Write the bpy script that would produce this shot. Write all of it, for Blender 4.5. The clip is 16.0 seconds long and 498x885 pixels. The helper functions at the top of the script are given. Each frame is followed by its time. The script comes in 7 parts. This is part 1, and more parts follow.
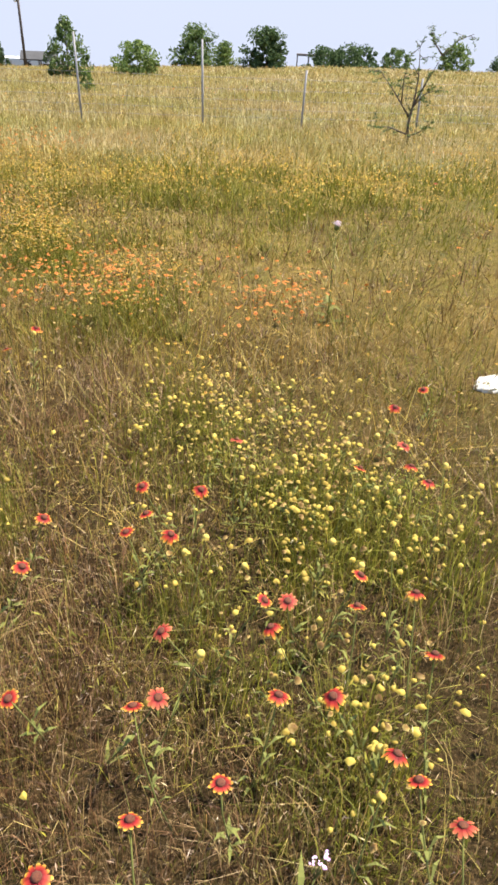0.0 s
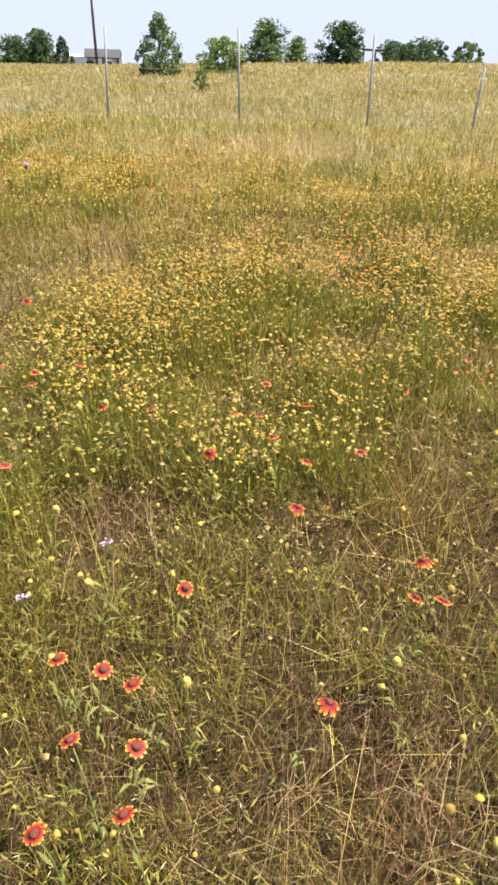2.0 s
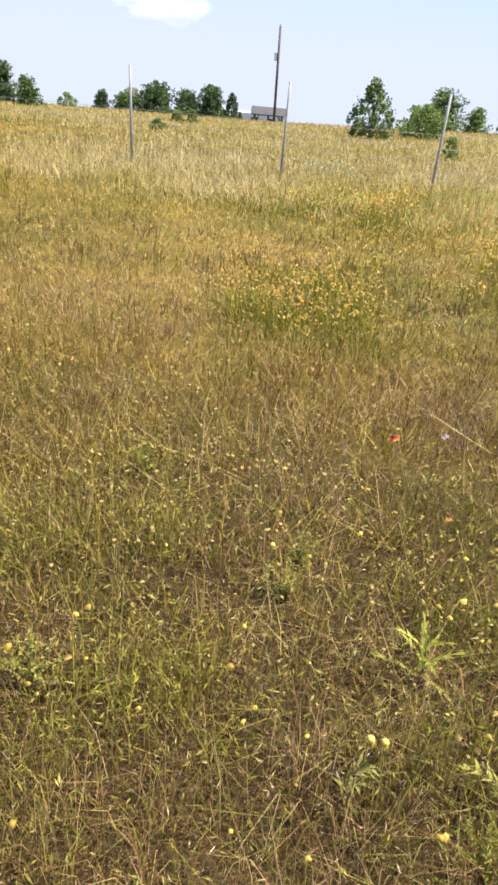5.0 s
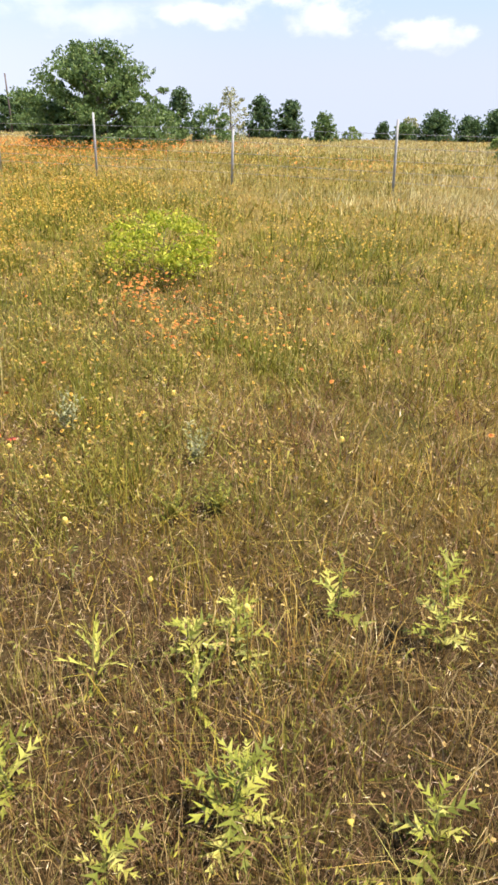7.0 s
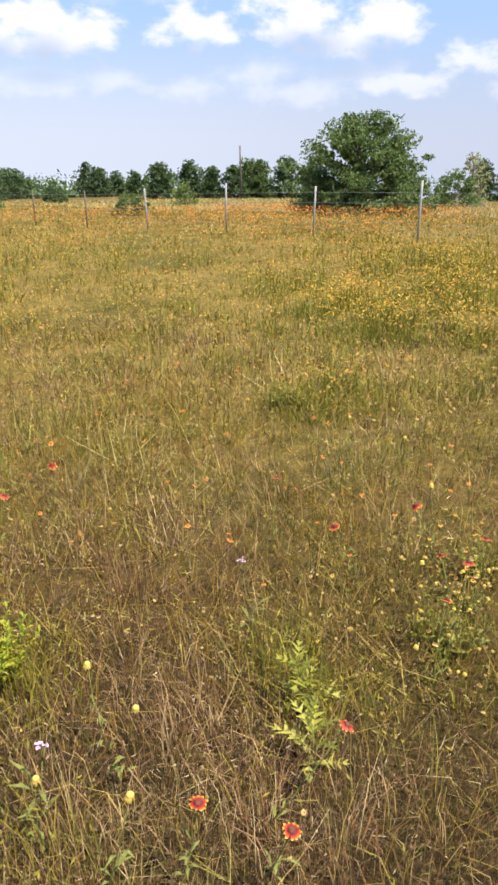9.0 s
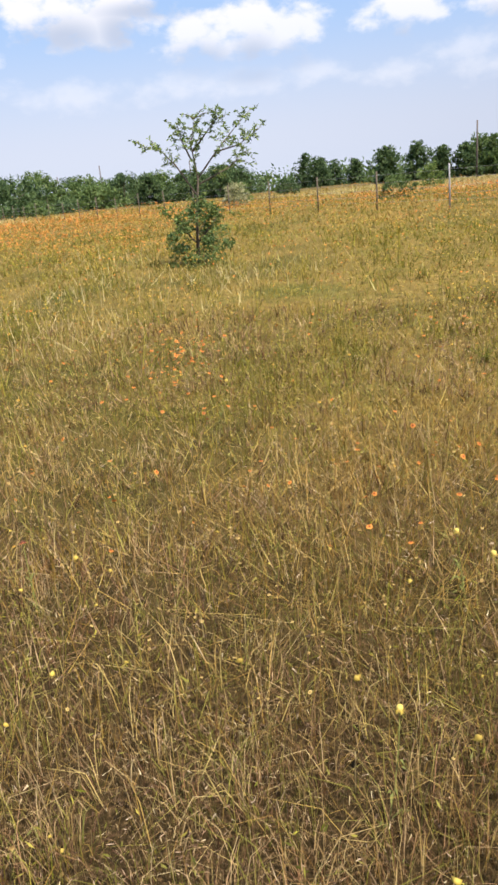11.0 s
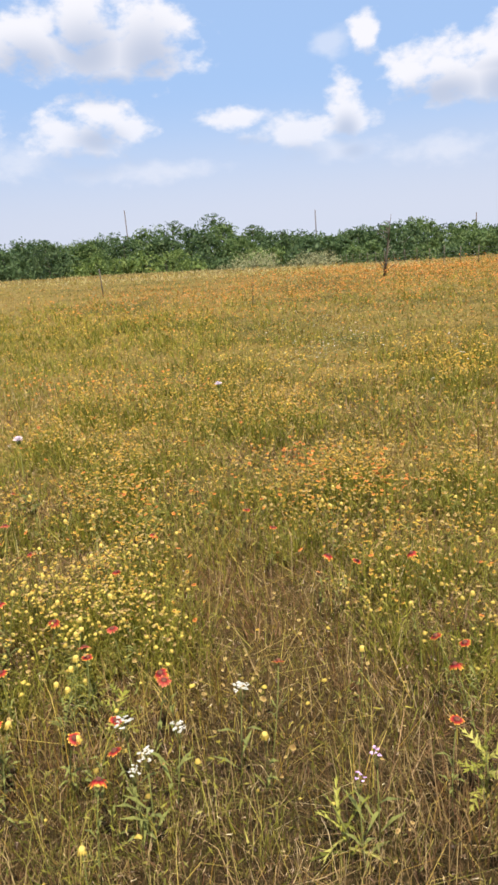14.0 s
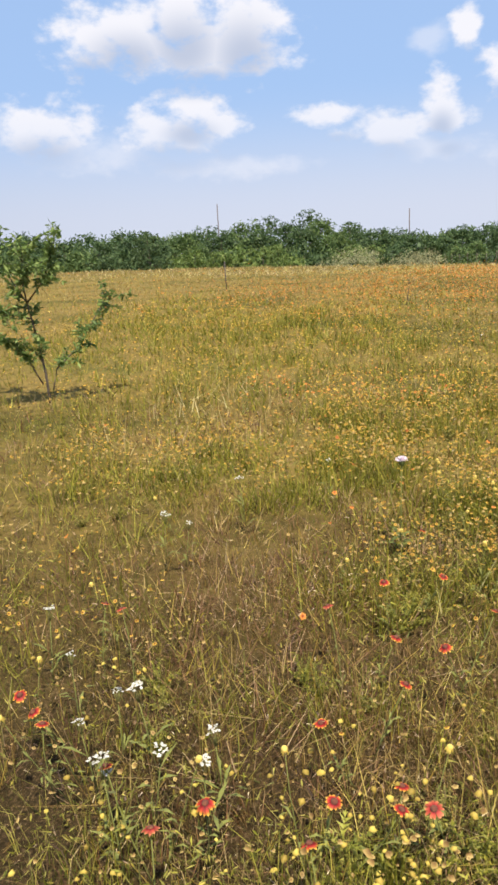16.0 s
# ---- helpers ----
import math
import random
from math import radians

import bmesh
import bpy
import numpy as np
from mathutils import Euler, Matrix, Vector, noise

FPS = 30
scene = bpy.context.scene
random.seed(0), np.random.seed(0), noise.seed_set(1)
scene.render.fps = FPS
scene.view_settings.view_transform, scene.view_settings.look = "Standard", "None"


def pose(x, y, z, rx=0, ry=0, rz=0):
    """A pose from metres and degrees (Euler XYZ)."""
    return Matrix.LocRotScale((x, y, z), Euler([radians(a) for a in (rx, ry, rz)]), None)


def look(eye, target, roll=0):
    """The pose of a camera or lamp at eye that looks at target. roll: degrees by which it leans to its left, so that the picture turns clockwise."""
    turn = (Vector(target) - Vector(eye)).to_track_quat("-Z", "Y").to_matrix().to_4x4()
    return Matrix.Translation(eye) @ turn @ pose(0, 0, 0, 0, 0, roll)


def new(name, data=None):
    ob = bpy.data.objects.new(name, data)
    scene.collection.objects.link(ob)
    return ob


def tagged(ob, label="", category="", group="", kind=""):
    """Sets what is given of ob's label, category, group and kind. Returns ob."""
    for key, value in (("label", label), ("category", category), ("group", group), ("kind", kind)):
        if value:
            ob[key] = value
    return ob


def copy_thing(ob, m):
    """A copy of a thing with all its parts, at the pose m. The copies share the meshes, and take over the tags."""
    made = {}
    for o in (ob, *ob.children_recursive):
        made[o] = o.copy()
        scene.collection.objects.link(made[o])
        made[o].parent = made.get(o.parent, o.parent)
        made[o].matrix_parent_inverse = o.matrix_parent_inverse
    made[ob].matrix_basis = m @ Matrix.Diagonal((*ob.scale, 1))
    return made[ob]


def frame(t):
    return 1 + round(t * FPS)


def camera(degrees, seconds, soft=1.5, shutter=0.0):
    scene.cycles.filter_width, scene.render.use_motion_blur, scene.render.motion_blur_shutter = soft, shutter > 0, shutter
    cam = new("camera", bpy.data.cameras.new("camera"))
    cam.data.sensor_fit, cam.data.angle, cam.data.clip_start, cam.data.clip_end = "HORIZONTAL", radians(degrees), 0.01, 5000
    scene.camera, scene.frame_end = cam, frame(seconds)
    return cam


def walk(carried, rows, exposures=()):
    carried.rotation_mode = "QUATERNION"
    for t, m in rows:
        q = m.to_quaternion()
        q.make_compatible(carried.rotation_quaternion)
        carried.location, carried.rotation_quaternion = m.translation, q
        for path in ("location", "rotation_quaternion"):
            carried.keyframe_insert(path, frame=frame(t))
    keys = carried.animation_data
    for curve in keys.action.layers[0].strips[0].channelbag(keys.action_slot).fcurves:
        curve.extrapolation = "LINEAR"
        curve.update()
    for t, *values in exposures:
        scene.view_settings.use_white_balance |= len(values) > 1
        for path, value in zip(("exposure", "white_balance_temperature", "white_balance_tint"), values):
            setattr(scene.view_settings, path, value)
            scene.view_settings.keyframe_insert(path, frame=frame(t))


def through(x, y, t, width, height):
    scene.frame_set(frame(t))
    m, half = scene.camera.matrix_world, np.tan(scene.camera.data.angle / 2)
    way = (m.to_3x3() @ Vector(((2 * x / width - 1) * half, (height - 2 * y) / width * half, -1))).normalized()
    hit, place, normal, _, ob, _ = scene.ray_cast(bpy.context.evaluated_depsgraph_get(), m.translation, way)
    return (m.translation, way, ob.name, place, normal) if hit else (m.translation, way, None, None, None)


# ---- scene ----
cam = camera(39.0, 16.0, soft=2.9)
PATH = [
    (0, (0.932, 0.044, 1.337), (0.778, 1.768, 0.334), 2.8),
    (0.5, (0.243, 0.273, 1.301), (0.052, 1.993, 0.298), 2.7),
    (1, (-0.454, 0.472, 1.308), (-0.663, 2.191, 0.306), 2.9),
    (1.5, (-1.058, 0.715, 1.265), (-1.285, 2.43, 0.261), 2.8),
    (2, (-1.694, 0.94, 1.25), (-1.952, 2.644, 0.235), 2.1),
    (2.5, (-2.353, 1.141, 1.235), (-2.647, 2.83, 0.204), 1.8),
    (3, (-2.941, 1.288, 1.212), (-3.265, 2.966, 0.174), 2.0),
    (3.5, (-3.606, 1.373, 1.192), (-3.963, 3.059, 0.176), 2.2),
    (4, (-4.266, 1.444, 1.192), (-4.669, 3.145, 0.221), 3.0),
    (4.5, (-4.885, 1.46, 1.143), (-5.327, 3.179, 0.222), 4.6),
    (7, (-8.907, 2.026, 0.941), (-10.014, 3.443, 0.065), 1.0),
    (7.5, (-9.504, 1.721, 0.922), (-10.699, 3.062, 0.041), 0.5),
    (8, (-10.05, 1.371, 0.933), (-11.331, 2.641, 0.069), -0.1),
    (8.5, (-10.628, 0.943, 0.952), (-12.008, 2.147, 0.146), -0.4),
    (9, (-11.176, 0.467, 0.967), (-12.664, 1.584, 0.234), -0.4),
    (9.5, (-11.745, -0.093, 0.988), (-13.335, 0.895, 0.282), 0.0),
    (12, (-13.521, -2.793, 0.744), (-15.355, -2.411, 0.045), -7.2),
    (12.5, (-13.855, -3.444, 0.761), (-15.732, -3.215, 0.11), -5.4),
    (13, (-14.127, -4.075, 0.773), (-16.029, -4.007, 0.159), -3.7),
    (13.5, (-14.341, -4.678, 0.801), (-16.256, -4.782, 0.232), -3.8),
    (14, (-14.533, -5.249, 0.8), (-16.444, -5.467, 0.251), -4.3),
    (14.5, (-14.689, -5.741, 0.811), (-16.593, -6.031, 0.274), -4.4),
    (15, (-14.841, -6.202, 0.813), (-16.738, -6.546, 0.279), -4.1),
    (15.5, (-14.968, -6.658, 0.809), (-16.855, -7.045, 0.27), -3.4),
    (16, (-15.087, -7.072, 0.81), (-16.964, -7.496, 0.264), -2.7),
]
# the clip's camera darkens its picture as more sky comes into view
walk(cam, [(t, look(eye, target, roll)) for t, eye, target, roll in PATH],
     exposures=[(0, 1.27), (2.5, 1.41), (4.5, 1.39), (7, 1.33), (9, 1.07), (12, 0.95), (14, 0.87), (16, 0.85)])

# ---- world, sun ----
SUN_AZ, SUN_EL = 20.0, 62.0  # degrees: azimuth from +x towards +y, height
W = bpy.data.worlds.new("sky")
scene.world = W
W.use_nodes = True
wt = W.node_tree
wt.nodes.clear()


def wnode(kind, **values):
    n = wt.nodes.new(kind)
    for key, value in values.items():
        if key == "op":
            n.operation = value
        elif key == "clamp":
            n.use_clamp = value
    return n


def wmath(op, a, b=None, clamp=False):
    n = wnode("ShaderNodeMath", op=op, clamp=clamp)
    for i, v in enumerate((a, b)):
        if v is None:
            continue
        if isinstance(v, (int, float)):
            n.inputs[i].default_value = v
        else:
            wt.links.new(v, n.inputs[i])
    return n.outputs[0]


sky = wt.nodes.new("ShaderNodeTexSky")
sky.sky_type = "NISHITA"
sky.sun_disc = False
sky.sun_elevation = radians(SUN_EL)
sky.sun_rotation = radians(90 - SUN_AZ)
sky.air_density, sky.dust_density, sky.ozone_density = 1.0, 1.2, 2.0
coords = wt.nodes.new("ShaderNodeTexCoord")
stretch = wt.nodes.new("ShaderNodeMapping")
stretch.inputs["Scale"].default_value = (1, 1, 1.7)
wt.links.new(coords.outputs["Generated"], stretch.inputs[0])
axes = wt.nodes.new("ShaderNodeSeparateXYZ")
wt.links.new(coords.outputs["Generated"], axes.inputs[0])
azimuth = wmath("ARCTAN2", wmath("MULTIPLY", axes.outputs[1], -1.0), wmath("MULTIPLY", axes.outputs[0], -1.0))  # from -x
height_angle = wmath("ARCSINE", axes.outputs[2])
# cumulus puffs: azimuth from -x and height of the middle, half width and half height, in degrees
CUMULUS = [(20.2, 14.8, 4.6, 2.5), (16.1, 15.4, 4.1, 3.2), (11.7, 14.8, 3.9, 3.5), (22.6, 14.1, 3.7, 1.9), (15.2, 13.4, 6.4, 1.7), (16.0, 9.8, 3.0, 1.5), (17.3, 8.2, 4.6, 1.8),
           (13.5, 8.6, 2.1, 1.2), (5.2, 8.9, 2.8, 0.9), (1.4, 7.8, 3.5, 1.3), (-2.5, 9.2, 1.5, 1.8), (-3.2, 7.8, 1.8, 1.0), (-9.6, 11.0, 4.6, 1.9), (-7.4, 10.9, 2.8, 1.5),
           (-4.1, 13.5, 1.2, 1.3)]
CUMULUS += [(-13.4, 11.0, 2.8, 2.5), (-11.3, 9.8, 5.1, 1.6), (-18.9, 9.0, 3.9, 1.7), (-22.7, 8.9, 2.8, 2.1), (-15.4, 12.3, 5.5, 1.0), (-22.5, 7.9, 3.7, 1.2), (-25.5, 8.7, 3.2, 1.4),
            (-33.2, 9.1, 3.5, 1.5), (-41.1, 9.6, 4.4, 1.7), (-46.5, 9.1, 3.2, 1.8), (-43.9, 8.3, 4.1, 1.4), (-52.9, 6.9, 2.8, 1.2), (-48.6, 5.4, 4.6, 1.0), (-56.9, 5.3, 3.4, 1.2), (-64.0, 4.3, 3.0, 1.1)]
CUMULUS += [(27.0, 8.6, 4.4, 1.9), (-82.0, 9.0, 7.0, 2.0), (-110.0, 12.0, 9.0, 3.0), (-150.0, 11.0, 9.0, 3.0), (160.0, 12.0, 9.0, 3.0), (120.0, 10.0, 8.0, 3.0), (75.0, 11.0, 9.0, 3.0), (48.0, 12.0, 7.0, 3.0)]
WISPS = [(23.0, 6.9, 6.0, 1.6), (-1.9, 6.2, 4.1, 1.0), (13.1, 5.6, 6.4, 0.9), (-9.5, 5.4, 4.8, 1.0), (-20.5, 5.6, 8.0, 1.2), (-27.0, 5.9, 2.8, 1.0), (-38.3, 6.3, 3.6, 1.2), (-28.8, 11.4, 7.4, 1.2),
         (-46.5, 6.0, 3.7, 1.4), (-32.5, 5.1, 3.7, 0.8), (-40.1, 4.9, 6.0, 1.1), (-1.7, 13.2, 1.6, 1.0)]
angles = wt.nodes.new("ShaderNodeCombineXYZ")
wt.links.new(azimuth, angles.inputs[0])
wt.links.new(height_angle, angles.inputs[1])


def cover_of(puffs, lift):
    """One minus the distance to the nearest puff, in its own half widths, that many degrees above the looked-at point."""
    nearest = None
    for az, el, a, b in puffs:
        n = wt.nodes.new("ShaderNodeVectorMath")
        n.operation = "MULTIPLY_ADD"
        n.inputs[1].default_value = (1 / radians(a), 1 / radians(b), 0)
        n.inputs[2].default_value = (-az / a, -(el - lift) / b, 0)
        wt.links.new(angles.outputs[0], n.inputs[0])
        size = wt.nodes.new("ShaderNodeVectorMath")
        size.operation = "LENGTH"
        wt.links.new(n.outputs[0], size.inputs[0])
        nearest = size.outputs["Value"] if nearest is None else wmath("MINIMUM", nearest, size.outputs["Value"])
    return wmath("MAXIMUM", wmath("SUBTRACT", 1.0, nearest), -1.5)


def cloud_cover(puffs, lift):
    """Cloud density: puffs with billowed edges."""
    raised = wt.nodes.new("ShaderNodeVectorMath")
    raised.inputs[1].default_value = (0, 0, 1.7 * radians(lift))
    wt.links.new(stretch.outputs[0], raised.inputs[0])
    puff = wt.nodes.new("ShaderNodeTexNoise")
    puff.inputs["Scale"].default_value, puff.inputs["Detail"].default_value, puff.inputs["Roughness"].default_value = 26.0, 8.0, 0.56
    wt.links.new(raised.outputs[0], puff.inputs["Vector"])
    return wmath("ADD", wmath("MULTIPLY", cover_of(puffs, lift), 0.8), wmath("MULTIPLY", wmath("SUBTRACT", puff.outputs["Fac"], 0.47), 2.0))


def soft_step(value, lo, hi, out=1.0):
    n = wt.nodes.new("ShaderNodeMapRange")
    n.interpolation_type = "SMOOTHSTEP"
    n.inputs[1].default_value, n.inputs[2].default_value, n.inputs[4].default_value = lo, hi, out
    wt.links.new(value, n.inputs[0])
    return n.outputs[0]


cumulus = soft_step(cloud_cover(CUMULUS, 0.0), -0.08, 0.55)
wisps = soft_step(cloud_cover(WISPS, 0.0), -0.1, 0.9, 0.42)
# where there is cloud above too, the cloud is grey
cloud_tone = wt.nodes.new("ShaderNodeMix")
cloud_tone.data_type = "RGBA"
cloud_tone.inputs["A"].default_value, cloud_tone.inputs["B"].default_value = (8.35, 8.3, 8.8, 1), (4.9, 5.4, 6.7, 1)
wt.links.new(soft_step(cover_of(CUMULUS, 1.9), 0.0, 0.9), cloud_tone.inputs["Factor"])
haze = wt.nodes.new("ShaderNodeMapRange")
haze.interpolation_type = "SMOOTHSTEP"
haze.inputs[1].default_value, haze.inputs[2].default_value, haze.inputs[3].default_value, haze.inputs[4].default_value = radians(1), radians(11.5), 0.95, 0.1
wt.links.new(height_angle, haze.inputs[0])
hazy = wt.nodes.new("ShaderNodeMix")
hazy.data_type = "RGBA"
# the haze is whitest in the west, away from the sun
west = wt.nodes.new("ShaderNodeMapRange")
west.interpolation_type = "SMOOTHSTEP"
west.inputs[1].default_value, west.inputs[2].default_value = -0.6, -1.0
wt.links.new(axes.outputs[0], west.inputs[0])
whitish = wt.nodes.new("ShaderNodeMix")
whitish.data_type = "RGBA"
whitish.inputs["A"].default_value, whitish.inputs["B"].default_value = (5.0, 5.4, 6.6, 1), (6.0, 6.4, 7.6, 1)
wt.links.new(west.outputs[0], whitish.inputs["Factor"])
wt.links.new(whitish.outputs["Result"], hazy.inputs["B"])
wt.links.new(haze.outputs[0], hazy.inputs["Factor"])
veil = wt.nodes.new("ShaderNodeMix")
veil.data_type = "RGBA"
veil.inputs["Factor"].default_value, veil.inputs["B"].default_value = 0.77, (3.45, 5.4, 8.9, 1)
wt.links.new(sky.outputs[0], veil.inputs["A"])
wt.links.new(veil.outputs["Result"], hazy.inputs["A"])
clouded = wt.nodes.new("ShaderNodeMix")
clouded.data_type = "RGBA"
clear_air = wt.nodes.new("ShaderNodeMapRange")  # clouds fade into the haze near the horizon
clear_air.inputs[1].default_value, clear_air.inputs[2].default_value, clear_air.inputs[3].default_value, clear_air.inputs[4].default_value = radians(4), radians(10), 0.5, 0.97
wt.links.new(height_angle, clear_air.inputs[0])
wt.links.new(wmath("MAXIMUM", wmath("MULTIPLY", cumulus, clear_air.outputs[0]), wisps), clouded.inputs["Factor"])
wt.links.new(hazy.outputs["Result"], clouded.inputs["A"])
wt.links.new(cloud_tone.outputs["Result"], clouded.inputs["B"])
back = wt.nodes.new("ShaderNodeBackground")
back.inputs[1].default_value = 0.063
wt.links.new(clouded.outputs["Result"], back.inputs[0])
wout = wt.nodes.new("ShaderNodeOutputWorld")
wt.links.new(back.outputs[0], wout.inputs[0])

sun = new("sun", bpy.data.lights.new("sun", "SUN"))
sun.data.energy, sun.data.angle, sun.data.color = 5.0, radians(0.6), (1.0, 0.91, 0.785)
sun.rotation_euler = Euler((0, radians(90 - SUN_EL), radians(SUN_AZ)))


# ---- materials ----
def material(name, rough=0.7, metal=0.0):
    m = bpy.data.materials.new(name)
    m.use_nodes = True
    p = m.node_tree.nodes["Principled BSDF"]
    p.inputs["Roughness"].default_value, p.inputs["Metallic"].default_value = rough, metal
    return m, m.node_tree, p


def ramp(nt, fac, stops):
    r = nt.nodes.new("ShaderNodeValToRGB")
    while len(r.color_ramp.elements) < len(stops):
        r.color_ramp.elements.new(0.5)
    for e, (at, c) in zip(r.color_ramp.elements, stops):
        e.position, e.color = at, (*c, 1)
    nt.links.new(fac, r.inputs[0])
    return r.outputs[0]


def noise_fac(nt, scale, detail=5.0, rough=0.6, space="Object"):
    c = nt.nodes.new("ShaderNodeTexCoord")
    n = nt.nodes.new("ShaderNodeTexNoise")
    n.inputs["Scale"].default_value, n.inputs["Detail"].default_value, n.inputs["Roughness"].default_value = scale, detail, rough
    nt.links.new(c.outputs[space], n.inputs["Vector"])
    return n.outputs["Fac"]


def mix(nt, fac, a, b, blend="MIX"):
    n = nt.nodes.new("ShaderNodeMix")
    n.data_type, n.blend_type = "RGBA", blend
    for key, v in (("Factor", fac), ("A", a), ("B", b)):
        if isinstance(v, (int, float)):
            n.inputs[key].default_value = v
        elif isinstance(v, tuple):
            n.inputs[key].default_value = (*v, 1)
        else:
            nt.links.new(v, n.inputs[key])
    return n.outputs["Result"]


def bump(nt, p, fac, strength, distance=0.01):
    b = nt.nodes.new("ShaderNodeBump")
    b.inputs["Strength"].default_value, b.inputs["Distance"].default_value = strength, distance
    nt.links.new(fac, b.inputs["Height"])
    nt.links.new(b.outputs[0], p.inputs["Normal"])


def plain(name, stops, rough=0.7, scale=20.0, metal=0.0, bumps=0.0):
    """A surface whose colour wanders between the stops at two sizes of grain."""
    m, nt, p = material(name, rough, metal)
    coarse, fine = noise_fac(nt, scale * 0.15, 3), noise_fac(nt, scale, 8)
    both = nt.nodes.new("ShaderNodeMath")
    both.operation = "MULTIPLY_ADD"
    both.inputs[1].default_value = 0.5
    nt.links.new(coarse, both.inputs[0])
    half = nt.nodes.new("ShaderNodeMath")
    half.operation = "MULTIPLY"
    half.inputs[1].default_value = 0.5
    nt.links.new(fine, half.inputs[0])
    nt.links.new(half.outputs[0], both.inputs[2])
    nt.links.new(ramp(nt, both.outputs[0], stops), p.inputs["Base Color"])
    if bumps:
        bump(nt, p, fine, bumps)
    return m


def leafy(name, stops, through=0.35, rough=0.55, per="island", patches=None):
    """Thin leaves or blades: tone varies from blade to blade, some light passes through."""
    m, nt, p = material(name, rough)
    p.inputs["Specular IOR Level"].default_value = 0.25
    if per == "island":
        g = nt.nodes.new("ShaderNodeNewGeometry")
        fac = g.outputs["Random Per Island"]
    else:
        g = nt.nodes.new("ShaderNodeObjectInfo")
        fac = g.outputs["Random"]
    col = ramp(nt, fac, stops)
    for scale, tint in patches or ():
        area = ramp(nt, noise_fac(nt, scale, 3), [(0.38, (0, 0, 0)), (0.62, (1, 1, 1))])
        col = mix(nt, area, col, mix(nt, 1.0, col, tint, "MULTIPLY"))
    nt.links.new(col, p.inputs["Base Color"])
    t = nt.nodes.new("ShaderNodeBsdfTranslucent")
    nt.links.new(col, t.inputs[0])
    mixer = nt.nodes.new("ShaderNodeMixShader")
    mixer.inputs[0].default_value = through
    nt.links.new(p.outputs[0], mixer.inputs[1])
    nt.links.new(t.outputs[0], mixer.inputs[2])
    nt.links.new(mixer.outputs[0], nt.nodes["Material Output"].inputs[0])
    return m


def ringed(name, stops, vary=0.35):
    """Petals: the colour runs from the middle of the head to the tips."""
    m, nt, p = material(name, 0.6)
    p.inputs["Specular IOR Level"].default_value = 0.2
    a = nt.nodes.new("ShaderNodeAttribute")
    a.attribute_name = "ring"
    col = ramp(nt, a.outputs["Fac"], stops)
    g = nt.nodes.new("ShaderNodeNewGeometry")
    col = mix(nt, vary, col, mix(nt, 1.0, col, ramp(nt, g.outputs["Random Per Island"], [(0, (0.55, 0.5, 0.45)), (0.5, (1, 0.95, 0.9)), (1, (1.2, 1.22, 1.15))]), "MULTIPLY"))
    nt.links.new(col, p.inputs["Base Color"])
    t = nt.nodes.new("ShaderNodeBsdfTranslucent")
    nt.links.new(col, t.inputs[0])
    mixer = nt.nodes.new("ShaderNodeMixShader")
    mixer.inputs[0].default_value = 0.25
    nt.links.new(p.outputs[0], mixer.inputs[1])
    nt.links.new(t.outputs[0], mixer.inputs[2])
    nt.links.new(mixer.outputs[0], nt.nodes["Material Output"].inputs[0])
    return m


# soil and thatch near, grassland colours further out; darkest tones paint shade between stems
SOIL, nt, p = material("soil", 0.95)
p.inputs["Specular IOR Level"].default_value = 0.1
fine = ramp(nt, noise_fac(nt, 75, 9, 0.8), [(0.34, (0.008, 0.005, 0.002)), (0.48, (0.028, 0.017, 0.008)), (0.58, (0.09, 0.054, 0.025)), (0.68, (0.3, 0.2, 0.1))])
field = ramp(nt, noise_fac(nt, 0.3, 6, 0.65), [(0.34, (0.075, 0.08, 0.018)), (0.46, (0.16, 0.125, 0.034)), (0.56, (0.23, 0.165, 0.05)), (0.68, (0.13, 0.125, 0.03))])
speck = ramp(nt, noise_fac(nt, 9, 8, 0.75), [(0.35, (0.5, 0.5, 0.45)), (0.65, (1.3, 1.25, 1.1))])
field = mix(nt, 1.0, field, speck, "MULTIPLY")
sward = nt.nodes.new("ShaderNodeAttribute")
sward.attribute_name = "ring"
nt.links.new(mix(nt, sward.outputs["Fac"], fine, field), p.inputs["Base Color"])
bump(nt, p, noise_fac(nt, 30, 8, 0.7), 0.8, 0.05)

DRY = leafy("dry_grass", [(0, (0.21, 0.115, 0.028)), (0.3, (0.43, 0.27, 0.078)), (0.7, (0.63, 0.44, 0.15)), (1, (0.82, 0.66, 0.32))], 0.3, patches=[(0.45, (0.86, 0.9, 0.5)), (0.16, (0.78, 0.7, 0.52)), (2.2, (0.62, 0.62, 0.5))])
GREEN = leafy("green_grass", [(0, (0.08, 0.084, 0.012)), (0.5, (0.18, 0.17, 0.024)), (1, (0.36, 0.31, 0.06))], 0.28, patches=[(0.7, (1.25, 1.1, 0.8)), (2.0, (0.7, 0.7, 0.7))])
FERN = leafy("flower_foliage", [(0, (0.085, 0.095, 0.012)), (0.6, (0.21, 0.205, 0.024)), (1, (0.37, 0.33, 0.05))], 0.3)
STRAW = leafy("straw", [(0, (0.055, 0.033, 0.018)), (0.5, (0.14, 0.088, 0.045)), (0.9, (0.27, 0.185, 0.1)), (1, (0.6, 0.5, 0.33))], 0.15)
PALE = leafy("pale_grass", [(0, (0.34, 0.265, 0.125)), (0.4, (0.56, 0.455, 0.24)), (1, (0.78, 0.67, 0.43))], 0.36, patches=[(0.25, (0.78, 0.86, 0.55)), (0.6, (0.88, 0.86, 0.72)), (1.7, (0.84, 0.76, 0.66))])
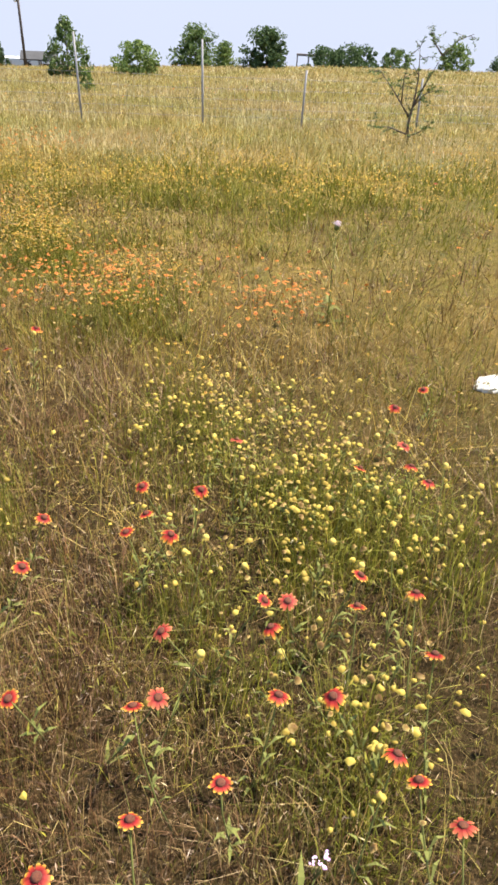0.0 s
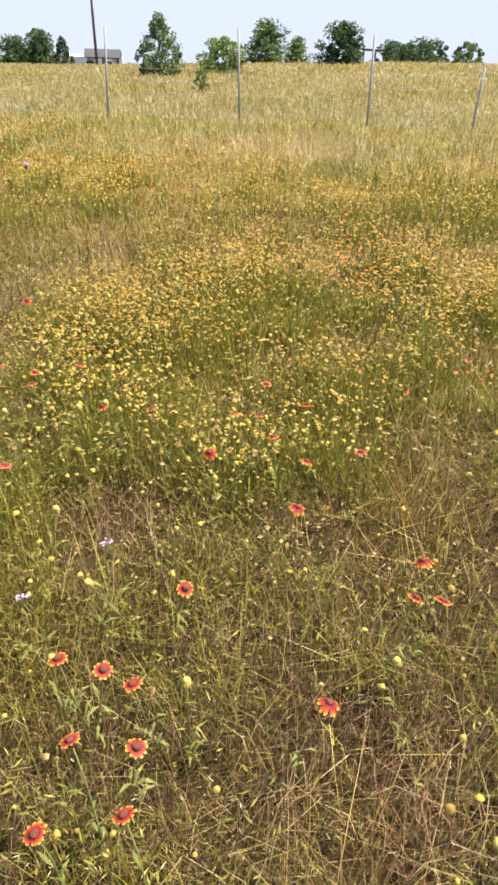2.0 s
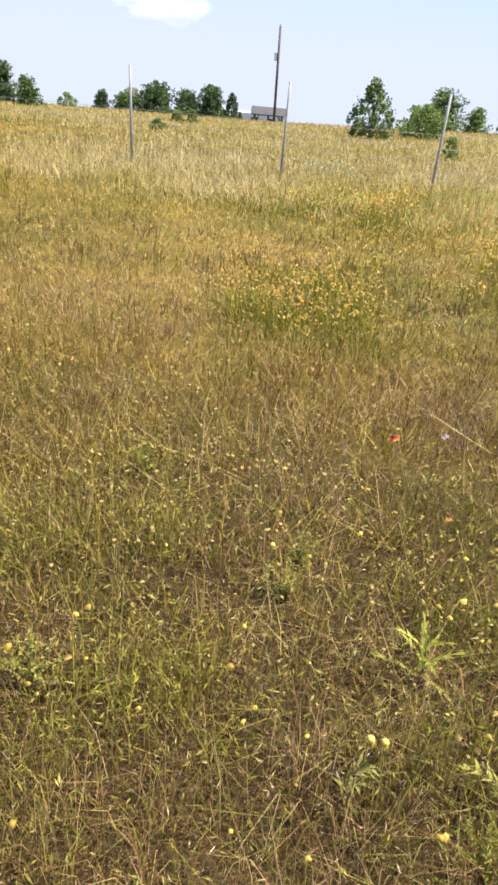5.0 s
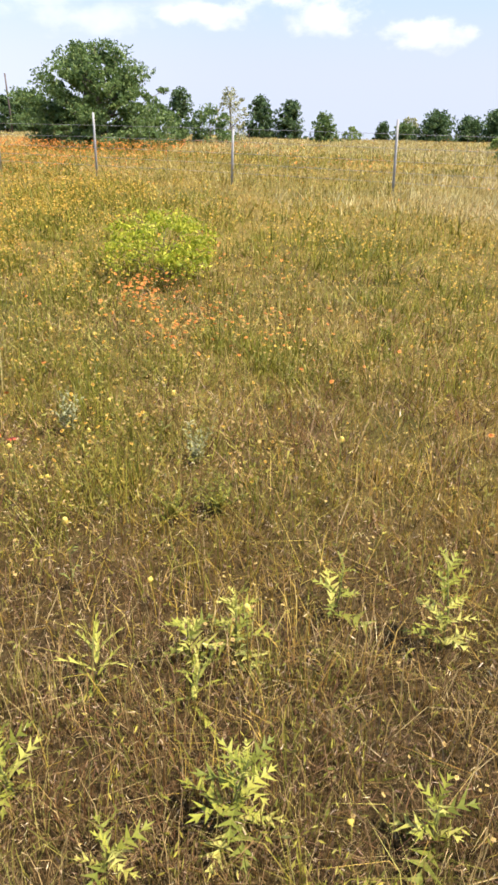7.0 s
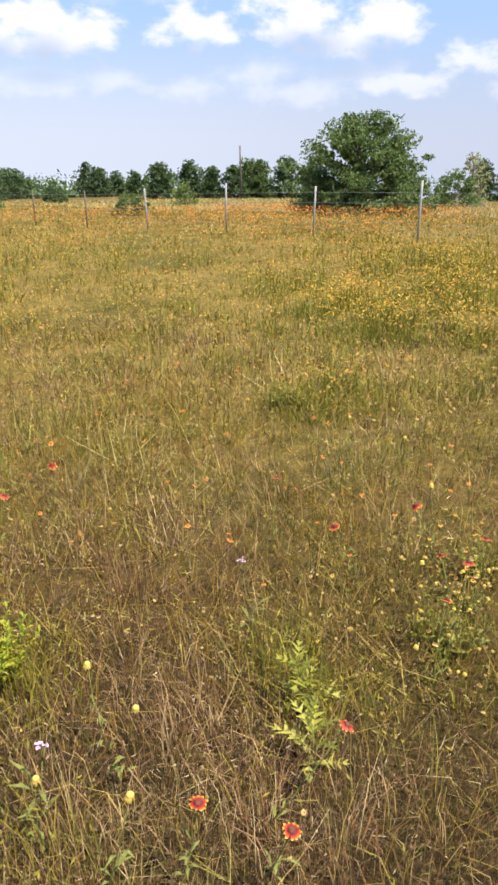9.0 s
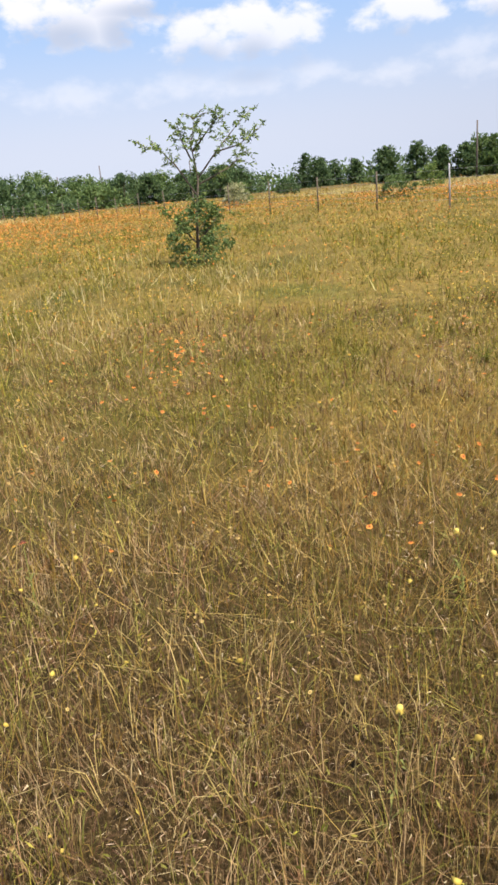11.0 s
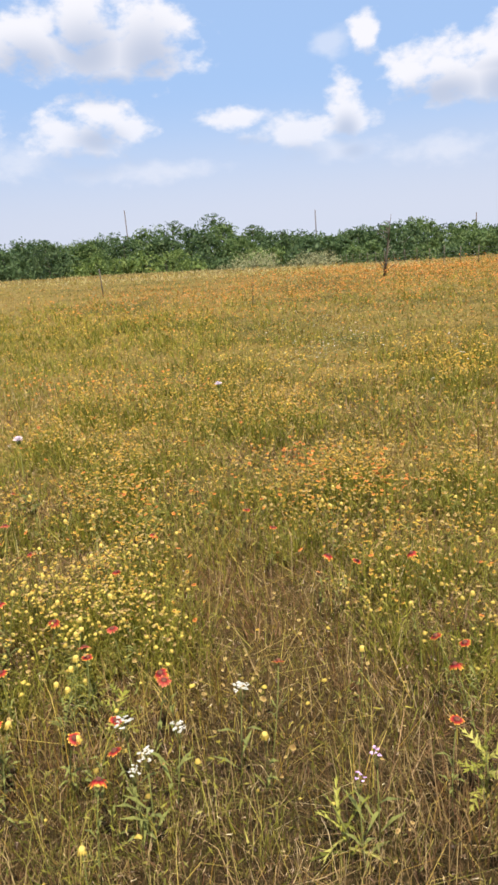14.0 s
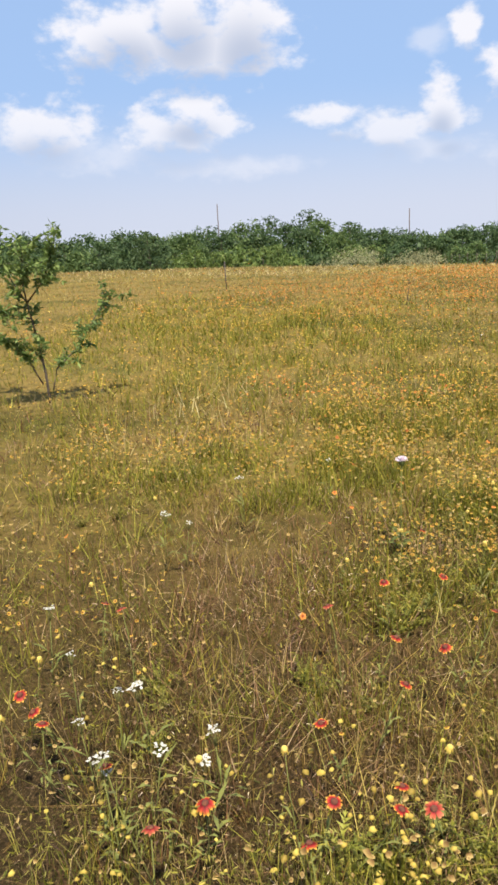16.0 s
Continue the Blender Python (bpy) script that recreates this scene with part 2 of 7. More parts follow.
RUSSET = leafy("russet_stems", [(0, (0.07, 0.028, 0.013)), (0.4, (0.2, 0.095, 0.044)), (0.8, (0.37, 0.215, 0.11)), (1, (0.6, 0.43, 0.24))], 0.15, patches=[(0.9, (0.72, 0.66, 0.5)), (2.4, (0.7, 0.75, 0.8))])
BROME = leafy("brome_spikelets", [(0, (0.15, 0.085, 0.052)), (0.4, (0.29, 0.18, 0.115)), (0.8, (0.46, 0.32, 0.21)), (1, (0.66, 0.52, 0.38))], 0.15)
BUFF = ringed("spent_petals", [(0.0, (0.13, 0.065, 0.022)), (0.5, (0.34, 0.23, 0.075)), (1.0, (0.46, 0.34, 0.13))], 0.9)
CRUMB = leafy("leaf_crumbs", [(0, (0.035, 0.022, 0.013)), (0.5, (0.1, 0.06, 0.034)), (0.9, (0.18, 0.115, 0.06)), (1, (0.4, 0.3, 0.18))], 0.05)
THATCH = leafy("thatch", [(0, (0.12, 0.068, 0.028)), (0.35, (0.26, 0.165, 0.07)), (0.7, (0.42, 0.29, 0.135)), (1, (0.6, 0.47, 0.26))], 0.2, patches=[(0.8, (0.76, 0.72, 0.48)), (2.6, (0.62, 0.6, 0.5))])
HUSK = leafy("grass_husks", [(0, (0.18, 0.115, 0.05)), (0.4, (0.35, 0.245, 0.115)), (0.8, (0.54, 0.41, 0.215)), (1, (0.72, 0.6, 0.37))], 0.18)
# yellow heads darken to the rim: underside shade put into the petal colour
YELLOW = ringed("rim_shaded_yellow_petals", [(0.0, (0.56, 0.43, 0.1)), (0.5, (0.47, 0.35, 0.065)), (1.0, (0.28, 0.22, 0.045))], 0.95)
GOLD = ringed("gold_petals", [(0.0, (0.08, 0.03, 0.012)), (0.36, (0.17, 0.065, 0.016)), (0.54, (0.4, 0.22, 0.03)), (1.0, (0.54, 0.36, 0.06))], 0.9)
ORANGE = ringed("orange_petals", [(0.0, (0.1, 0.025, 0.012)), (0.32, (0.27, 0.07, 0.018)), (0.5, (0.46, 0.14, 0.028)), (1.0, (0.6, 0.25, 0.05))], 0.6)
RED = ringed("red_petals", [(0.0, (0.07, 0.008, 0.01)), (0.3, (0.25, 0.016, 0.018)), (0.55, (0.4, 0.04, 0.026)), (0.74, (0.5, 0.12, 0.03)), (0.88, (0.62, 0.32, 0.045)), (1.0, (0.7, 0.48, 0.09))], 0.75)
PINKRED = ringed("faded_red_petals", [(0.0, (0.1, 0.012, 0.014)), (0.3, (0.34, 0.035, 0.03)), (0.8, (0.5, 0.12, 0.06)), (1.0, (0.62, 0.3, 0.12))], 0.6)
WHITE = leafy("white_petals", [(0, (0.36, 0.34, 0.26)), (1, (0.64, 0.62, 0.55))], 0.2)
LILAC = leafy("lilac_petals", [(0, (0.55, 0.3, 0.6)), (1, (0.82, 0.62, 0.85))], 0.25)
DISC = plain("flower_disc", [(0.35, (0.06, 0.015, 0.012)), (0.6, (0.16, 0.055, 0.025)), (0.75, (0.34, 0.17, 0.045))], 1.0, 400)
BUTTON = plain("yellow_disc", [(0.35, (0.42, 0.3, 0.05)), (0.65, (0.64, 0.49, 0.12))], 0.9, 400)
STEM = plain("green_stem", [(0.3, (0.085, 0.095, 0.018)), (0.7, (0.19, 0.19, 0.042))], 0.95, 60)
WEED = leafy("weed_leaf", [(0, (0.155, 0.17, 0.026)), (0.6, (0.32, 0.315, 0.045)), (1, (0.5, 0.455, 0.12))], 0.34, per="object")
OLIVE = leafy("olive_leaf", [(0, (0.085, 0.087, 0.015)), (0.5, (0.19, 0.17, 0.03)), (1, (0.36, 0.31, 0.07))], 0.22)
LUSH = leafy("lush_leaf", [(0, (0.16, 0.21, 0.015)), (0.5, (0.33, 0.36, 0.028)), (1, (0.54, 0.5, 0.06))], 0.42)
THISTLE = leafy("thistle_leaf", [(0, (0.09, 0.11, 0.025)), (1, (0.19, 0.2, 0.05))], 0.25, per="object")
BLUSH = leafy("blush_petals", [(0, (0.7, 0.58, 0.64)), (1, (0.86, 0.78, 0.82))], 0.35)
LEAF_DARK = leafy("dark_tree_leaf", [(0, (0.035, 0.065, 0.022)), (0.6, (0.07, 0.115, 0.04)), (1, (0.125, 0.175, 0.065))], 0.32)
LEAF_MID = leafy("tree_leaf", [(0, (0.055, 0.095, 0.027)), (0.6, (0.105, 0.16, 0.045)), (1, (0.2, 0.255, 0.085))], 0.36)
LEAF_LIGHT = leafy("light_tree_leaf", [(0, (0.075, 0.12, 0.03)), (0.6, (0.15, 0.215, 0.05)), (1, (0.29, 0.35, 0.11))], 0.38)
LEAF_PALE = leafy("pale_shrub_leaf", [(0, (0.17, 0.175, 0.075)), (1, (0.42, 0.405, 0.22))], 0.3)
BARK = plain("bark", [(0.3, (0.05, 0.038, 0.028)), (0.7, (0.17, 0.13, 0.095))], 0.9, 30, bumps=0.6)
STONE = plain("pale_limestone", [(0.3, (0.5, 0.47, 0.4)), (0.7, (0.72, 0.7, 0.63))], 0.9, 30, bumps=0.5)
POSTGREY = plain("weathered_post", [(0.3, (0.2, 0.195, 0.2)), (0.7, (0.36, 0.35, 0.35))], 0.7, 40, bumps=0.3)
WIRE = plain("galvanised_wire", [(0.3, (0.22, 0.21, 0.21)), (0.7, (0.4, 0.38, 0.37))], 0.5, 60, 0.7)
POLEWOOD = plain("creosote_pole", [(0.3, (0.05, 0.04, 0.035)), (0.7, (0.13, 0.1, 0.085))], 0.85, 12, bumps=0.4)
ROOF = plain("shingle_roof", [(0.3, (0.05, 0.049, 0.05)), (0.7, (0.095, 0.093, 0.095))], 1.0, 8, bumps=0.4)
TIMBER = plain("dark_timber", [(0.3, (0.05, 0.04, 0.035)), (0.7, (0.12, 0.09, 0.075))], 0.8, 12)
RVWHITE = plain("white_siding", [(0.3, (0.66, 0.67, 0.66)), (0.7, (0.8, 0.8, 0.79))], 0.4, 3)
GLASS_DARK, nt, p = material("dark_glass", 0.08)
p.inputs["Base Color"].default_value = (0.02, 0.025, 0.03, 1)
RUBBER = plain("rubber", [(0.3, (0.015, 0.015, 0.015)), (0.7, (0.04, 0.04, 0.04))], 0.8, 10)
ALU = plain("aluminium", [(0.3, (0.45, 0.45, 0.46)), (0.7, (0.62, 0.62, 0.63))], 0.35, 10, 0.9)

# ---- ground form ----
# heights of the gently falling field at a few places
HILL = [(0, 2, 0.0), (-5.5, 3.8, -0.36), (1, -2, 0.05), (-8, 0, -0.45), (-12, 3, -0.55), (-17, -5, -0.66), (-15, -9, -0.68),
        (2.3, 14, -0.38), (-6.8, 15, -0.45), (-12.4, 38, -0.95), (-2, 70, -1.0), (-27, 68, -2.1), (-32.5, 85, -2.9), (-32, 22, -0.9),
        (-58, 69, -2.9), (-23.7, 11.8, -0.58), (-70, 44, -2.2), (-110, 48, -2.9), (-25.3, 2.2, -0.7), (-58, 8.3, -1.5),
        (-113, -24, -2.2), (-43, -14, -0.95), (-86, -41, -1.4), (-107, 1, -2.9), (40, 40, -0.2), (30, -30, 0.3), (-40, -60, -1.0)]
HP = np.array(HILL)


def swell(r):
    return np.sqrt(r * r + 36)


count = len(HP)
sides = np.c_[np.ones(count), HP[:, :2]]
lhs = np.block([[swell(np.hypot(HP[:, None, 0] - HP[None, :, 0], HP[:, None, 1] - HP[None, :, 1])) - 0.5 * np.eye(count), sides], [sides.T, np.zeros((3, 3))]])
SW = np.linalg.solve(lhs, np.r_[HP[:, 2], 0, 0, 0])


def lattice(ix, iy, seed):
    h = np.sin(ix * 127.1 + iy * 311.7 + seed * 74.7) * 43758.5453
    return h - np.floor(h)


def vnoise(x, y, seed=0):
    ix, iy = np.floor(x), np.floor(y)
    fx, fy = x - ix, y - iy
    fx, fy = fx * fx * (3 - 2 * fx), fy * fy * (3 - 2 * fy)
    a, b = lattice(ix, iy, seed), lattice(ix + 1, iy, seed)
    c, d = lattice(ix, iy + 1, seed), lattice(ix + 1, iy + 1, seed)
    return (a * (1 - fx) + b * fx) * (1 - fy) + (c * (1 - fx) + d * fx) * fy


def fbm(x, y, seed=0):
    return 0.55 * vnoise(x, y, seed) + 0.3 * vnoise(2.1 * x, 2.1 * y, seed + 3) + 0.15 * vnoise(4.3 * x, 4.3 * y, seed + 7)


def height(x, y):
    x, y = np.asarray(x, float), np.asarray(y, float)
    bumps = 0.03 * (fbm(x / 0.9, y / 0.9, 5) - 0.5) + 0.08 * (fbm(x / 6, y / 6, 6) - 0.5)
    far, fall = np.hypot(x + 12, y - 8), np.maximum(0, y - 86)
    x, y = np.clip(x, -160, 80), np.clip(y, -90, 110)
    z = SW[count] + SW[count + 1] * x + SW[count + 2] * y
    for (a, b, _), w in zip(HILL, SW[:count]):
        z = z + w * swell(np.hypot(x - a, y - b))
    return z + bumps - 0.032 * np.maximum(0, far - 95) - 0.1 * fall


def np_mesh(name, verts, loops, sizes, mats, ring=None, smooth=False):
    me = bpy.data.meshes.new(name)
    me.vertices.add(len(verts))
    me.vertices.foreach_set("co", np.ascontiguousarray(verts, np.float32).ravel())
    me.loops.add(len(loops))
    me.loops.foreach_set("vertex_index", np.ascontiguousarray(loops, np.int32))
    me.polygons.add(len(sizes))
    me.polygons.foreach_set("loop_start", np.r_[0, np.cumsum(sizes)[:-1]].astype(np.int32))
    me.update(calc_edges=True)
    if ring is not None:
        me.attributes.new("ring", "FLOAT", "POINT").data.foreach_set("value", np.ascontiguousarray(ring, np.float32))
    for m in mats:
        me.materials.append(m)
    if smooth:
        me.polygons.foreach_set("use_smooth", np.ones(len(sizes), bool))
    me.validate()
    return me


# ---- ground ----
def axis(near0, near1, step, far0, far1):
    mid = np.arange(near0, near1 + 1e-6, step)
    grow = np.cumsum(step * 1.13 ** np.arange(1, 90))
    lo, hi = near0 - grow, near1 + grow
    return np.r_[lo[lo > far0][::-1], mid, hi[hi < far1]]


gx, gy = axis(-26, 6, 0.32, -2600, 2600), axis(-14, 16, 0.32, -2600, 2600)
X, Y = np.meshgrid(gx, gy, indexing="ij")
Z = height(X, Y)
nx, ny = X.shape
idx = np.arange(nx * ny).reshape(nx, ny)
quads = np.stack([idx[:-1, :-1], idx[1:, :-1], idx[1:, 1:], idx[:-1, 1:]], -1).reshape(-1, 4)
# ---- meadow ----
# the foot track along the meadow: place, and the heading of the slope beside it in degrees
TRACK = np.array([(1.4, -0.1, 3), (-3, 1.3, 11), (-5, 1.45, 16), (-7, 1.8, 26), (-8.9, 2.0, 38), (-11.8, 0, 58), (-13.5, -2.8, 78), (-14.6, -5.3, 97), (-15.2, -7.4, 104)])
LEN = np.r_[0, np.cumsum(np.hypot(np.diff(TRACK[:, 0]), np.diff(TRACK[:, 1])))]
rng = np.random.default_rng(7)


def scatter(n, r0, r1, wide=27.0):
    """Places beside the track, thinning out with distance."""
    u = rng.uniform(0, LEN[-1], n)
    x, y, h = (np.interp(u, LEN, TRACK[:, k]) for k in range(3))
    r = np.exp(rng.uniform(np.log(r0), np.log(r1), n))
    a = np.radians(h + rng.uniform(-wide, wide, n) * (1 + 0.5 / r))
    return np.c_[x - np.sin(a) * r, y + np.cos(a) * r], r


def spot(xy, cx, cy, rx, ry, turn=0.0):
    a = np.radians(turn)
    dx, dy = xy[:, 0] - cx, xy[:, 1] - cy
    return np.exp(-(((dx * np.cos(a) + dy * np.sin(a)) / rx) ** 2 + ((dy * np.cos(a) - dx * np.sin(a)) / ry) ** 2))


STEPS = np.stack([np.interp(np.linspace(0, LEN[-1], 60), LEN, TRACK[:, k]) for k in range(2)], 1)


def from_points(xy, points):
    return np.min([np.hypot(xy[:, 0] - a, xy[:, 1] - b) for a, b in points], axis=0)


def chart(x0, x1, y0, y1, step, value):
    """A map of a value over the meadow, read off by place."""
    gx, gy = np.meshgrid(np.arange(x0, x1, step), np.arange(y0, y1, step), indexing="ij")
    table = value(np.stack([gx, gy], -1).reshape(-1, 2)).reshape(gx.shape)

    def read(xy):
        i = np.clip(((xy[:, 0] - x0) / step + 0.5).astype(int), 0, gx.shape[0] - 1)
        j = np.clip(((xy[:, 1] - y0) / step + 0.5).astype(int), 0, gx.shape[1] - 1)
        return table[i, j]
    return read


off_track = chart(-45, 30, -35, 35, 0.15, lambda xy: from_points(xy, STEPS))  # distance from the foot track


# bare soil and thatch by the track, closed sward further out
spots = np.stack([X, Y], -1).reshape(-1, 2)
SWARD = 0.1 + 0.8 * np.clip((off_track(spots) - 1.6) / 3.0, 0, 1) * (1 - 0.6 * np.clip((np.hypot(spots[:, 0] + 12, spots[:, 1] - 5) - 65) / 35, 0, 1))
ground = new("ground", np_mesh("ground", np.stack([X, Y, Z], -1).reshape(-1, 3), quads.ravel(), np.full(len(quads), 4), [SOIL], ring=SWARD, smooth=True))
tagged(ground, "dry brown soil and thatch of a sloping meadow", "ground", kind="structure")

# bushy green plants, and gaps where only russet thatch stands
BUSHES = [(-13.42, 0.72), (-13.20, 0.91), (-0.96, 1.61), (-0.80, 1.55), (-0.23, 1.72), (-0.19, 3.50), (-0.44, 2.14), (-1.02, 1.46), (-0.66, 1.86), (-3.85, 2.66), (-2.96, 3.99), (-2.83, 3.30), (-3.67, 2.37), (-3.07, 3.15), (-2.66, 2.88), (-5.33, 3.06), (-5.96, 3.35), (-11.23, 2.68), (-10.89, 2.68), (-11.76, 2.97), (-11.74, 4.18), (-10.57, 3.72), (-11.02, 5.36), (-12.45, 1.70), (-12.51, 2.51), (-12.28, 2.28), (-14.94, 1.74), (-14.68, 3.38), (-17.00, -4.15), (-16.82, -3.15), (-17.72, -2.53), (-16.56, -2.24), (-16.19, -3.12), (-17.98, -4.04), (-16.64, -6.23), (-17.16, -6.53), (-18.36, -5.03), (-18.21, -4.58), (-21.16, -6.03), (-18.15, -6.30), (-20.55, -6.56), (-19.60, -8.48), (-17.92, -6.24), (-17.69, -7.00), (-16.75, -6.06), (-16.56, -7.00), (-18.59, -8.85), (-17.29, -7.28), (-16.90, -7.78), (-18.74, -6.95)]
GAPS = [(-0.10, 2.06), (-0.76, 3.09), (-0.39, 1.27), (-3.22, 2.08), (-3.57, 3.36), (-2.89, 2.21), (-4.08, 3.63), (-4.92, 2.65), (-10.12, 2.99), (-10.27, 2.51), (-10.39, 2.22), (-12.93, 1.23), (-12.59, 1.24), (-13.33, 1.56), (-12.84, 1.86), (-12.14, 1.20), (-17.25, -3.46), (-15.90, -3.46), (-15.56, -2.86), (-17.21, -5.62), (-16.23, -4.94), (-16.67, -5.14), (-17.86, -6.69), (-16.72, -6.64), (-17.02, -7.48), (-18.72, -7.31), (-17.96, -7.72)]


bushes = chart(-24, 3, -12, 8, 0.05, lambda xy: np.exp(-(from_points(xy, BUSHES) / (0.14 + 0.055 * off_track(xy))) ** 2))
gaps = chart(-24, 3, -12, 8, 0.05, lambda xy: np.exp(-(from_points(xy, GAPS) / (0.12 + 0.07 * off_track(xy))) ** 2))


# drifts of flowers and russet patches: middle, half widths across and along the slope's heading, heading, strength
GOLD_DRIFTS = [
    (1.1, 1.9, 0.42, 0.58, 5, 1.0), (1.2, 1.0, 0.22, 0.24, 5, 0.7), (0.8, 2.4, 0.43, 0.37, 5, 0.8), (0.3, 8.5, 1.63, 1.71, 5, 0.8), (2.6, 10.5, 0.82, 1.96, 5, 0.5),
    (-1.1, 5.2, 0.45, 1.02, 5, 0.7), (0.7, 1.4, 0.13, 0.22, 5, 0.5), (0.2, 1.2, 0.28, 0.24, 6, 0.45), (-0.2, 1.5, 0.24, 0.23, 6, 0.3), (-2.0, 5.4, 0.79, 0.84, 7, 0.7),
    (-0.2, 8.0, 0.98, 1.45, 7, 0.5), (-1.9, 3.3, 0.39, 0.56, 7, 0.5), (-0.2, 3.7, 0.3, 0.38, 7, 0.5), (-0.4, 2.1, 0.15, 0.17, 7, 0.5), (-1.2, 1.6, 0.17, 0.2, 7, 0.4)]
GOLD_DRIFTS += [
    (-0.5, 1.4, 0.15, 0.14, 7, 0.3), (-1.7, 4.7, 0.74, 1.25, 9, 0.55), (-2.8, 3.6, 0.47, 0.62, 9, 0.5), (-4.8, 8.3, 0.7, 1.2, 9, 0.8), (-2.6, 8.9, 0.57, 0.97, 9, 0.5),
    (-1.2, 12.6, 0.67, 1.25, 9, 0.5), (-2.1, 1.7, 0.13, 0.13, 9, 0.4), (-2.9, 4.3, 0.45, 0.68, 11, 0.45), (-4.8, 8.4, 0.58, 0.91, 11, 0.8), (-7.3, 11.8, 1.16, 1.54, 11, 0.35),
    (-2.9, 2.5, 0.21, 0.17, 11, 0.5), (-3.1, 2.1, 0.17, 0.12, 11, 0.35), (-6.8, 6.6, 0.69, 0.98, 13, 0.6), (-7.8, 12.1, 0.98, 1.58, 13, 0.3), (-4.7, 2.3, 0.18, 0.13, 13, 0.3)]
GOLD_DRIFTS += [
    (-11.6, 5.3, 0.9, 0.38, 38, 0.45), (-11.6, 7.5, 0.48, 0.94, 38, 0.6), (-10.4, 5.9, 0.31, 0.45, 38, 0.5), (-17.2, 8.6, 1.16, 2.36, 38, 0.6), (-12.9, 8.6, 1.11, 1.63, 38, 0.3),
    (-16.7, 7.1, 1.8, 3.06, 45, 0.5), (-11.6, 2.4, 0.25, 0.28, 45, 0.4), (-11.0, 2.8, 0.32, 0.3, 45, 0.4), (-12.0, 5.1, 0.4, 0.28, 45, 0.6), (-17.6, 8.3, 0.89, 5.49, 53, 0.35),
    (-12.3, 2.2, 0.17, 0.36, 53, 0.7), (-15.2, -2.2, 0.32, 0.25, 78, 0.6), (-14.6, -2.4, 0.18, 0.18, 78, 0.4), (-20.4, -2.4, 0.81, 1.47, 78, 0.45), (-17.9, -2.5, 0.34, 0.55, 78, 0.5)]
GOLD_DRIFTS += [
    (-17.5, -4.1, 0.61, 0.52, 85, 1.0), (-18.3, -2.6, 0.51, 0.56, 85, 0.4), (-21.7, -3.9, 0.93, 1.52, 85, 0.4), (-17.8, -4.5, 0.9, 0.63, 92, 0.9), (-21.0, -6.8, 0.66, 1.47, 92, 0.8),
    (-16.8, -4.9, 0.53, 0.24, 92, 0.3), (-22.0, -3.3, 0.91, 1.73, 92, 0.4), (-20.2, -6.6, 0.95, 0.95, 99, 0.9), (-16.2, -6.5, 0.25, 0.31, 99, 0.5), (-18.2, -5.2, 0.45, 0.47, 99, 0.8),
    (-16.9, -6.2, 0.38, 0.46, 99, 0.4), (-19.6, -8.0, 0.4, 0.73, 99, 0.5), (-27.3, -9.0, 2.18, 3.7, 99, 0.5), (-19.5, -8.4, 0.69, 0.76, 101, 0.6), (-16.3, -6.6, 0.27, 0.19, 101, 0.35)]
GOLD_DRIFTS += [
    (-18.5, -6.7, 0.56, 0.82, 101, 0.4), (-30.3, -12.0, 2.01, 6.15, 101, 0.5), (-16.2, -7.2, 0.12, 0.13, 101, 0.2), (-19.4, -8.8, 0.67, 0.57, 103, 0.5), (-20.9, -6.9, 0.67, 1.58, 103, 0.5),
    (-18.8, -6.7, 0.26, 1.02, 103, 0.4), (-16.4, -7.0, 0.12, 0.12, 103, 0.25), (-16.4, -7.9, 0.13, 0.16, 103, 0.12)]
ORANGE_DRIFTS = [
    (-0.4, 3.6, 0.46, 0.32, 5, 0.8), (0.8, 3.4, 0.26, 0.2, 5, 0.7), (-1.8, 5.4, 0.28, 0.45, 7, 0.4), (-0.2, 3.7, 0.24, 0.38, 7, 0.4), (-26.1, 16.2, 2.24, 5.81, 38, 0.8),
    (-12.3, 5.4, 0.21, 0.32, 38, 0.8), (-11.5, 5.1, 0.32, 0.18, 38, 0.6), (-33.9, 21.4, 2.96, 13.31, 45, 0.8), (-34.3, 18.2, 6.81, 7.84, 53, 0.8), (-44.9, 2.7, 5.91, 10.8, 78, 0.9),
    (-17.8, -2.6, 0.31, 0.42, 78, 0.5), (-17.4, -0.5, 0.22, 0.34, 78, 0.4), (-45.6, -2.5, 5.03, 12.38, 85, 0.6), (-17.6, -2.5, 0.15, 0.26, 85, 0.6), (-36.3, 0.3, 1.9, 5.03, 92, 0.7)]
ORANGE_DRIFTS += [
    (-35.4, -5.2, 1.66, 3.44, 92, 0.5), (-18.1, -5.1, 0.25, 0.33, 92, 0.3), (-47.6, -2.1, 2.41, 10.42, 99, 0.7), (-21.5, -7.9, 0.64, 0.53, 99, 0.5), (-36.1, -10.1, 4.14, 6.49, 99, 0.6),
    (-18.2, -5.4, 0.18, 0.28, 99, 0.5), (-17.9, -6.1, 0.17, 0.18, 99, 0.3), (-36.5, -6.2, 2.52, 4.5, 101, 0.5), (-21.2, -6.8, 0.49, 0.3, 101, 0.4)]
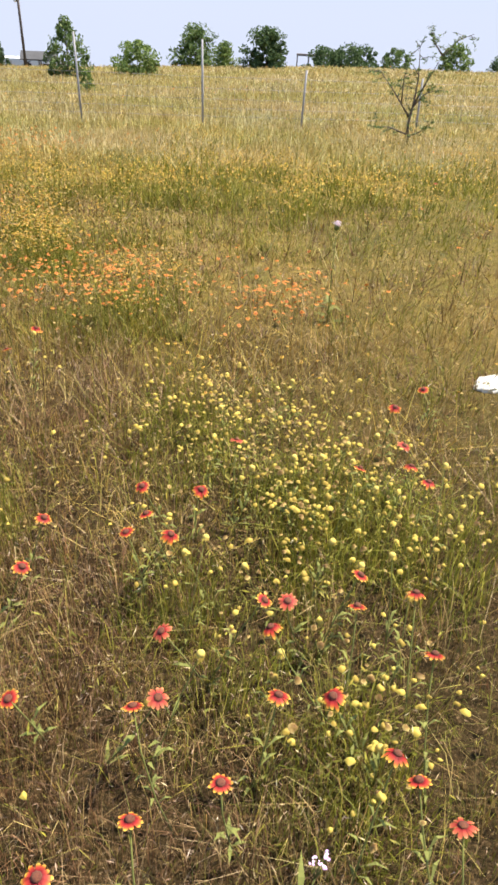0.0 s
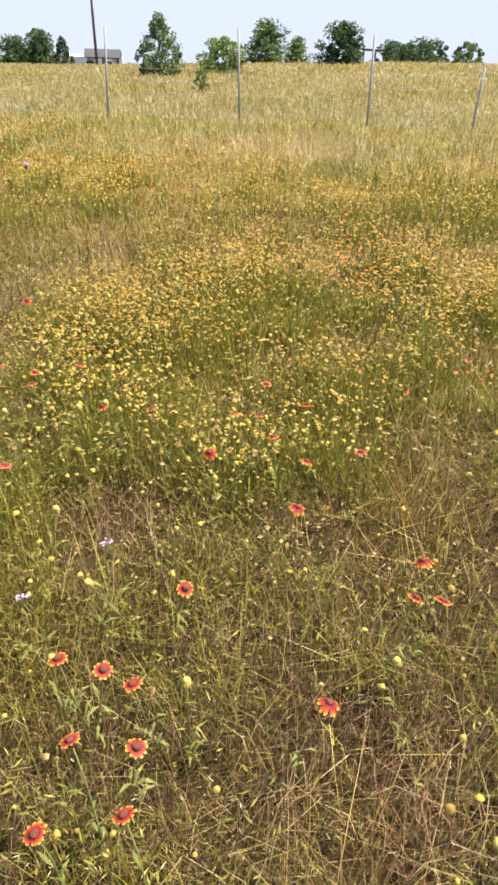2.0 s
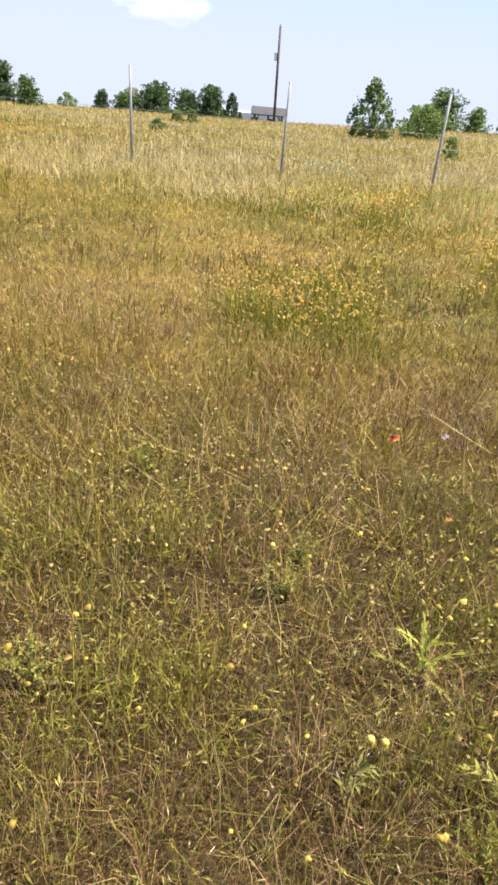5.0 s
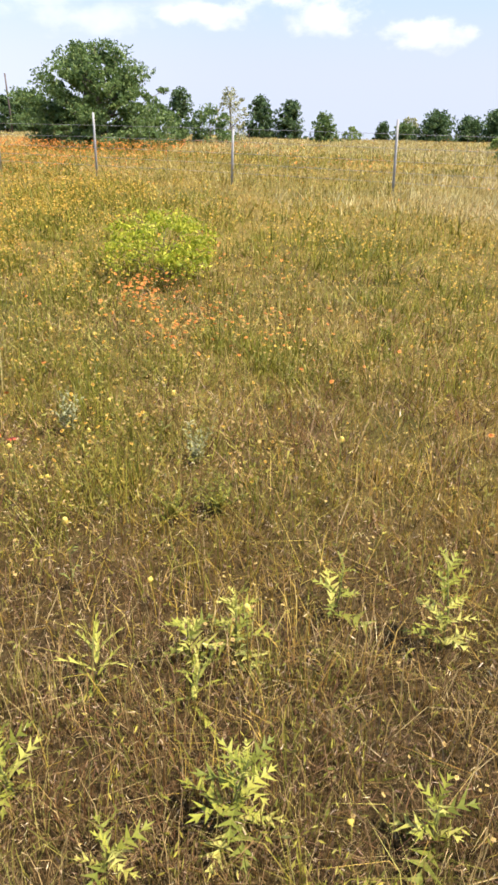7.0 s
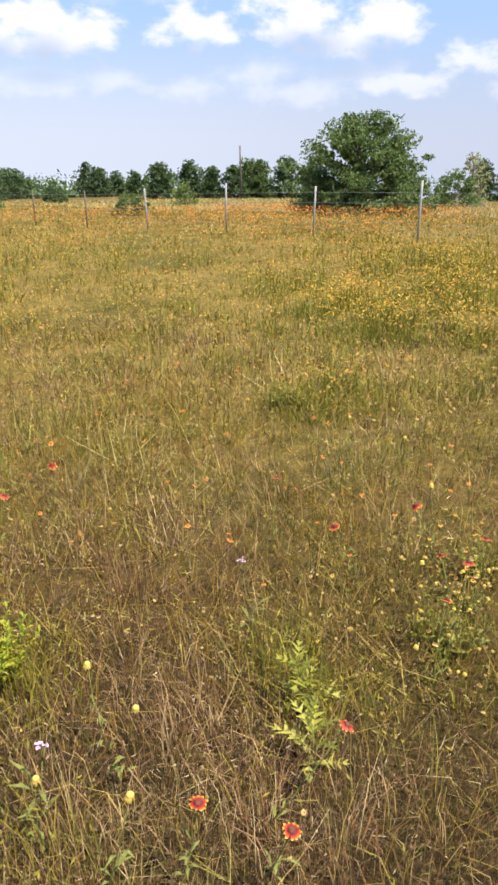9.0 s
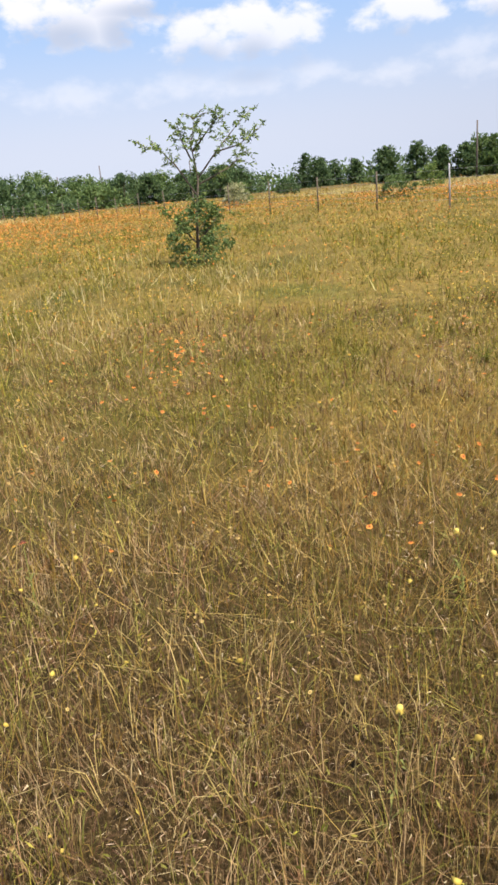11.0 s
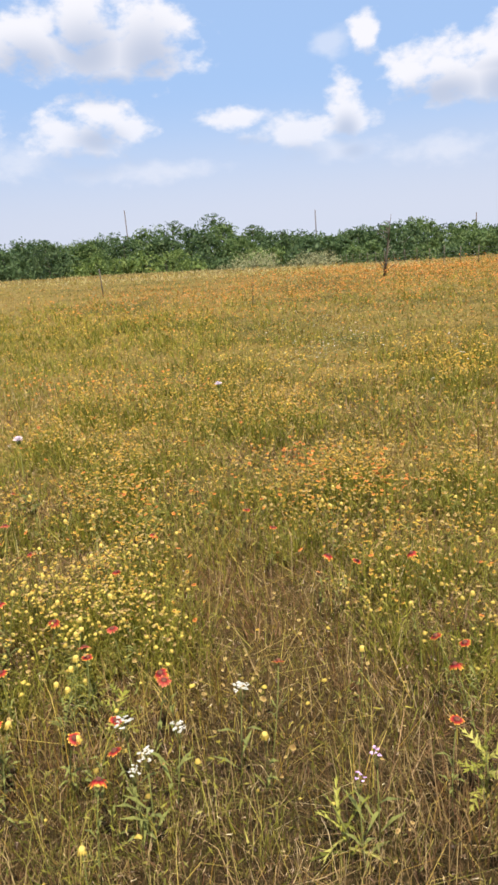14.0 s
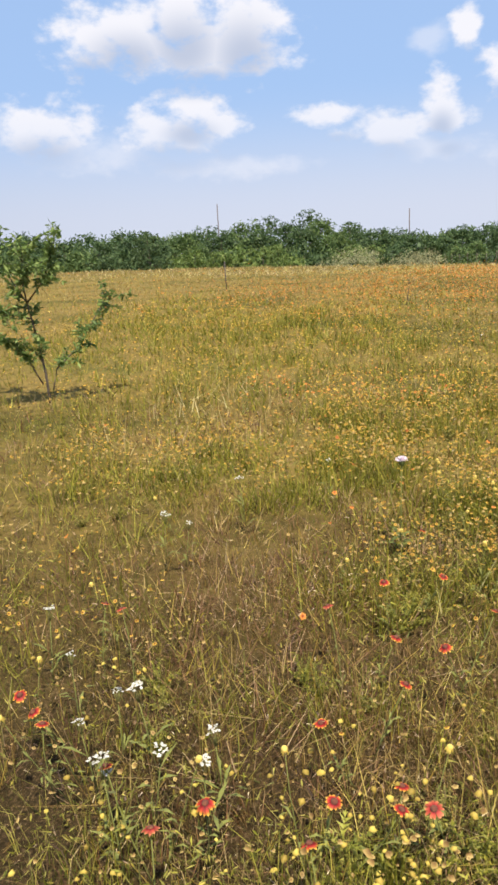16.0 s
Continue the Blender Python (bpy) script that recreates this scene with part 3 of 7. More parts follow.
BROWN_PATCHES = [
    (-0.1, 2.6, 0.33, 0.42, 5, 0.9), (0.4, 1.2, 0.16, 0.33, 5, 0.8), (0.6, 0.8, 0.17, 0.12, 5, 1), (-1.0, 2.6, 0.31, 0.18, 7, 0.5), (-0.95, 1.4, 0.4, 0.28, 7, 0.8),
    (-1.6, 2.0, 0.23, 0.19, 9, 0.9), (-1.8, 2.7, 0.55, 0.16, 9, 0.5), (-3.4, 2.6, 0.29, 0.39, 11, 0.8), (-5.7, 4.9, 0.61, 0.63, 13, 0.6), (-4.8, 3.9, 0.45, 0.34, 13, 0.6),
    (-10.0, 3.5, 0.63, 0.23, 38, 0.7), (-9.6, 2.9, 0.44, 0.22, 38, 0.8), (-10.8, 2.0, 0.42, 0.12, 45, 0.9), (-13.8, 1.7, 0.48, 0.79, 53, 0.8), (-12.5, 1.2, 0.36, 0.31, 53, 0.8)]
BROWN_PATCHES += [
    (-12.0, 1.5, 0.22, 0.2, 53, 0.7), (-14.5, 0.7, 0.54, 0.72, 59, 0.7), (-13.0, 0.5, 0.5, 0.2, 59, 0.6), (-15.5, -2.9, 0.28, 0.34, 78, 0.8), (-14.9, -3.0, 0.21, 0.2, 78, 0.8),
    (-15.7, -3.5, 0.46, 0.24, 85, 0.8), (-15.2, -3.8, 0.36, 0.14, 85, 0.8), (-17.2, -5.7, 0.17, 0.31, 92, 0.7), (-15.8, -4.4, 0.28, 0.22, 92, 0.7), (-17.2, -5.5, 0.24, 0.31, 99, 0.8),
    (-17.3, -7.2, 0.43, 0.38, 101, 0.7), (-18.2, -7.8, 0.74, 0.62, 103, 0.6), (-17.1, -7.4, 0.45, 0.34, 103, 0.8)]
WHITE_DRIFTS = [
    (-8.3, 15.5, 1.78, 1.62, 9, 0.5), (-9.0, 16.0, 2.63, 1.85, 13, 0.6), (-24.1, -5.2, 0.59, 2.09, 85, 0.4), (-23.9, -5.1, 0.73, 2.25, 92, 0.6), (-25.1, -5.2, 0.65, 2.51, 99, 0.9)]
PALE_PATCHES = [
    (-0.4, 16.3, 2.21, 4.03, 5, 0.6), (0.9, 5.3, 0.66, 0.6, 5, 0.4), (0.1, 14.9, 1.11, 3.12, 9, 0.7), (-3.5, 6.7, 0.54, 1.06, 9, 0.4), (-1.3, 3.5, 0.1, 0.21, 9, 0.6),
    (-4.1, 4.0, 0.25, 0.23, 13, 0.9), (-4.7, 4.4, 0.31, 0.32, 13, 0.4), (-5.1, 5.0, 0.49, 0.35, 13, 0.3), (-14.6, 15.4, 1.04, 4.89, 38, 0.5), (-12.6, 4.0, 0.45, 0.46, 42, 0.7),
    (-12.0, 5.7, 0.75, 0.67, 42, 0.4), (-12.4, 4.0, 0.36, 0.34, 45, 0.6), (-18.8, 14.2, 2.03, 4.05, 45, 0.4), (-14.5, 2.0, 0.59, 0.37, 59, 0.6), (-15.0, 3.6, 0.31, 0.66, 59, 0.4)]
PALE_PATCHES += [
    (-23.0, 2.1, 0.94, 1.66, 78, 0.9), (-20.7, -1.1, 1.1, 1.54, 78, 0.5), (-24.9, -0.0, 1.23, 3.51, 85, 0.5), (-18.1, -6.6, 0.36, 0.33, 99, 0.3), (-21.7, -9.1, 0.56, 1.3, 99, 0.4),
    (-22.1, -8.7, 0.82, 0.96, 103, 0.5)]


def drift_map(rows, far=False):
    area = (-82, 14, -42, 46, 0.2) if far else (-26, 4, -14, 9, 0.06)
    return chart(*area, lambda xy: np.sum([w * spot(xy, cx, cy, a, b, turn) for cx, cy, a, b, turn, w in rows], axis=0))


gold_drifts, orange_drifts, white_drifts = drift_map(GOLD_DRIFTS, True), drift_map(ORANGE_DRIFTS, True), drift_map(WHITE_DRIFTS, True)
brown_patches, pale_patches = drift_map(BROWN_PATCHES), drift_map(PALE_PATCHES, True)


def tan_slope(xy):
    """The bare tan slope below the far wood."""
    return np.clip(1.5 * spot(xy, -54, -18, 24, 13), 0, 1)


def yellow_cover(xy):
    x, y = xy.T
    away = np.clip((off_track(xy) - 2.2) / 7.0, 0.06, 1)
    c = away * 1.3 * np.clip(fbm(x / 2.4, y / 1.9, 11) - 0.48, 0, 1) * (1 - 0.72 * np.clip(1.3 * spot(xy, -15, 9, 8, 7), 0, 1)) + 0.05 * spot(xy, -25, -6, 8, 8) + 1.2 * np.clip(fbm(x / 3.6, y / 2.6, 13) - 0.53, 0, 1) * np.clip(1.4 * spot(xy, -26, -6, 10, 9), 0, 1)
    c = c * (1 - 0.93 * pale_field(xy)) * (1 - 0.75 * tan_slope(xy)) + np.where(x < -13, 1.6, 1) * gold_drifts(xy) * np.clip(3.2 * fbm(x / 0.7, y / 0.7, 14) - 0.7, 0.12, 1.5)
    return np.clip(c + 0.12 * bushes(xy) - 0.5 * np.clip(brown_patches(xy), 0, 1) - 0.3 * gaps(xy), 0, 1)


def orange_cover(xy):
    x, y = xy.T
    c = 1.3 * np.clip(fbm(x / 3.5, y / 3.5, 21) - 0.56, 0, 1) * np.clip(off_track(xy) / 6 - 0.5, 0, 1)
    c = c + 0.45 * spot(xy, -30, 17, 7, 3, 15) + 0.12 * spot(xy, -45, -3, 16, 7, 5) + 0.3 * spot(xy, -42, 9, 13, 4, 8)
    return np.clip(c * (1 - 0.95 * pale_field(xy)) + 1.3 * orange_drifts(xy) * (0.4 + 1.1 * fbm(x / 1.1, y / 1.1, 22)), 0, 1)


def lush(xy):
    """Broad greener stretches of the field."""
    return np.clip(4.0 * (fbm(xy[:, 0] / 4.5, xy[:, 1] / 3.2, 33) - 0.5), 0, 1) * (1 - 0.6 * pale_field(xy))


def green_cover(xy):
    x, y = xy.T
    c = 0.5 * lush(xy) + 2.0 * np.clip(fbm(x / 1.6, y / 1.6, 31) - 0.4, 0, 1) + 0.7 * yellow_cover(xy)
    c = c + 0.9 * bushes(xy) - 0.45 * gaps(xy) - 0.4 * np.clip(brown_patches(xy), 0, 1)
    return np.clip((c + 0.6 * spot(xy, -20.5, 13, 3.0, 1.2, 10) + 0.5 * spot(xy, -4.2, 2.7, 0.7, 0.5)) * (1 - 0.75 * tan_slope(xy)), 0, 1)


def blades(name, xy, tall, wide, lean, mat, curl=0.45, r=None, bent=2.0, way=None):
    """Grass blades: bent ones by the track, straight slivers further off."""
    n = len(xy)
    z = height(xy[:, 0], xy[:, 1]) - 0.015
    base = np.c_[xy, z]
    a = rng.uniform(0, 2 * np.pi, n)
    b = rng.uniform(0, 2 * np.pi, n) if way is None else way
    side = np.c_[np.cos(a), np.sin(a), np.zeros(n)] * (wide / 2)[:, None]
    out = np.c_[np.cos(b), np.sin(b), np.zeros(n)] * (tall * lean)[:, None]
    up = np.c_[np.zeros(n), np.zeros(n), tall]
    mid = base + up * 0.62 + out * curl * 0.6
    tip = base + up * (1 - 0.35 * np.clip(lean, 0, 1))[:, None] + out
    near = np.ones(n, bool) if r is None else r < bent
    v = np.stack([base - side, base + side, mid + side * 0.75, mid - side * 0.75, tip], 1)[near].reshape(-1, 3)
    k = np.arange(near.sum())[:, None] * 5
    loops = np.concatenate([k + [0, 1, 2, 3], k + [3, 2, 4]], 1).ravel()
    w = np.stack([base - side * 1.3, base + side * 1.3, tip], 1)[~near].reshape(-1, 3)
    loops = np.r_[loops, len(v) + np.arange(len(w))]
    sizes = np.r_[np.tile([4, 3], near.sum()), np.full((~near).sum(), 3)]
    return new(name, np_mesh(name, np.r_[v, w], loops, sizes, [mat]))


def tilted(n, tilt):
    """Random upward normals with two axes across each."""
    t, a = rng.uniform(0, tilt, n), rng.uniform(0, 2 * np.pi, n)
    nrm = np.c_[np.sin(t) * np.cos(a), np.sin(t) * np.sin(a), np.cos(t)]
    e1 = np.cross(nrm, np.c_[np.sin(a), -np.cos(a), 0.2 * np.ones(n)])
    e1 /= np.linalg.norm(e1, axis=1)[:, None]
    return nrm, e1, np.cross(nrm, e1)


def heads(name, xy, above, size, mat, tilt=0.5, dome=0.25, sides=6):
    """Flower heads seen from afar: shallow saucers."""
    n = len(xy)
    mid = np.c_[xy, height(xy[:, 0], xy[:, 1]) + above]
    nrm, e1, e2 = tilted(n, tilt)
    rim = [mid + (e1 * np.cos(q) + e2 * np.sin(q)) * (size * rng.uniform(0.8, 1.15, n))[:, None] for q in np.linspace(0, 2 * np.pi, sides + 1)[:-1]]
    v = np.stack([mid + nrm * (size * dome)[:, None], *rim], 1).reshape(-1, 3)
    k = np.arange(n)[:, None] * (sides + 1)
    tris = np.concatenate([k + [0, 1 + i, 1 + (i + 1) % sides] for i in range(sides)], 1).ravel()
    return new(name, np_mesh(name, v, tris, np.full(sides * n, 3), [mat], ring=np.tile([0] + [1] * sides, n)))


def specks(name, xy, above, size, mat, tilt=0.6):
    """Flower heads far across the field: small folded diamonds."""
    n = len(xy)
    mid = np.c_[xy, height(xy[:, 0], xy[:, 1]) + above]
    nrm, e1, e2 = tilted(n, tilt)
    s = size[:, None]
    v = np.stack([mid - e1 * s, mid - e2 * s + nrm * s * 0.35, mid + e1 * s, mid + e2 * s + nrm * s * 0.35], 1).reshape(-1, 3)
    return new(name, np_mesh(name, v, np.arange(4 * n), np.full(n, 4), [mat], ring=np.tile(rng.uniform(0.6, 1, n)[:, None], 4).ravel()))


def pompoms(name, xy, above, size, mat, sides=7):
    """Round flower heads: a domed top over a ragged rim."""
    n = len(xy)
    mid = np.c_[xy, height(xy[:, 0], xy[:, 1]) + above]
    nrm, e1, e2 = tilted(n, 0.6)
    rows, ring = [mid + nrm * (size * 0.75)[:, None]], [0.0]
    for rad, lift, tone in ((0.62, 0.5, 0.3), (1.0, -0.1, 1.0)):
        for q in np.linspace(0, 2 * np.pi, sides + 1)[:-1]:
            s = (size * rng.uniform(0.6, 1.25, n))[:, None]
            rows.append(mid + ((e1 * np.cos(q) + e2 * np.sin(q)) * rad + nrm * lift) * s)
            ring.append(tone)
    v = np.stack(rows, 1).reshape(-1, 3)
    k = np.arange(n)[:, None] * (1 + 2 * sides)
    loops = [k + [0, 1 + i, 1 + (i + 1) % sides] for i in range(sides)]
    for i in range(sides):
        j = (i + 1) % sides
        loops += [k + [1 + i, 1 + sides + i, 1 + sides + j], k + [1 + i, 1 + sides + j, 1 + j]]
    tris = np.concatenate(loops, 1)
    return new(name, np_mesh(name, v, tris.ravel(), np.full(tris.size // 3, 3), [mat], ring=np.tile(ring, n)))


def clump(xy, seed=51, size=0.34):
    """Plants stand in bushes a hand or two across, with gaps between."""
    return np.clip(4.2 * (fbm(xy[:, 0] / size, xy[:, 1] / size, seed) - 0.42), 0, 1)


def pale_field(xy):
    """The upper field and what lies beyond the fence there: pale grass, hardly a flower."""
    x, y = xy.T
    upper = np.clip((y - 10.3 + 2.0 * (fbm(x / 3, y / 3, 61) - 0.5)) / 1.6, 0, 1) * np.clip((x + 17) / 4, 0, 1)
    ridge = np.clip((y - 22 + 5 * (fbm(x / 6, y / 6, 62) - 0.5)) / 3, 0, 1) * np.clip((x + 80) / 10, 0, 1)
    verge = 0.35 * np.clip((-60 - x + 10 * (fbm(x / 8, y / 8, 63) - 0.5)) / 6, 0, 1) * np.clip((8 - y) / 6, 0, 1)
    return np.maximum(np.maximum(upper, ridge), verge)


def keep(xy, r, chance):
    k = rng.uniform(size=len(xy)) < chance
    return xy[k], r[k]


def size_by(r, near, per_metre):
    return near + per_metre * r


def bits(name, xy, above, size, mat, slim=0.45, flat=0.0, r=None, whole=1.9):
    """Small leaves, husks and seed heads turned every way: diamonds by the track, slivers further off."""
    n = len(xy)
    c = np.c_[xy, height(xy[:, 0], xy[:, 1]) + above]
    e1, e2 = rng.normal(size=(n, 3)), rng.normal(size=(n, 3))
    e1[:, 2] *= 1 - flat
    e2[:, 2] *= 1 - flat
    e1 /= np.linalg.norm(e1, axis=1)[:, None]
    e2 -= e1 * (e1 * e2).sum(1)[:, None]
    e2 /= np.linalg.norm(e2, axis=1)[:, None]
    s = size[:, None]
    near = np.zeros(n, bool) if r is None else r < whole
    v = np.stack([c - e1 * s, c - e2 * s * slim, c + e1 * s, c + e2 * s * slim], 1)[near].reshape(-1, 3)
    w = np.stack([c - e1 * s - e2 * s * slim, c - e1 * s + e2 * s * slim, c + e1 * s], 1)[~near].reshape(-1, 3)
    return new(name, np_mesh(name, np.r_[v, w], np.arange(len(v) + len(w)), np.r_[np.full(near.sum(), 4), np.full((~near).sum(), 3)], [mat]))


def brown_cover(xy):
    x, y = xy.T
    return np.clip(1.5 * np.clip(fbm(x / 1.1, y / 1.1, 41) - 0.4, 0, 1) + 0.5 * gaps(xy) + 1.1 * brown_patches(xy) - 0.6 * bushes(xy) - 0.5 * gold_drifts(xy), 0, 1)


# dry grass, thin by the track and close further out
xy, r = scatter(760000, 0.55, 80)
xy, r = keep(xy, r, np.clip((r - 0.8) / 2.4 + 0.6 * spot(xy, -10.2, 4.3, 1.7, 1.1), 0.06, 1) * (1 - 0.35 * brown_cover(xy) * np.clip(1.5 - r / 7, 0.2, 1)) * (1 - 0.6 * lush(xy)) * (1 - 0.7 * yellow_cover(xy)) * (0.4 + 0.6 * clump(xy, 57, 0.5)) * (1 - 0.85 * pale_field(xy)))
n = len(xy)
tall = rng.uniform(0.06, 0.3, n) * (0.4 + 1.0 * fbm(xy[:, 0] / 1.7, xy[:, 1] / 1.7, 43)) * np.clip(1.15 - r / 11, 0.5, 1) * np.clip(0.5 + 0.2 * r, 0, 1)
rusty = rng.uniform(size=n) < 0.85 * np.clip(1.5 * spot(xy, -40, -13, 28, 14), 0, 1)
for chosen, mat, label in ((~rusty, DRY, "tall dry tan meadow grass"), (rusty, THATCH, "tall tan-brown meadow grass")):
    q = chosen.sum()
    tagged(blades("dry_grass", xy[chosen], tall[chosen], size_by(r[chosen], 0.001, 0.0008), np.abs(rng.normal(0.55, 0.6, q)), mat, r=r[chosen], bent=1.9), label, "grass", kind="stuff")
# paler grass of the upper field
xy, r = scatter(450000, 2.2, 95)
xy, r = keep(xy, r, 0.95 * pale_field(xy) + 0.55 * pale_patches(xy) * (0.3 + 0.7 * clump(xy, 56, 0.45)))
n = len(xy)
tagged(blades("pale_grass", xy, rng.uniform(0.1, 0.32, n), size_by(r, 0.002, 0.0011), np.abs(rng.normal(0.4, 0.45, n)), PALE, r=r), "pale straw-coloured grass of the upper field", "grass", kind="stuff")
# green grass and stems, taller in the heart of each tuft
xy, r = scatter(560000, 0.5, 75)
tuft = clump(xy)
k = rng.uniform(size=len(xy)) < (0.1 + 0.9 * green_cover(xy)) * (0.15 + 0.85 * tuft) * np.clip(0.4 + 0.18 * r, 0, 1)
xy, r, tuft = xy[k], r[k], tuft[k]
n = len(xy)
tagged(blades("green_grass", xy, rng.uniform(0.4, 1.1, n) * (0.06 + 0.2 * tuft), size_by(r, 0.0014, 0.0009), np.abs(rng.normal(0.55, 0.5, n)), GREEN, r=r), "green grass blades among dry grass", "grass", kind="stuff")
# feathery foliage under the yellow flowers
xy, r = scatter(900000, 0.55, 30)
tuft = clump(xy)
k = rng.uniform(size=len(xy)) < (1.5 * np.clip(gold_drifts(xy), 0, 1) + 0.6 * yellow_cover(xy) + 0.6 * bushes(xy)) * (0.3 + 0.7 * tuft)
xy, r, tuft = xy[k], r[k], tuft[k]
n = len(xy)
tagged(blades("flower_foliage", xy, rng.uniform(0.4, 1.1, n) * (0.1 + 0.22 * tuft) * np.clip(0.5 + 0.17 * r, 0, 1), size_by(r, 0.0014, 0.001), np.abs(rng.normal(0.4, 0.35, n)), FERN, r=r), "yellow-green feathery foliage of the flowers", "foliage", kind="stuff")
# small leaves on the stems
xy, r = scatter(760000, 0.55, 32)
tuft = clump(xy)
k = rng.uniform(size=len(xy)) < (0.12 + 0.88 * green_cover(xy)) * (0.2 + 0.8 * tuft)
xy, r, tuft = xy[k], r[k], tuft[k]
n = len(xy)
fresh = rng.uniform(size=n) < 0.2 + 0.6 * yellow_cover(xy)
for pick, mat, label in ((~fresh, GREEN, "small green leaves of meadow plants"), (fresh, FERN, "small yellow-green leaves of meadow plants")):
    m = pick.sum()
    tagged(bits("green_leaves", xy[pick], rng.uniform(0.01, 1, m) * (0.08 + 0.2 * tuft[pick]), rng.uniform(0.5, 1.5, m) * size_by(r[pick], 0.0075, 0.0012), mat, 0.22, r=r[pick]), label, "foliage", kind="stuff")
# leaves close to the track, larger and crowding the heart of each plant
xy, r = scatter(420000, 0.55, 5)
tuft = clump(xy, 54, 0.24)
k = rng.uniform(size=len(xy)) < (0.03 + 0.7 * green_cover(xy) + 1.0 * np.clip(gold_drifts(xy), 0, 1)) * (0.06 + 0.94 * tuft) * np.clip(0.3 + 0.3 * r, 0, 0.9)
xy, r, tuft = xy[k], r[k], tuft[k]
n = len(xy)
fresh = rng.uniform(size=n) < np.clip(0.2 * r, 0.1, 0.35) + 0.5 * np.clip(gold_drifts(xy), 0, 1)
for pick, mat, label in ((~fresh, OLIVE, "narrow olive leaves of low meadow plants"), (fresh, FERN, "narrow yellow-green leaves of low meadow plants")):
    m = pick.sum()
    tagged(bits("plant_leaves", xy[pick], rng.uniform(0.03, 1, m) * (0.1 + 0.17 * tuft[pick]), rng.uniform(0.5, 1.5, m) * size_by(r[pick], 0.009, 0.0014), mat, 0.17, r=r[pick], whole=1.6), label, "foliage", kind="stuff")
# seed heads and husks of the tall grass
xy, r = scatter(70000, 1.6, 75)
xy, r = keep(xy, r, np.clip(r / 4, 0.2, 1))
n = len(xy)
tagged(bits("seed_heads", xy, rng.uniform(0.05, 0.28, n), rng.uniform(0.6, 1.5, n) * size_by(r, 0.003, 0.0012), DRY, 0.3, 0.3), "tan seed heads of dry grass", "grass", kind="stuff")
# tufts of fine grass by the track: russet brome, tan grass and olive shoots that fan out from their foot
mid, rt = scatter(33000, 0.55, 7.5, 28)
mid, rt = keep(mid, rt, 1 - 0.35 * yellow_cover(mid))
brown, pick = brown_cover(mid), rng.uniform(size=len(mid))
sort = np.where(pick < 0.26 + 0.44 * brown, 0, np.where(pick < 0.68 + 0.29 * brown, 1, 2))
stature = rng.uniform(0.07, 0.2, len(mid)) * (0.6 + 0.9 * fbm(mid[:, 0] / 0.7, mid[:, 1] / 0.7, 45)) * (1 + 0.25 * brown)
PER = 13
spread = rng.normal(0, 0.028, (len(mid) * PER, 2)) * np.repeat(0.7 + 0.18 * rt, PER)[:, None]
xy, r, brown = np.repeat(mid, PER, 0) + spread, np.repeat(rt, PER), np.repeat(brown, PER)
way = np.arctan2(spread[:, 1], spread[:, 0]) + rng.normal(0, 0.5, len(xy))
tall, sort = np.repeat(stature, PER) * rng.uniform(0.35, 1.2, len(xy)), np.repeat(sort, PER)
for i, (name, mat, label) in enumerate((("brome_grass", RUSSET, "fine russet dead grass in tufts by the track"), ("short_grass", THATCH, "fine dry tan grass in tufts by the track"), ("green_shoots", OLIVE, "fine olive-green shoots by the track"))):
    c = sort == i
    n = c.sum()
    tagged(blades(name, xy[c], tall[c], rng.uniform(0.5, 1.4, n) * size_by(r[c], 0.001, 0.0008), np.abs(rng.normal(0.6, 0.45, n)), mat, r=r[c], bent=1.6, way=way[c]), label, "grass", kind="stuff")
# drooping spikelets at the tips of the tufts
k = rng.uniform(size=len(xy)) < np.where(sort == 0, 1.0, np.where(sort == 1, 0.9, 0.0)) * (0.25 + 0.75 * clump(xy, 58, 0.22))
for c, mat, label in ((k & (sort == 0), BROME, "drooping pinkish-tan brome spikelets"), (k & (sort == 1), HUSK, "drooping tan grass spikelets")):
    n = c.sum()
    tips = xy[c] + np.c_[np.cos(way[c]), np.sin(way[c])] * (tall[c] * rng.uniform(0.2, 0.8, n))[:, None]
    tagged(bits("spikelets", tips, tall[c] * rng.uniform(0.5, 0.95, n), rng.uniform(0.4, 1.5, n) * size_by(r[c], 0.006, 0.0012), mat, 0.11, r=r[c], whole=1.2), label, "grass", kind="stuff")
# fallen straw and leaf crumbs
xy, r = scatter(36000, 0.55, 8, 28)
n = len(xy)
tagged(blades("straw_litter", xy, rng.uniform(0.015, 0.06, n), size_by(r, 0.0013, 0.0007), rng.uniform(0.6, 2.2, n) ** 1.5, STRAW, 0.9, r, 0.0), "matted brown straw lying on soil", "straw", kind="stuff")
xy, r = scatter(40000, 0.55, 8, 28)
n = len(xy)
tagged(bits("leaf_litter", xy, rng.uniform(0.0, 0.09, n) * rng.uniform(0, 1, n), rng.uniform(0.5, 1.5, n) * size_by(r, 0.0045, 0.0015), CRUMB, 0.35, 0.3), "crumbled brown leaf litter on soil", "leaf litter", kind="stuff")
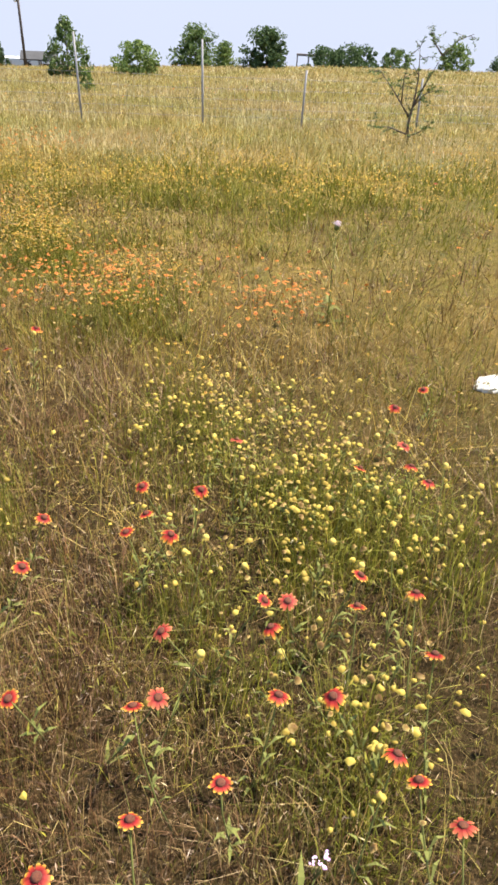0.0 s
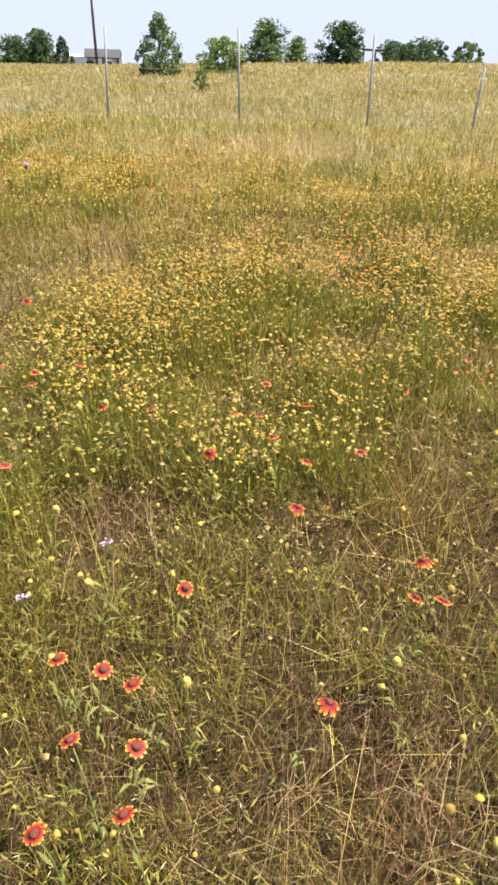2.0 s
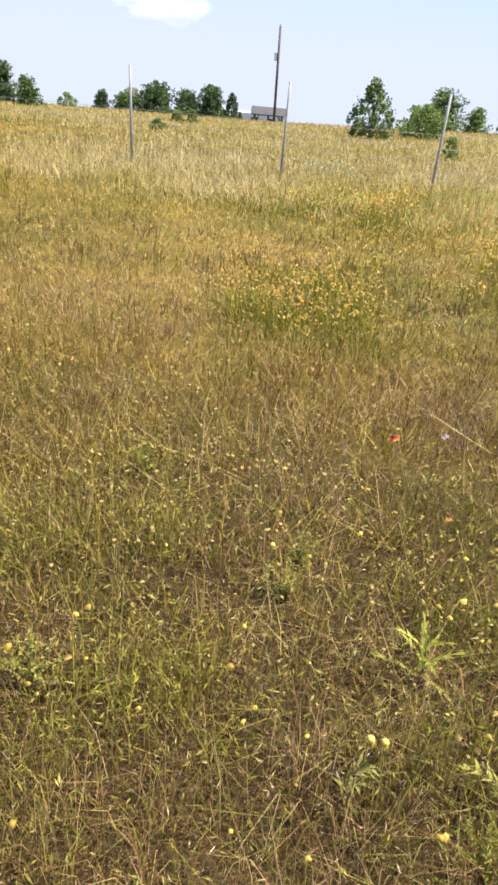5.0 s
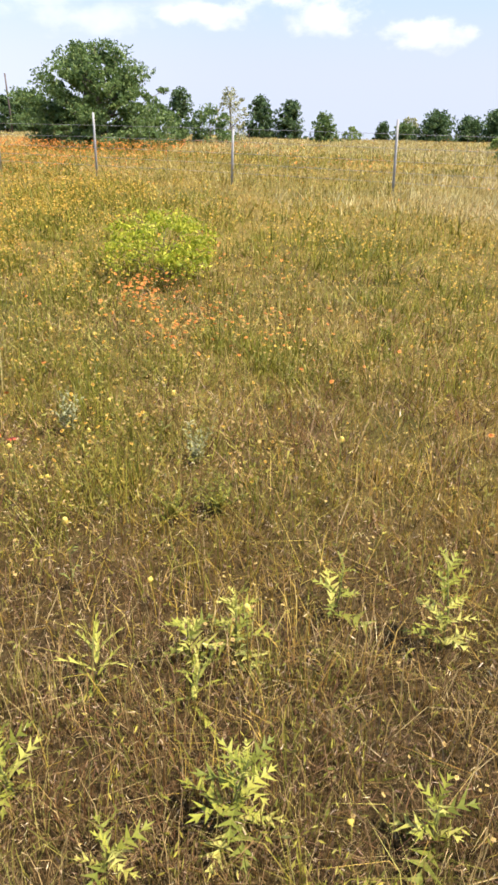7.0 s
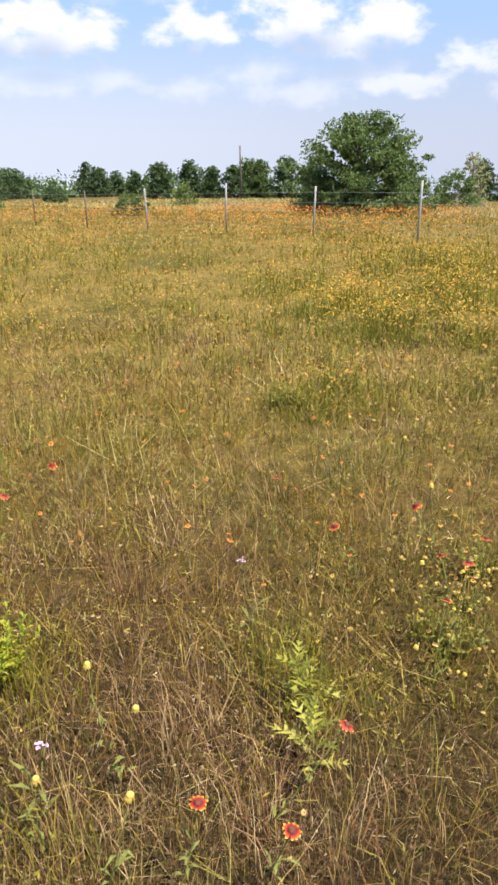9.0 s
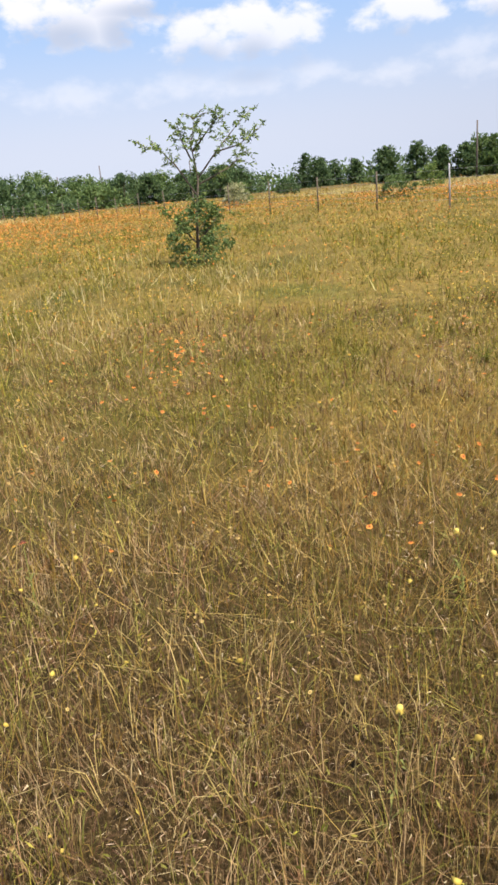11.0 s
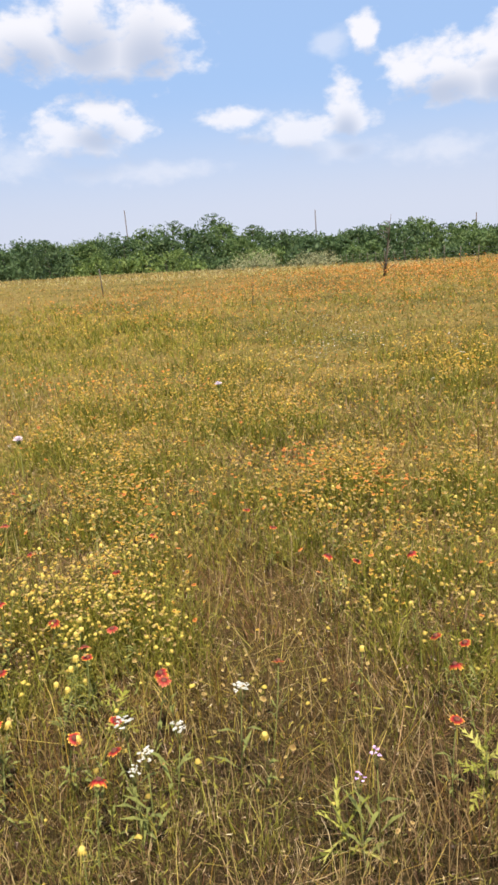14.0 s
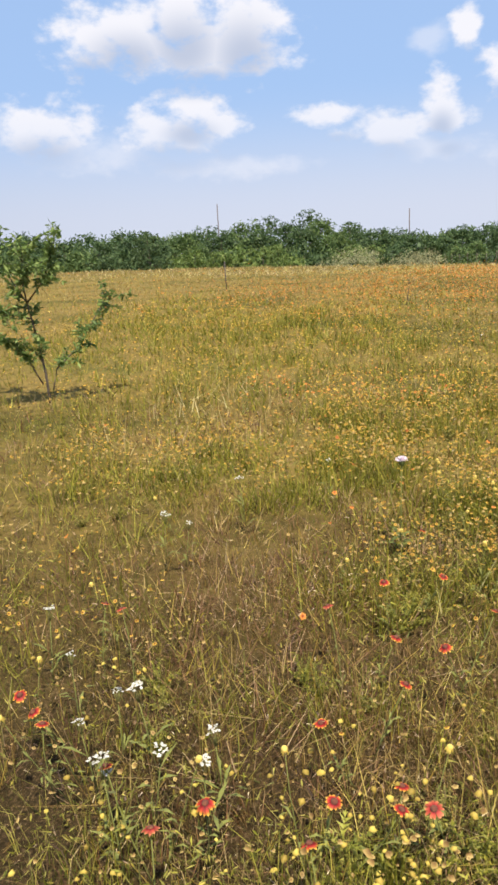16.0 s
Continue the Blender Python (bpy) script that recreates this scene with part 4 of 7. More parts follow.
# meadow on the far side of the track
u = rng.uniform(0, LEN[-1], 95000)
x, y, h = (np.interp(u, LEN, TRACK[:, k]) for k in range(3))
d, a = rng.uniform(0.3, 14, len(u)), np.radians(h + 180 + rng.uniform(-40, 40, len(u)))
xy = np.c_[x - np.sin(a) * d, y + np.cos(a) * d]
way = np.radians(np.interp(np.linspace(0, LEN[-1], 60), LEN, TRACK[:, 2]))
near = np.argmin([np.hypot(xy[:, 0] - q, xy[:, 1] - w) for q, w in STEPS], axis=0)
xy = xy[(STEPS[near, 0] - xy[:, 0]) * np.sin(way[near]) + (xy[:, 1] - STEPS[near, 1]) * np.cos(way[near]) < -0.25]
pick = rng.uniform(size=len(xy)) + 0.5 * (fbm(xy[:, 0] / 2, xy[:, 1] / 2, 71) - 0.5)
for name, mat, lo, hi, label in (("dry_grass", DRY, 0.4, 9, "dry tan grass behind the track"), ("green_grass", OLIVE, 0.0, 0.25, "green grass behind the track"), ("dead_stems", RUSSET, 0.25, 0.4, "russet dead stems behind the track")):
    q = xy[(pick >= lo) & (pick < hi) | ((pick < 0) & (lo == 0))]
    n = len(q)
    tagged(blades(name, q, rng.uniform(0.08, 0.3, n), np.full(n, 0.009), np.abs(rng.normal(0.4, 0.4, n)), mat, r=np.full(n, 9.0)), label, "grass", kind="stuff")
# flower heads of the drifts
xy, r = scatter(1900000, 0.7, 75)
xy, r = keep(xy, r, yellow_cover(xy) * np.maximum(np.clip((r / 3.4) ** 1.5, 0, 1), np.where(xy[:, 0] > -6.5, 0.06, 0.016)) * np.clip(1.15 - r / 45, 0.3, 1) * (0.12 + 0.88 * clump(xy)) * 0.8)
near, far = r < 2.4, r > 6.5
mid = ~near & ~far
faded = rng.uniform(size=len(xy)) < 0.3
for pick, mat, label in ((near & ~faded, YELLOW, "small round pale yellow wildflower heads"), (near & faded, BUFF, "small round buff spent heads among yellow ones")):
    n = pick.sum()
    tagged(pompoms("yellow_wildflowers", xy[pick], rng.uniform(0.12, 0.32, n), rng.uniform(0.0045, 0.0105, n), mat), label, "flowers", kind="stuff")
for pick, mat, label in ((mid & ~faded, GOLD, "golden wildflowers with dark centres"), (mid & faded, BUFF, "fading buff wildflowers among golden ones")):
    n = pick.sum()
    tagged(heads("gold_wildflowers", xy[pick], rng.uniform(0.15, 0.36, n), rng.uniform(0.55, 1.25, n) * size_by(r[pick], 0.006, 0.0006), mat, 0.9, 0.5, sides=5), label, "flowers", kind="stuff")
tagged(specks("gold_wildflowers", xy[far], rng.uniform(0.18, 0.36, far.sum()), rng.uniform(0.65, 1.25, far.sum()) * size_by(r[far], 0.0075, 0.0005), GOLD, 0.7), "drifts of golden wildflowers across the field", "flowers", kind="stuff")
# single round heads close to the track
xy, r = scatter(2300, 0.6, 2.6)
xy, r = keep(xy, r, (0.12 + 0.88 * clump(xy, 59, 0.5)) * np.where(xy[:, 0] > -6.5, 0.75, np.where(xy[:, 0] > -13, 0.06, 0.25)))
n = len(xy)
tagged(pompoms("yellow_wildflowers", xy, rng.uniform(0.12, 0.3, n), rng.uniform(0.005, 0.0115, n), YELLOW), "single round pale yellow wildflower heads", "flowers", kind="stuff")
# spent buff heads between the flowers
xy, r = scatter(60000, 1.5, 24)
xy, r = keep(xy, r, (0.3 + 0.7 * np.clip(green_cover(xy) + gold_drifts(xy), 0, 1)) * (0.25 + 0.75 * clump(xy, 55, 0.4)) * (1 - 0.6 * np.clip(brown_patches(xy), 0, 1)))
n = len(xy)
tagged(heads("spent_flower_heads", xy, rng.uniform(0.1, 0.3, n), rng.uniform(0.5, 1.25, n) * size_by(r, 0.004, 0.0008), BUFF, 0.9, 0.5, sides=5), "spent buff-brown flower heads", "flowers", kind="stuff")
xy, r = scatter(800000, 2.2, 90)
xy, r = keep(xy, r, np.where(r < 8, 0.95, 0.48) * orange_cover(xy) * (0.2 + 0.8 * clump(xy, 52, 0.6)))
far, n = r > 6.5, len(xy)
size, lift = rng.uniform(0.6, 1.2, n) * size_by(r, 0.0085, 0.0008), rng.uniform(0.2, 0.4, n)
tagged(heads("orange_wildflowers", xy[~far], lift[~far], size[~far], ORANGE, 0.8, 0.35, sides=5), "orange wildflowers with dark centres", "flowers", kind="stuff")
tagged(specks("orange_wildflowers", xy[far], lift[far], size[far], ORANGE, 0.7), "drifts of orange wildflowers", "flowers", kind="stuff")
xy, r = scatter(160000, 2.5, 70)
xy, r = keep(xy, r, 0.6 * np.clip(white_drifts(xy), 0, 1) * clump(xy, 53, 0.5))
n = len(xy)
tagged(specks("white_wildflowers", xy, rng.uniform(0.2, 0.38, n), rng.uniform(0.5, 1.1, n) * size_by(r, 0.006, 0.0007), WHITE, 0.6), "small white wildflowers in loose drifts", "flowers", kind="stuff")
xy, r = scatter(160000, 2.5, 70)
xy, r = keep(xy, r, np.clip(white_drifts(xy), 0, 1) * clump(xy, 53, 0.5))
n = len(xy)
tagged(bits("silvery_leaves", xy, rng.uniform(0.06, 0.34, n), rng.uniform(0.6, 1.3, n) * size_by(r, 0.01, 0.0012), LEAF_PALE, 0.3), "silvery grey-green leaves of loose drifts", "foliage", kind="stuff")


# ---- mesh helpers for things ----
def part(name, bm, mat, parent, label=""):
    me = bpy.data.meshes.new(name)
    bm.to_mesh(me)
    bm.free()
    me.materials.append(mat)
    ob = new(name, me)
    ob.parent = parent
    if label:
        ob["label"] = label
    return ob


def shared(name, me, parent, m=None):
    ob = new(name, me)
    ob.parent = parent
    if m is not None:
        ob.matrix_local = m
    return ob


def tube(bm, points, radii, sides=6):
    """A bent, tapering round stick."""
    rings = []
    pts = [Vector(q) for q in points]
    for i, q in enumerate(pts):
        way = (pts[min(i + 1, len(pts) - 1)] - pts[max(i - 1, 0)]).normalized()
        ref = Vector((0, 0, 1)) if abs(way.z) < 0.9 else Vector((1, 0, 0))
        e1 = way.cross(ref).normalized()
        e2 = way.cross(e1)
        rings.append([bm.verts.new(q + (e1 * math.cos(a) + e2 * math.sin(a)) * radii[i]) for a in [k * 2 * math.pi / sides for k in range(sides)]])
    for lo, hi in zip(rings, rings[1:]):
        for k in range(sides):
            bm.faces.new((lo[k], lo[(k + 1) % sides], hi[(k + 1) % sides], hi[k])).smooth = True
    bm.faces.new(rings[-1])
    bm.faces.new(rings[0][::-1])


def box(bm, x0, y0, z0, x1, y1, z1, bevel=0.0):
    made = bmesh.ops.create_cube(bm, size=1.0, matrix=Matrix.Translation(((x0 + x1) / 2, (y0 + y1) / 2, (z0 + z1) / 2)) @ Matrix.Diagonal((x1 - x0, y1 - y0, z1 - z0, 1)))
    if bevel:
        edges = {e for v in made["verts"] for e in v.link_edges}
        bmesh.ops.bevel(bm, geom=list(edges), offset=bevel, segments=1, affect="EDGES")


def ground_z(x, y):
    return float(height(x, y))


# ---- flowers that stand near the track ----
def petal_ring(name, petals, inner, outer, droop, mat, seed, notch=0.25):
    rr = random.Random(seed)
    v, f, ring = [], [], []
    for k in range(petals):
        a = 2 * math.pi * k / petals + rr.uniform(-0.1, 0.1)
        half = math.pi / petals * rr.uniform(0.8, 1.05)
        reach = outer * rr.uniform(0.86, 1.08)
        dz = -droop * rr.uniform(0.4, 1.2) * outer
        s = len(v)
        for rad, wid, z, t in ((inner, 0.55, 0.0, 0.0), (inner + 0.55 * (reach - inner), 1.0, dz * 0.3, 0.55), (reach * (1 - notch * 0.4), 0.85, dz * 0.8, 0.88)):
            for sgn in (-1, 1):
                q = a + sgn * half * wid * (inner + 0.6 * (outer - inner)) / max(rad, 1e-4)
                v.append((rad * math.cos(q), rad * math.sin(q), z))
                ring.append(t)
        v.append((reach * math.cos(a), reach * math.sin(a), dz))
        ring.append(1.0)
        f += [(s, s + 1, s + 3, s + 2), (s + 2, s + 3, s + 5, s + 4), (s + 4, s + 5, s + 6)]
    loops = [i for q in f for i in q]
    return np_mesh(name, np.array(v), loops, np.array([len(q) for q in f]), [mat], ring=np.array(ring))


def dome_mesh(name, radius, tall, mat, sides=9):
    v, f = [(0, 0, tall)], []
    for rad, z in ((0.6, 0.8), (1.0, 0.25), (0.85, -0.3)):
        v += [(radius * rad * math.cos(2 * math.pi * k / sides), radius * rad * math.sin(2 * math.pi * k / sides), z * tall) for k in range(sides)]
    f += [(0, 1 + k, 1 + (k + 1) % sides) for k in range(sides)]
    for b in (1, 1 + sides):
        f += [(b + k, b + sides + k, b + sides + (k + 1) % sides, b + (k + 1) % sides) for k in range(sides)]
    return np_mesh(name, np.array(v), [i for q in f for i in q], np.array([len(q) for q in f]), [mat], smooth=True)


def stem_mesh(name, tall, bend, radius, mat, leaves, seed):
    rr = random.Random(seed)
    bm = bmesh.new()
    a = rr.uniform(0, 6.3)
    pts = [(-bend * math.cos(a) * (1 - s) ** 2, -bend * math.sin(a) * (1 - s) ** 2, -tall * (1 - s)) for s in (0, 0.35, 0.7, 1)]
    tube(bm, pts, [radius * 1.3, radius, radius, radius * 0.9], 5)
    for _ in range(leaves):
        s = rr.uniform(0.05, 0.6)
        b = rr.uniform(0, 6.3)
        p0 = Vector((-bend * math.cos(a) * (1 - s) ** 2, -bend * math.sin(a) * (1 - s) ** 2, -tall * (1 - s)))
        way, length = Vector((math.cos(b), math.sin(b), 0.9)), rr.uniform(0.025, 0.055)
        sd = Vector((-math.sin(b), math.cos(b), 0)) * 0.004
        mid = p0 + way * length * 0.5
        tip = p0 + Vector((way.x, way.y, 0.35)) * length
        q = [bm.verts.new(w) for w in (p0, mid - sd, tip, mid + sd)]
        bm.faces.new(q)
    me = bpy.data.meshes.new(name)
    bm.to_mesh(me)
    bm.free()
    me.materials.append(mat)
    return me


def flower(name, tall, petals_me, disc_me, stem_me, label, category, group):
    top = new(name)
    top.empty_display_size = 0.05
    head = Matrix.Translation((0, 0, tall))
    shared("stem", stem_me, top, head)
    shared("petals", petals_me, top, head)
    shared("flower_disc", disc_me, top, head @ Matrix.Translation((0, 0, 0.001)))
    return tagged(top, label, category, group)


GAILLARDIA = []
for k in range(5):
    tall = 0.27 + 0.035 * k
    faded = k == 4
    GAILLARDIA.append(flower("blanket_flower", tall, petal_ring("petals", 11 + k % 3, 0.006, 0.0205 + 0.002 * (k % 3), 0.15 + 0.26 * (k % 3), PINKRED if faded else RED, k),
                             dome_mesh("flower_disc", 0.0085, 0.006, DISC), stem_mesh("stem", tall, 0.03 + 0.01 * k, 0.0016, STEM, 7, k),
                             "faded salmon-red blanket flower in dry grass" if faded else "red blanket flower with yellow-tipped petals in dry grass", "flower", "blanket flowers of the meadow"))
    GAILLARDIA[-1].matrix_basis = pose(3.4 + 0.21 * k, 1.2 + 0.13 * k, ground_z(3.4 + 0.21 * k, 1.2 + 0.13 * k), 0, 0, 50 * k)
# where the heads of the blanket flowers are, over a meadow 0.28 m high
BLANKET = []
BLANKET += [(0.61, 0.57), (0.72, 0.67), (0.85, 0.75), (1.23, 0.72), (1.17, 0.79), (1.14, 0.84), (0.67, 0.88), (0.71, 0.91), (0.93, 0.94), (1.03, 0.95), (0.44, 0.87), (0.68, 1.07), (0.90, 1.11), (1.23, 1.08), (0.88, 1.20),
            (0.93, 1.20), (1.08, 1.20), (1.21, 1.26), (1.09, 1.31), (0.32, 1.23), (0.63, 1.40), (0.52, 1.39), (0.55, 1.47), (0.30, 1.42), (0.67, 1.60), (0.51, 1.59), (1.29, 1.74), (1.10, 1.78), (1.25, 1.82), (0.73, 1.89),
            (1.24, 1.95), (1.23, 2.22), (1.34, 2.38), (-0.27, 2.52), (-0.26, 2.80), (-0.63, 1.16), (-0.88, 1.14), (-0.47, 1.28), (-0.82, 1.44), (-0.76, 1.45), (-0.91, 1.46), (-0.42, 1.66), (-1.03, 1.67), (-0.62, 1.73), (-1.11, 1.68)]
BLANKET += [(-1.04, 1.75), (-0.59, 1.83), (-1.07, 1.86), (-1.01, 1.90), (-1.20, 1.91), (-0.38, 2.24), (-1.43, 2.17), (-1.17, 2.27), (-1.49, 2.17), (-1.02, 2.33), (-1.47, 2.30), (-0.62, 2.58), (-1.97, 1.57), (-2.10, 1.52), (-1.99, 1.70),
            (-2.11, 1.69), (-1.66, 1.85), (-2.04, 1.83), (-2.11, 1.86), (-2.21, 1.87), (-2.01, 2.13), (-1.79, 2.50), (-1.79, 2.75), (-2.09, 2.75), (-1.63, 2.81), (-2.69, 2.60), (-1.91, 2.87), (-1.97, 3.01), (-2.06, 3.03), (-2.35, 3.00),
            (-1.82, 3.11), (-2.53, 3.01), (-1.99, 3.28), (-2.75, 3.36), (-3.35, 1.81), (-3.01, 1.96), (-3.34, 1.92), (-3.03, 2.11), (-3.43, 2.05), (-2.91, 2.23), (-3.08, 2.35), (-2.85, 2.45), (-2.78, 2.52), (-3.51, 2.41), (-3.13, 2.55)]
BLANKET += [(-3.50, 2.48), (-3.32, 2.58), (-3.05, 2.83), (-3.29, 2.88), (-3.11, 2.95), (-3.38, 3.04), (-2.97, 3.12), (-2.86, 3.16), (-3.24, 3.22), (-2.90, 3.27), (-3.06, 3.29), (-3.79, 3.11), (-4.04, 3.28), (-4.14, 3.27), (-3.72, 3.59),
            (-4.20, 3.37), (-3.89, 3.54), (-4.10, 3.60), (-4.37, 3.64), (-3.33, 4.12), (-4.48, 2.10), (-4.14, 2.20), (-4.39, 2.23), (-4.57, 2.21), (-4.70, 2.16), (-4.62, 2.28), (-4.50, 2.36), (-4.72, 2.32), (-4.18, 2.43), (-4.90, 2.21),
            (-4.81, 2.29), (-4.53, 2.53), (-4.20, 2.64), (-4.23, 2.71), (-4.34, 2.74), (-4.33, 2.79), (-4.45, 2.87), (-4.43, 2.91), (-4.05, 3.45), (-5.08, 3.68), (-5.81, 3.98), (-10.71, 2.13), (-10.54, 2.26), (-10.71, 2.24), (-10.74, 2.43)]
BLANKET += [(-10.67, 2.50), (-10.53, 2.62), (-10.83, 2.50), (-11.35, 1.86), (-11.32, 2.02), (-11.08, 2.67), (-11.54, 2.09), (-11.04, 2.70), (-11.18, 2.64), (-11.61, 2.14), (-10.96, 2.88), (-11.60, 2.42), (-11.14, 2.92), (-11.38, 2.83), (-11.47, 2.75),
            (-11.72, 2.48), (-11.34, 2.94), (-11.86, 2.31), (-11.84, 2.46), (-11.57, 2.92), (-12.00, 2.32), (-11.52, 3.04), (-11.12, 3.38), (-11.21, 3.37), (-12.03, 2.73), (-12.17, 2.60), (-11.94, 1.14), (-12.11, 1.03), (-12.08, 1.43), (-12.27, 2.04),
            (-12.45, 2.24), (-12.84, 2.11), (-12.43, 2.46), (-12.76, 2.47), (-13.34, 2.24), (-14.11, 1.53), (-14.27, -2.42), (-14.36, -2.52), (-14.34, -2.45), (-14.37, -2.42), (-14.49, -2.50), (-14.47, -2.44), (-14.54, -2.61), (-14.51, -2.33), (-14.63, -2.46)]
BLANKET += [(-14.61, -2.39), (-14.65, -2.42), (-14.61, -2.23), (-14.59, -2.15), (-14.80, -2.79), (-14.74, -2.37), (-14.87, -2.48), (-14.83, -2.15), (-14.89, -2.21), (-14.79, -2.01), (-15.00, -2.59), (-15.04, -2.88), (-14.98, -2.03), (-15.17, -2.62), (-15.12, -2.29),
            (-15.00, -1.89), (-15.32, -2.48), (-15.34, -2.58), (-15.24, -2.09), (-15.45, -2.96), (-15.57, -2.75), (-15.27, -1.69), (-15.81, -3.03), (-15.73, -1.77), (-15.35, -3.38), (-15.42, -3.42), (-15.40, -3.11), (-15.78, -4.18), (-16.13, -3.79), (-16.16, -3.96),
            (-16.26, -4.02), (-16.76, -3.74), (-15.33, -4.55), (-15.60, -4.61), (-15.70, -4.53), (-15.83, -4.55), (-15.87, -4.80), (-15.93, -4.31), (-16.09, -4.95), (-16.16, -4.75), (-16.24, -4.37), (-16.34, -4.91), (-16.45, -4.86), (-16.49, -4.94), (-16.37, -5.42)]
BLANKET += [(-17.08, -4.94), (-17.05, -5.15), (-17.11, -5.26), (-17.15, -3.70), (-17.28, -3.93), (-15.87, -5.82), (-15.88, -6.18), (-15.97, -5.81), (-15.77, -6.48), (-16.02, -5.93), (-16.02, -6.17), (-16.09, -5.84), (-16.07, -6.17), (-16.01, -6.36), (-16.07, -6.21),
            (-15.94, -6.52), (-16.06, -6.36), (-16.00, -6.59), (-16.28, -5.75), (-16.11, -6.49), (-16.32, -5.77), (-16.20, -6.39), (-16.10, -6.63), (-16.32, -6.27), (-16.40, -6.02), (-16.28, -6.45), (-16.46, -6.05), (-16.38, -6.36), (-16.25, -6.71), (-16.57, -5.99),
            (-16.42, -6.71), (-16.62, -6.21), (-16.57, -6.53), (-16.76, -6.47), (-17.01, -6.10), (-17.38, -6.03), (-17.42, -5.50), (-17.14, -7.08), (-17.35, -6.75), (-17.65, -5.64), (-16.12, -6.95), (-16.40, -6.59), (-16.27, -7.25), (-16.41, -6.99), (-16.40, -7.06)]
BLANKET += [(-16.40, -7.21), (-16.47, -7.06), (-16.67, -7.27), (-16.88, -7.05), (-17.10, -6.93), (-17.20, -6.53), (-17.32, -7.32), (-16.26, -7.60), (-16.35, -7.50), (-16.43, -7.78), (-16.56, -8.02), (-16.60, -8.07), (-16.67, -8.15), (-17.20, -8.05), (-17.23, -8.12),
            (-17.53, -7.13), (-17.60, -6.91), (-18.05, -6.98)]
rr = random.Random(3)
for x, y in BLANKET:
    k = rr.randrange(4) if rr.random() < 0.8 else 4
    turn = pose(0, 0, 0, rr.uniform(-24, 24), rr.uniform(-24, 24), rr.uniform(0, 360))
    tip = turn @ Vector((0, 0, 0.27 + 0.035 * k))
    lift = 0.28 / tip.z
    bx, by = x - tip.x * lift, y - tip.y * lift
    copy_thing(GAILLARDIA[k], Matrix.Translation((bx, by, ground_z(bx, by))) @ turn @ Matrix.Diagonal((1, 1, lift, 1)))
while len([o for o in scene.objects if o.name.startswith("blanket_flower")]) < 297:
    (q,), _ = scatter(1, 1.0, 8)
    if rr.random() < 0.15 + yellow_cover(np.array([q]))[0]:
        copy_thing(rr.choice(GAILLARDIA), pose(q[0], q[1], ground_z(*q) - 0.01, rr.uniform(-16, 16), rr.uniform(-16, 16), rr.uniform(0, 360)))

BUTTONS = []
for k in range(5):
    tall = 0.2 + 0.045 * k
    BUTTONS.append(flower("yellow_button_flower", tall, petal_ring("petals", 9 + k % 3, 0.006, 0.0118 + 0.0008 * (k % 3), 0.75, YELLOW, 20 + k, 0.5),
                          dome_mesh("flower_disc", 0.0088, 0.0085, BUTTON, 8), stem_mesh("stem", tall, 0.03, 0.0012, STEM, 8, 30 + k),
                          "small round yellow wildflower on a thin stem", "flower", "yellow flowers of the meadow"))
    BUTTONS[-1].matrix_basis = pose(3.6 + 0.17 * k, 0.8 + 0.11 * k, ground_z(3.6 + 0.17 * k, 0.8 + 0.11 * k), 0, 0, 50 * k)
placed = 5
while placed < 295:
    (q,), _ = scatter(1, 0.8, 4.2, 22)
    if rr.random() < 0.04 + yellow_cover(np.array([q]))[0]:
        placed += 1
        copy_thing(rr.choice(BUTTONS), pose(q[0], q[1], ground_z(*q) - 0.01, rr.uniform(-20, 20), rr.uniform(-20, 20), rr.uniform(0, 360)))


def umbel(x, y, tall, wide, mat, label, name, seed, stalks=9):
    """Many small florets on thin rays from one stem."""
    r2 = random.Random(seed)
    top = tagged(new(name), label, "flower", name.replace("_", " ") + " patch")
    z = ground_z(x, y) - 0.01
    top.matrix_basis = pose(x, y, z, r2.uniform(-8, 8), r2.uniform(-8, 8), r2.uniform(0, 360))
    bm = bmesh.new()
    fl = bmesh.new()
    knot = Vector((r2.uniform(-0.02, 0.02), r2.uniform(-0.02, 0.02), tall * 0.82))
    tube(bm, [(0, 0, 0), knot * 0.5, knot], [0.0022, 0.0018, 0.0014], 5)
    for k in range(stalks):
        a, d = 2.4 * k, wide * math.sqrt((k + 0.5) / stalks)
        tip = Vector((knot.x + d * math.cos(a), knot.y + d * math.sin(a), tall - 0.25 * d + r2.uniform(-0.006, 0.006)))
        tube(bm, [knot, (knot + tip) / 2 + Vector((0, 0, -0.004)), tip], [0.0008, 0.0007, 0.0006], 4)
        for _ in range(5):
            c = tip + Vector((r2.uniform(-1, 1), r2.uniform(-1, 1), r2.uniform(-0.3, 0.5))) * wide * 0.22
            s = wide * r2.uniform(0.1, 0.2)
            b = r2.uniform(0, 6.3)
            ring = [fl.verts.new(c + Vector((s * math.cos(b + q), s * math.sin(b + q), r2.uniform(-0.25, 0.25) * s))) for q in (0, 1.26, 2.51, 3.77, 5.03)]
            fl.faces.new(ring)
    for k in range(5):
        a, s = 1.9 * k, r2.uniform(0.1, 0.6) * tall
        tip = Vector((math.cos(a), math.sin(a), 0.5)) * r2.uniform(0.05, 0.09) + Vector((0, 0, s))
        sd = Vector((-math.sin(a), math.cos(a), 0)) * 0.006
        mid = (tip + Vector((0, 0, s))) / 2 + Vector((0, 0, 0.012))
        bm.faces.new([bm.verts.new(w) for w in (Vector((0, 0, s)), mid - sd, tip, mid + sd)])
    part("stem", bm, STEM, top)
    part("blossom", fl, mat, top)
    return top


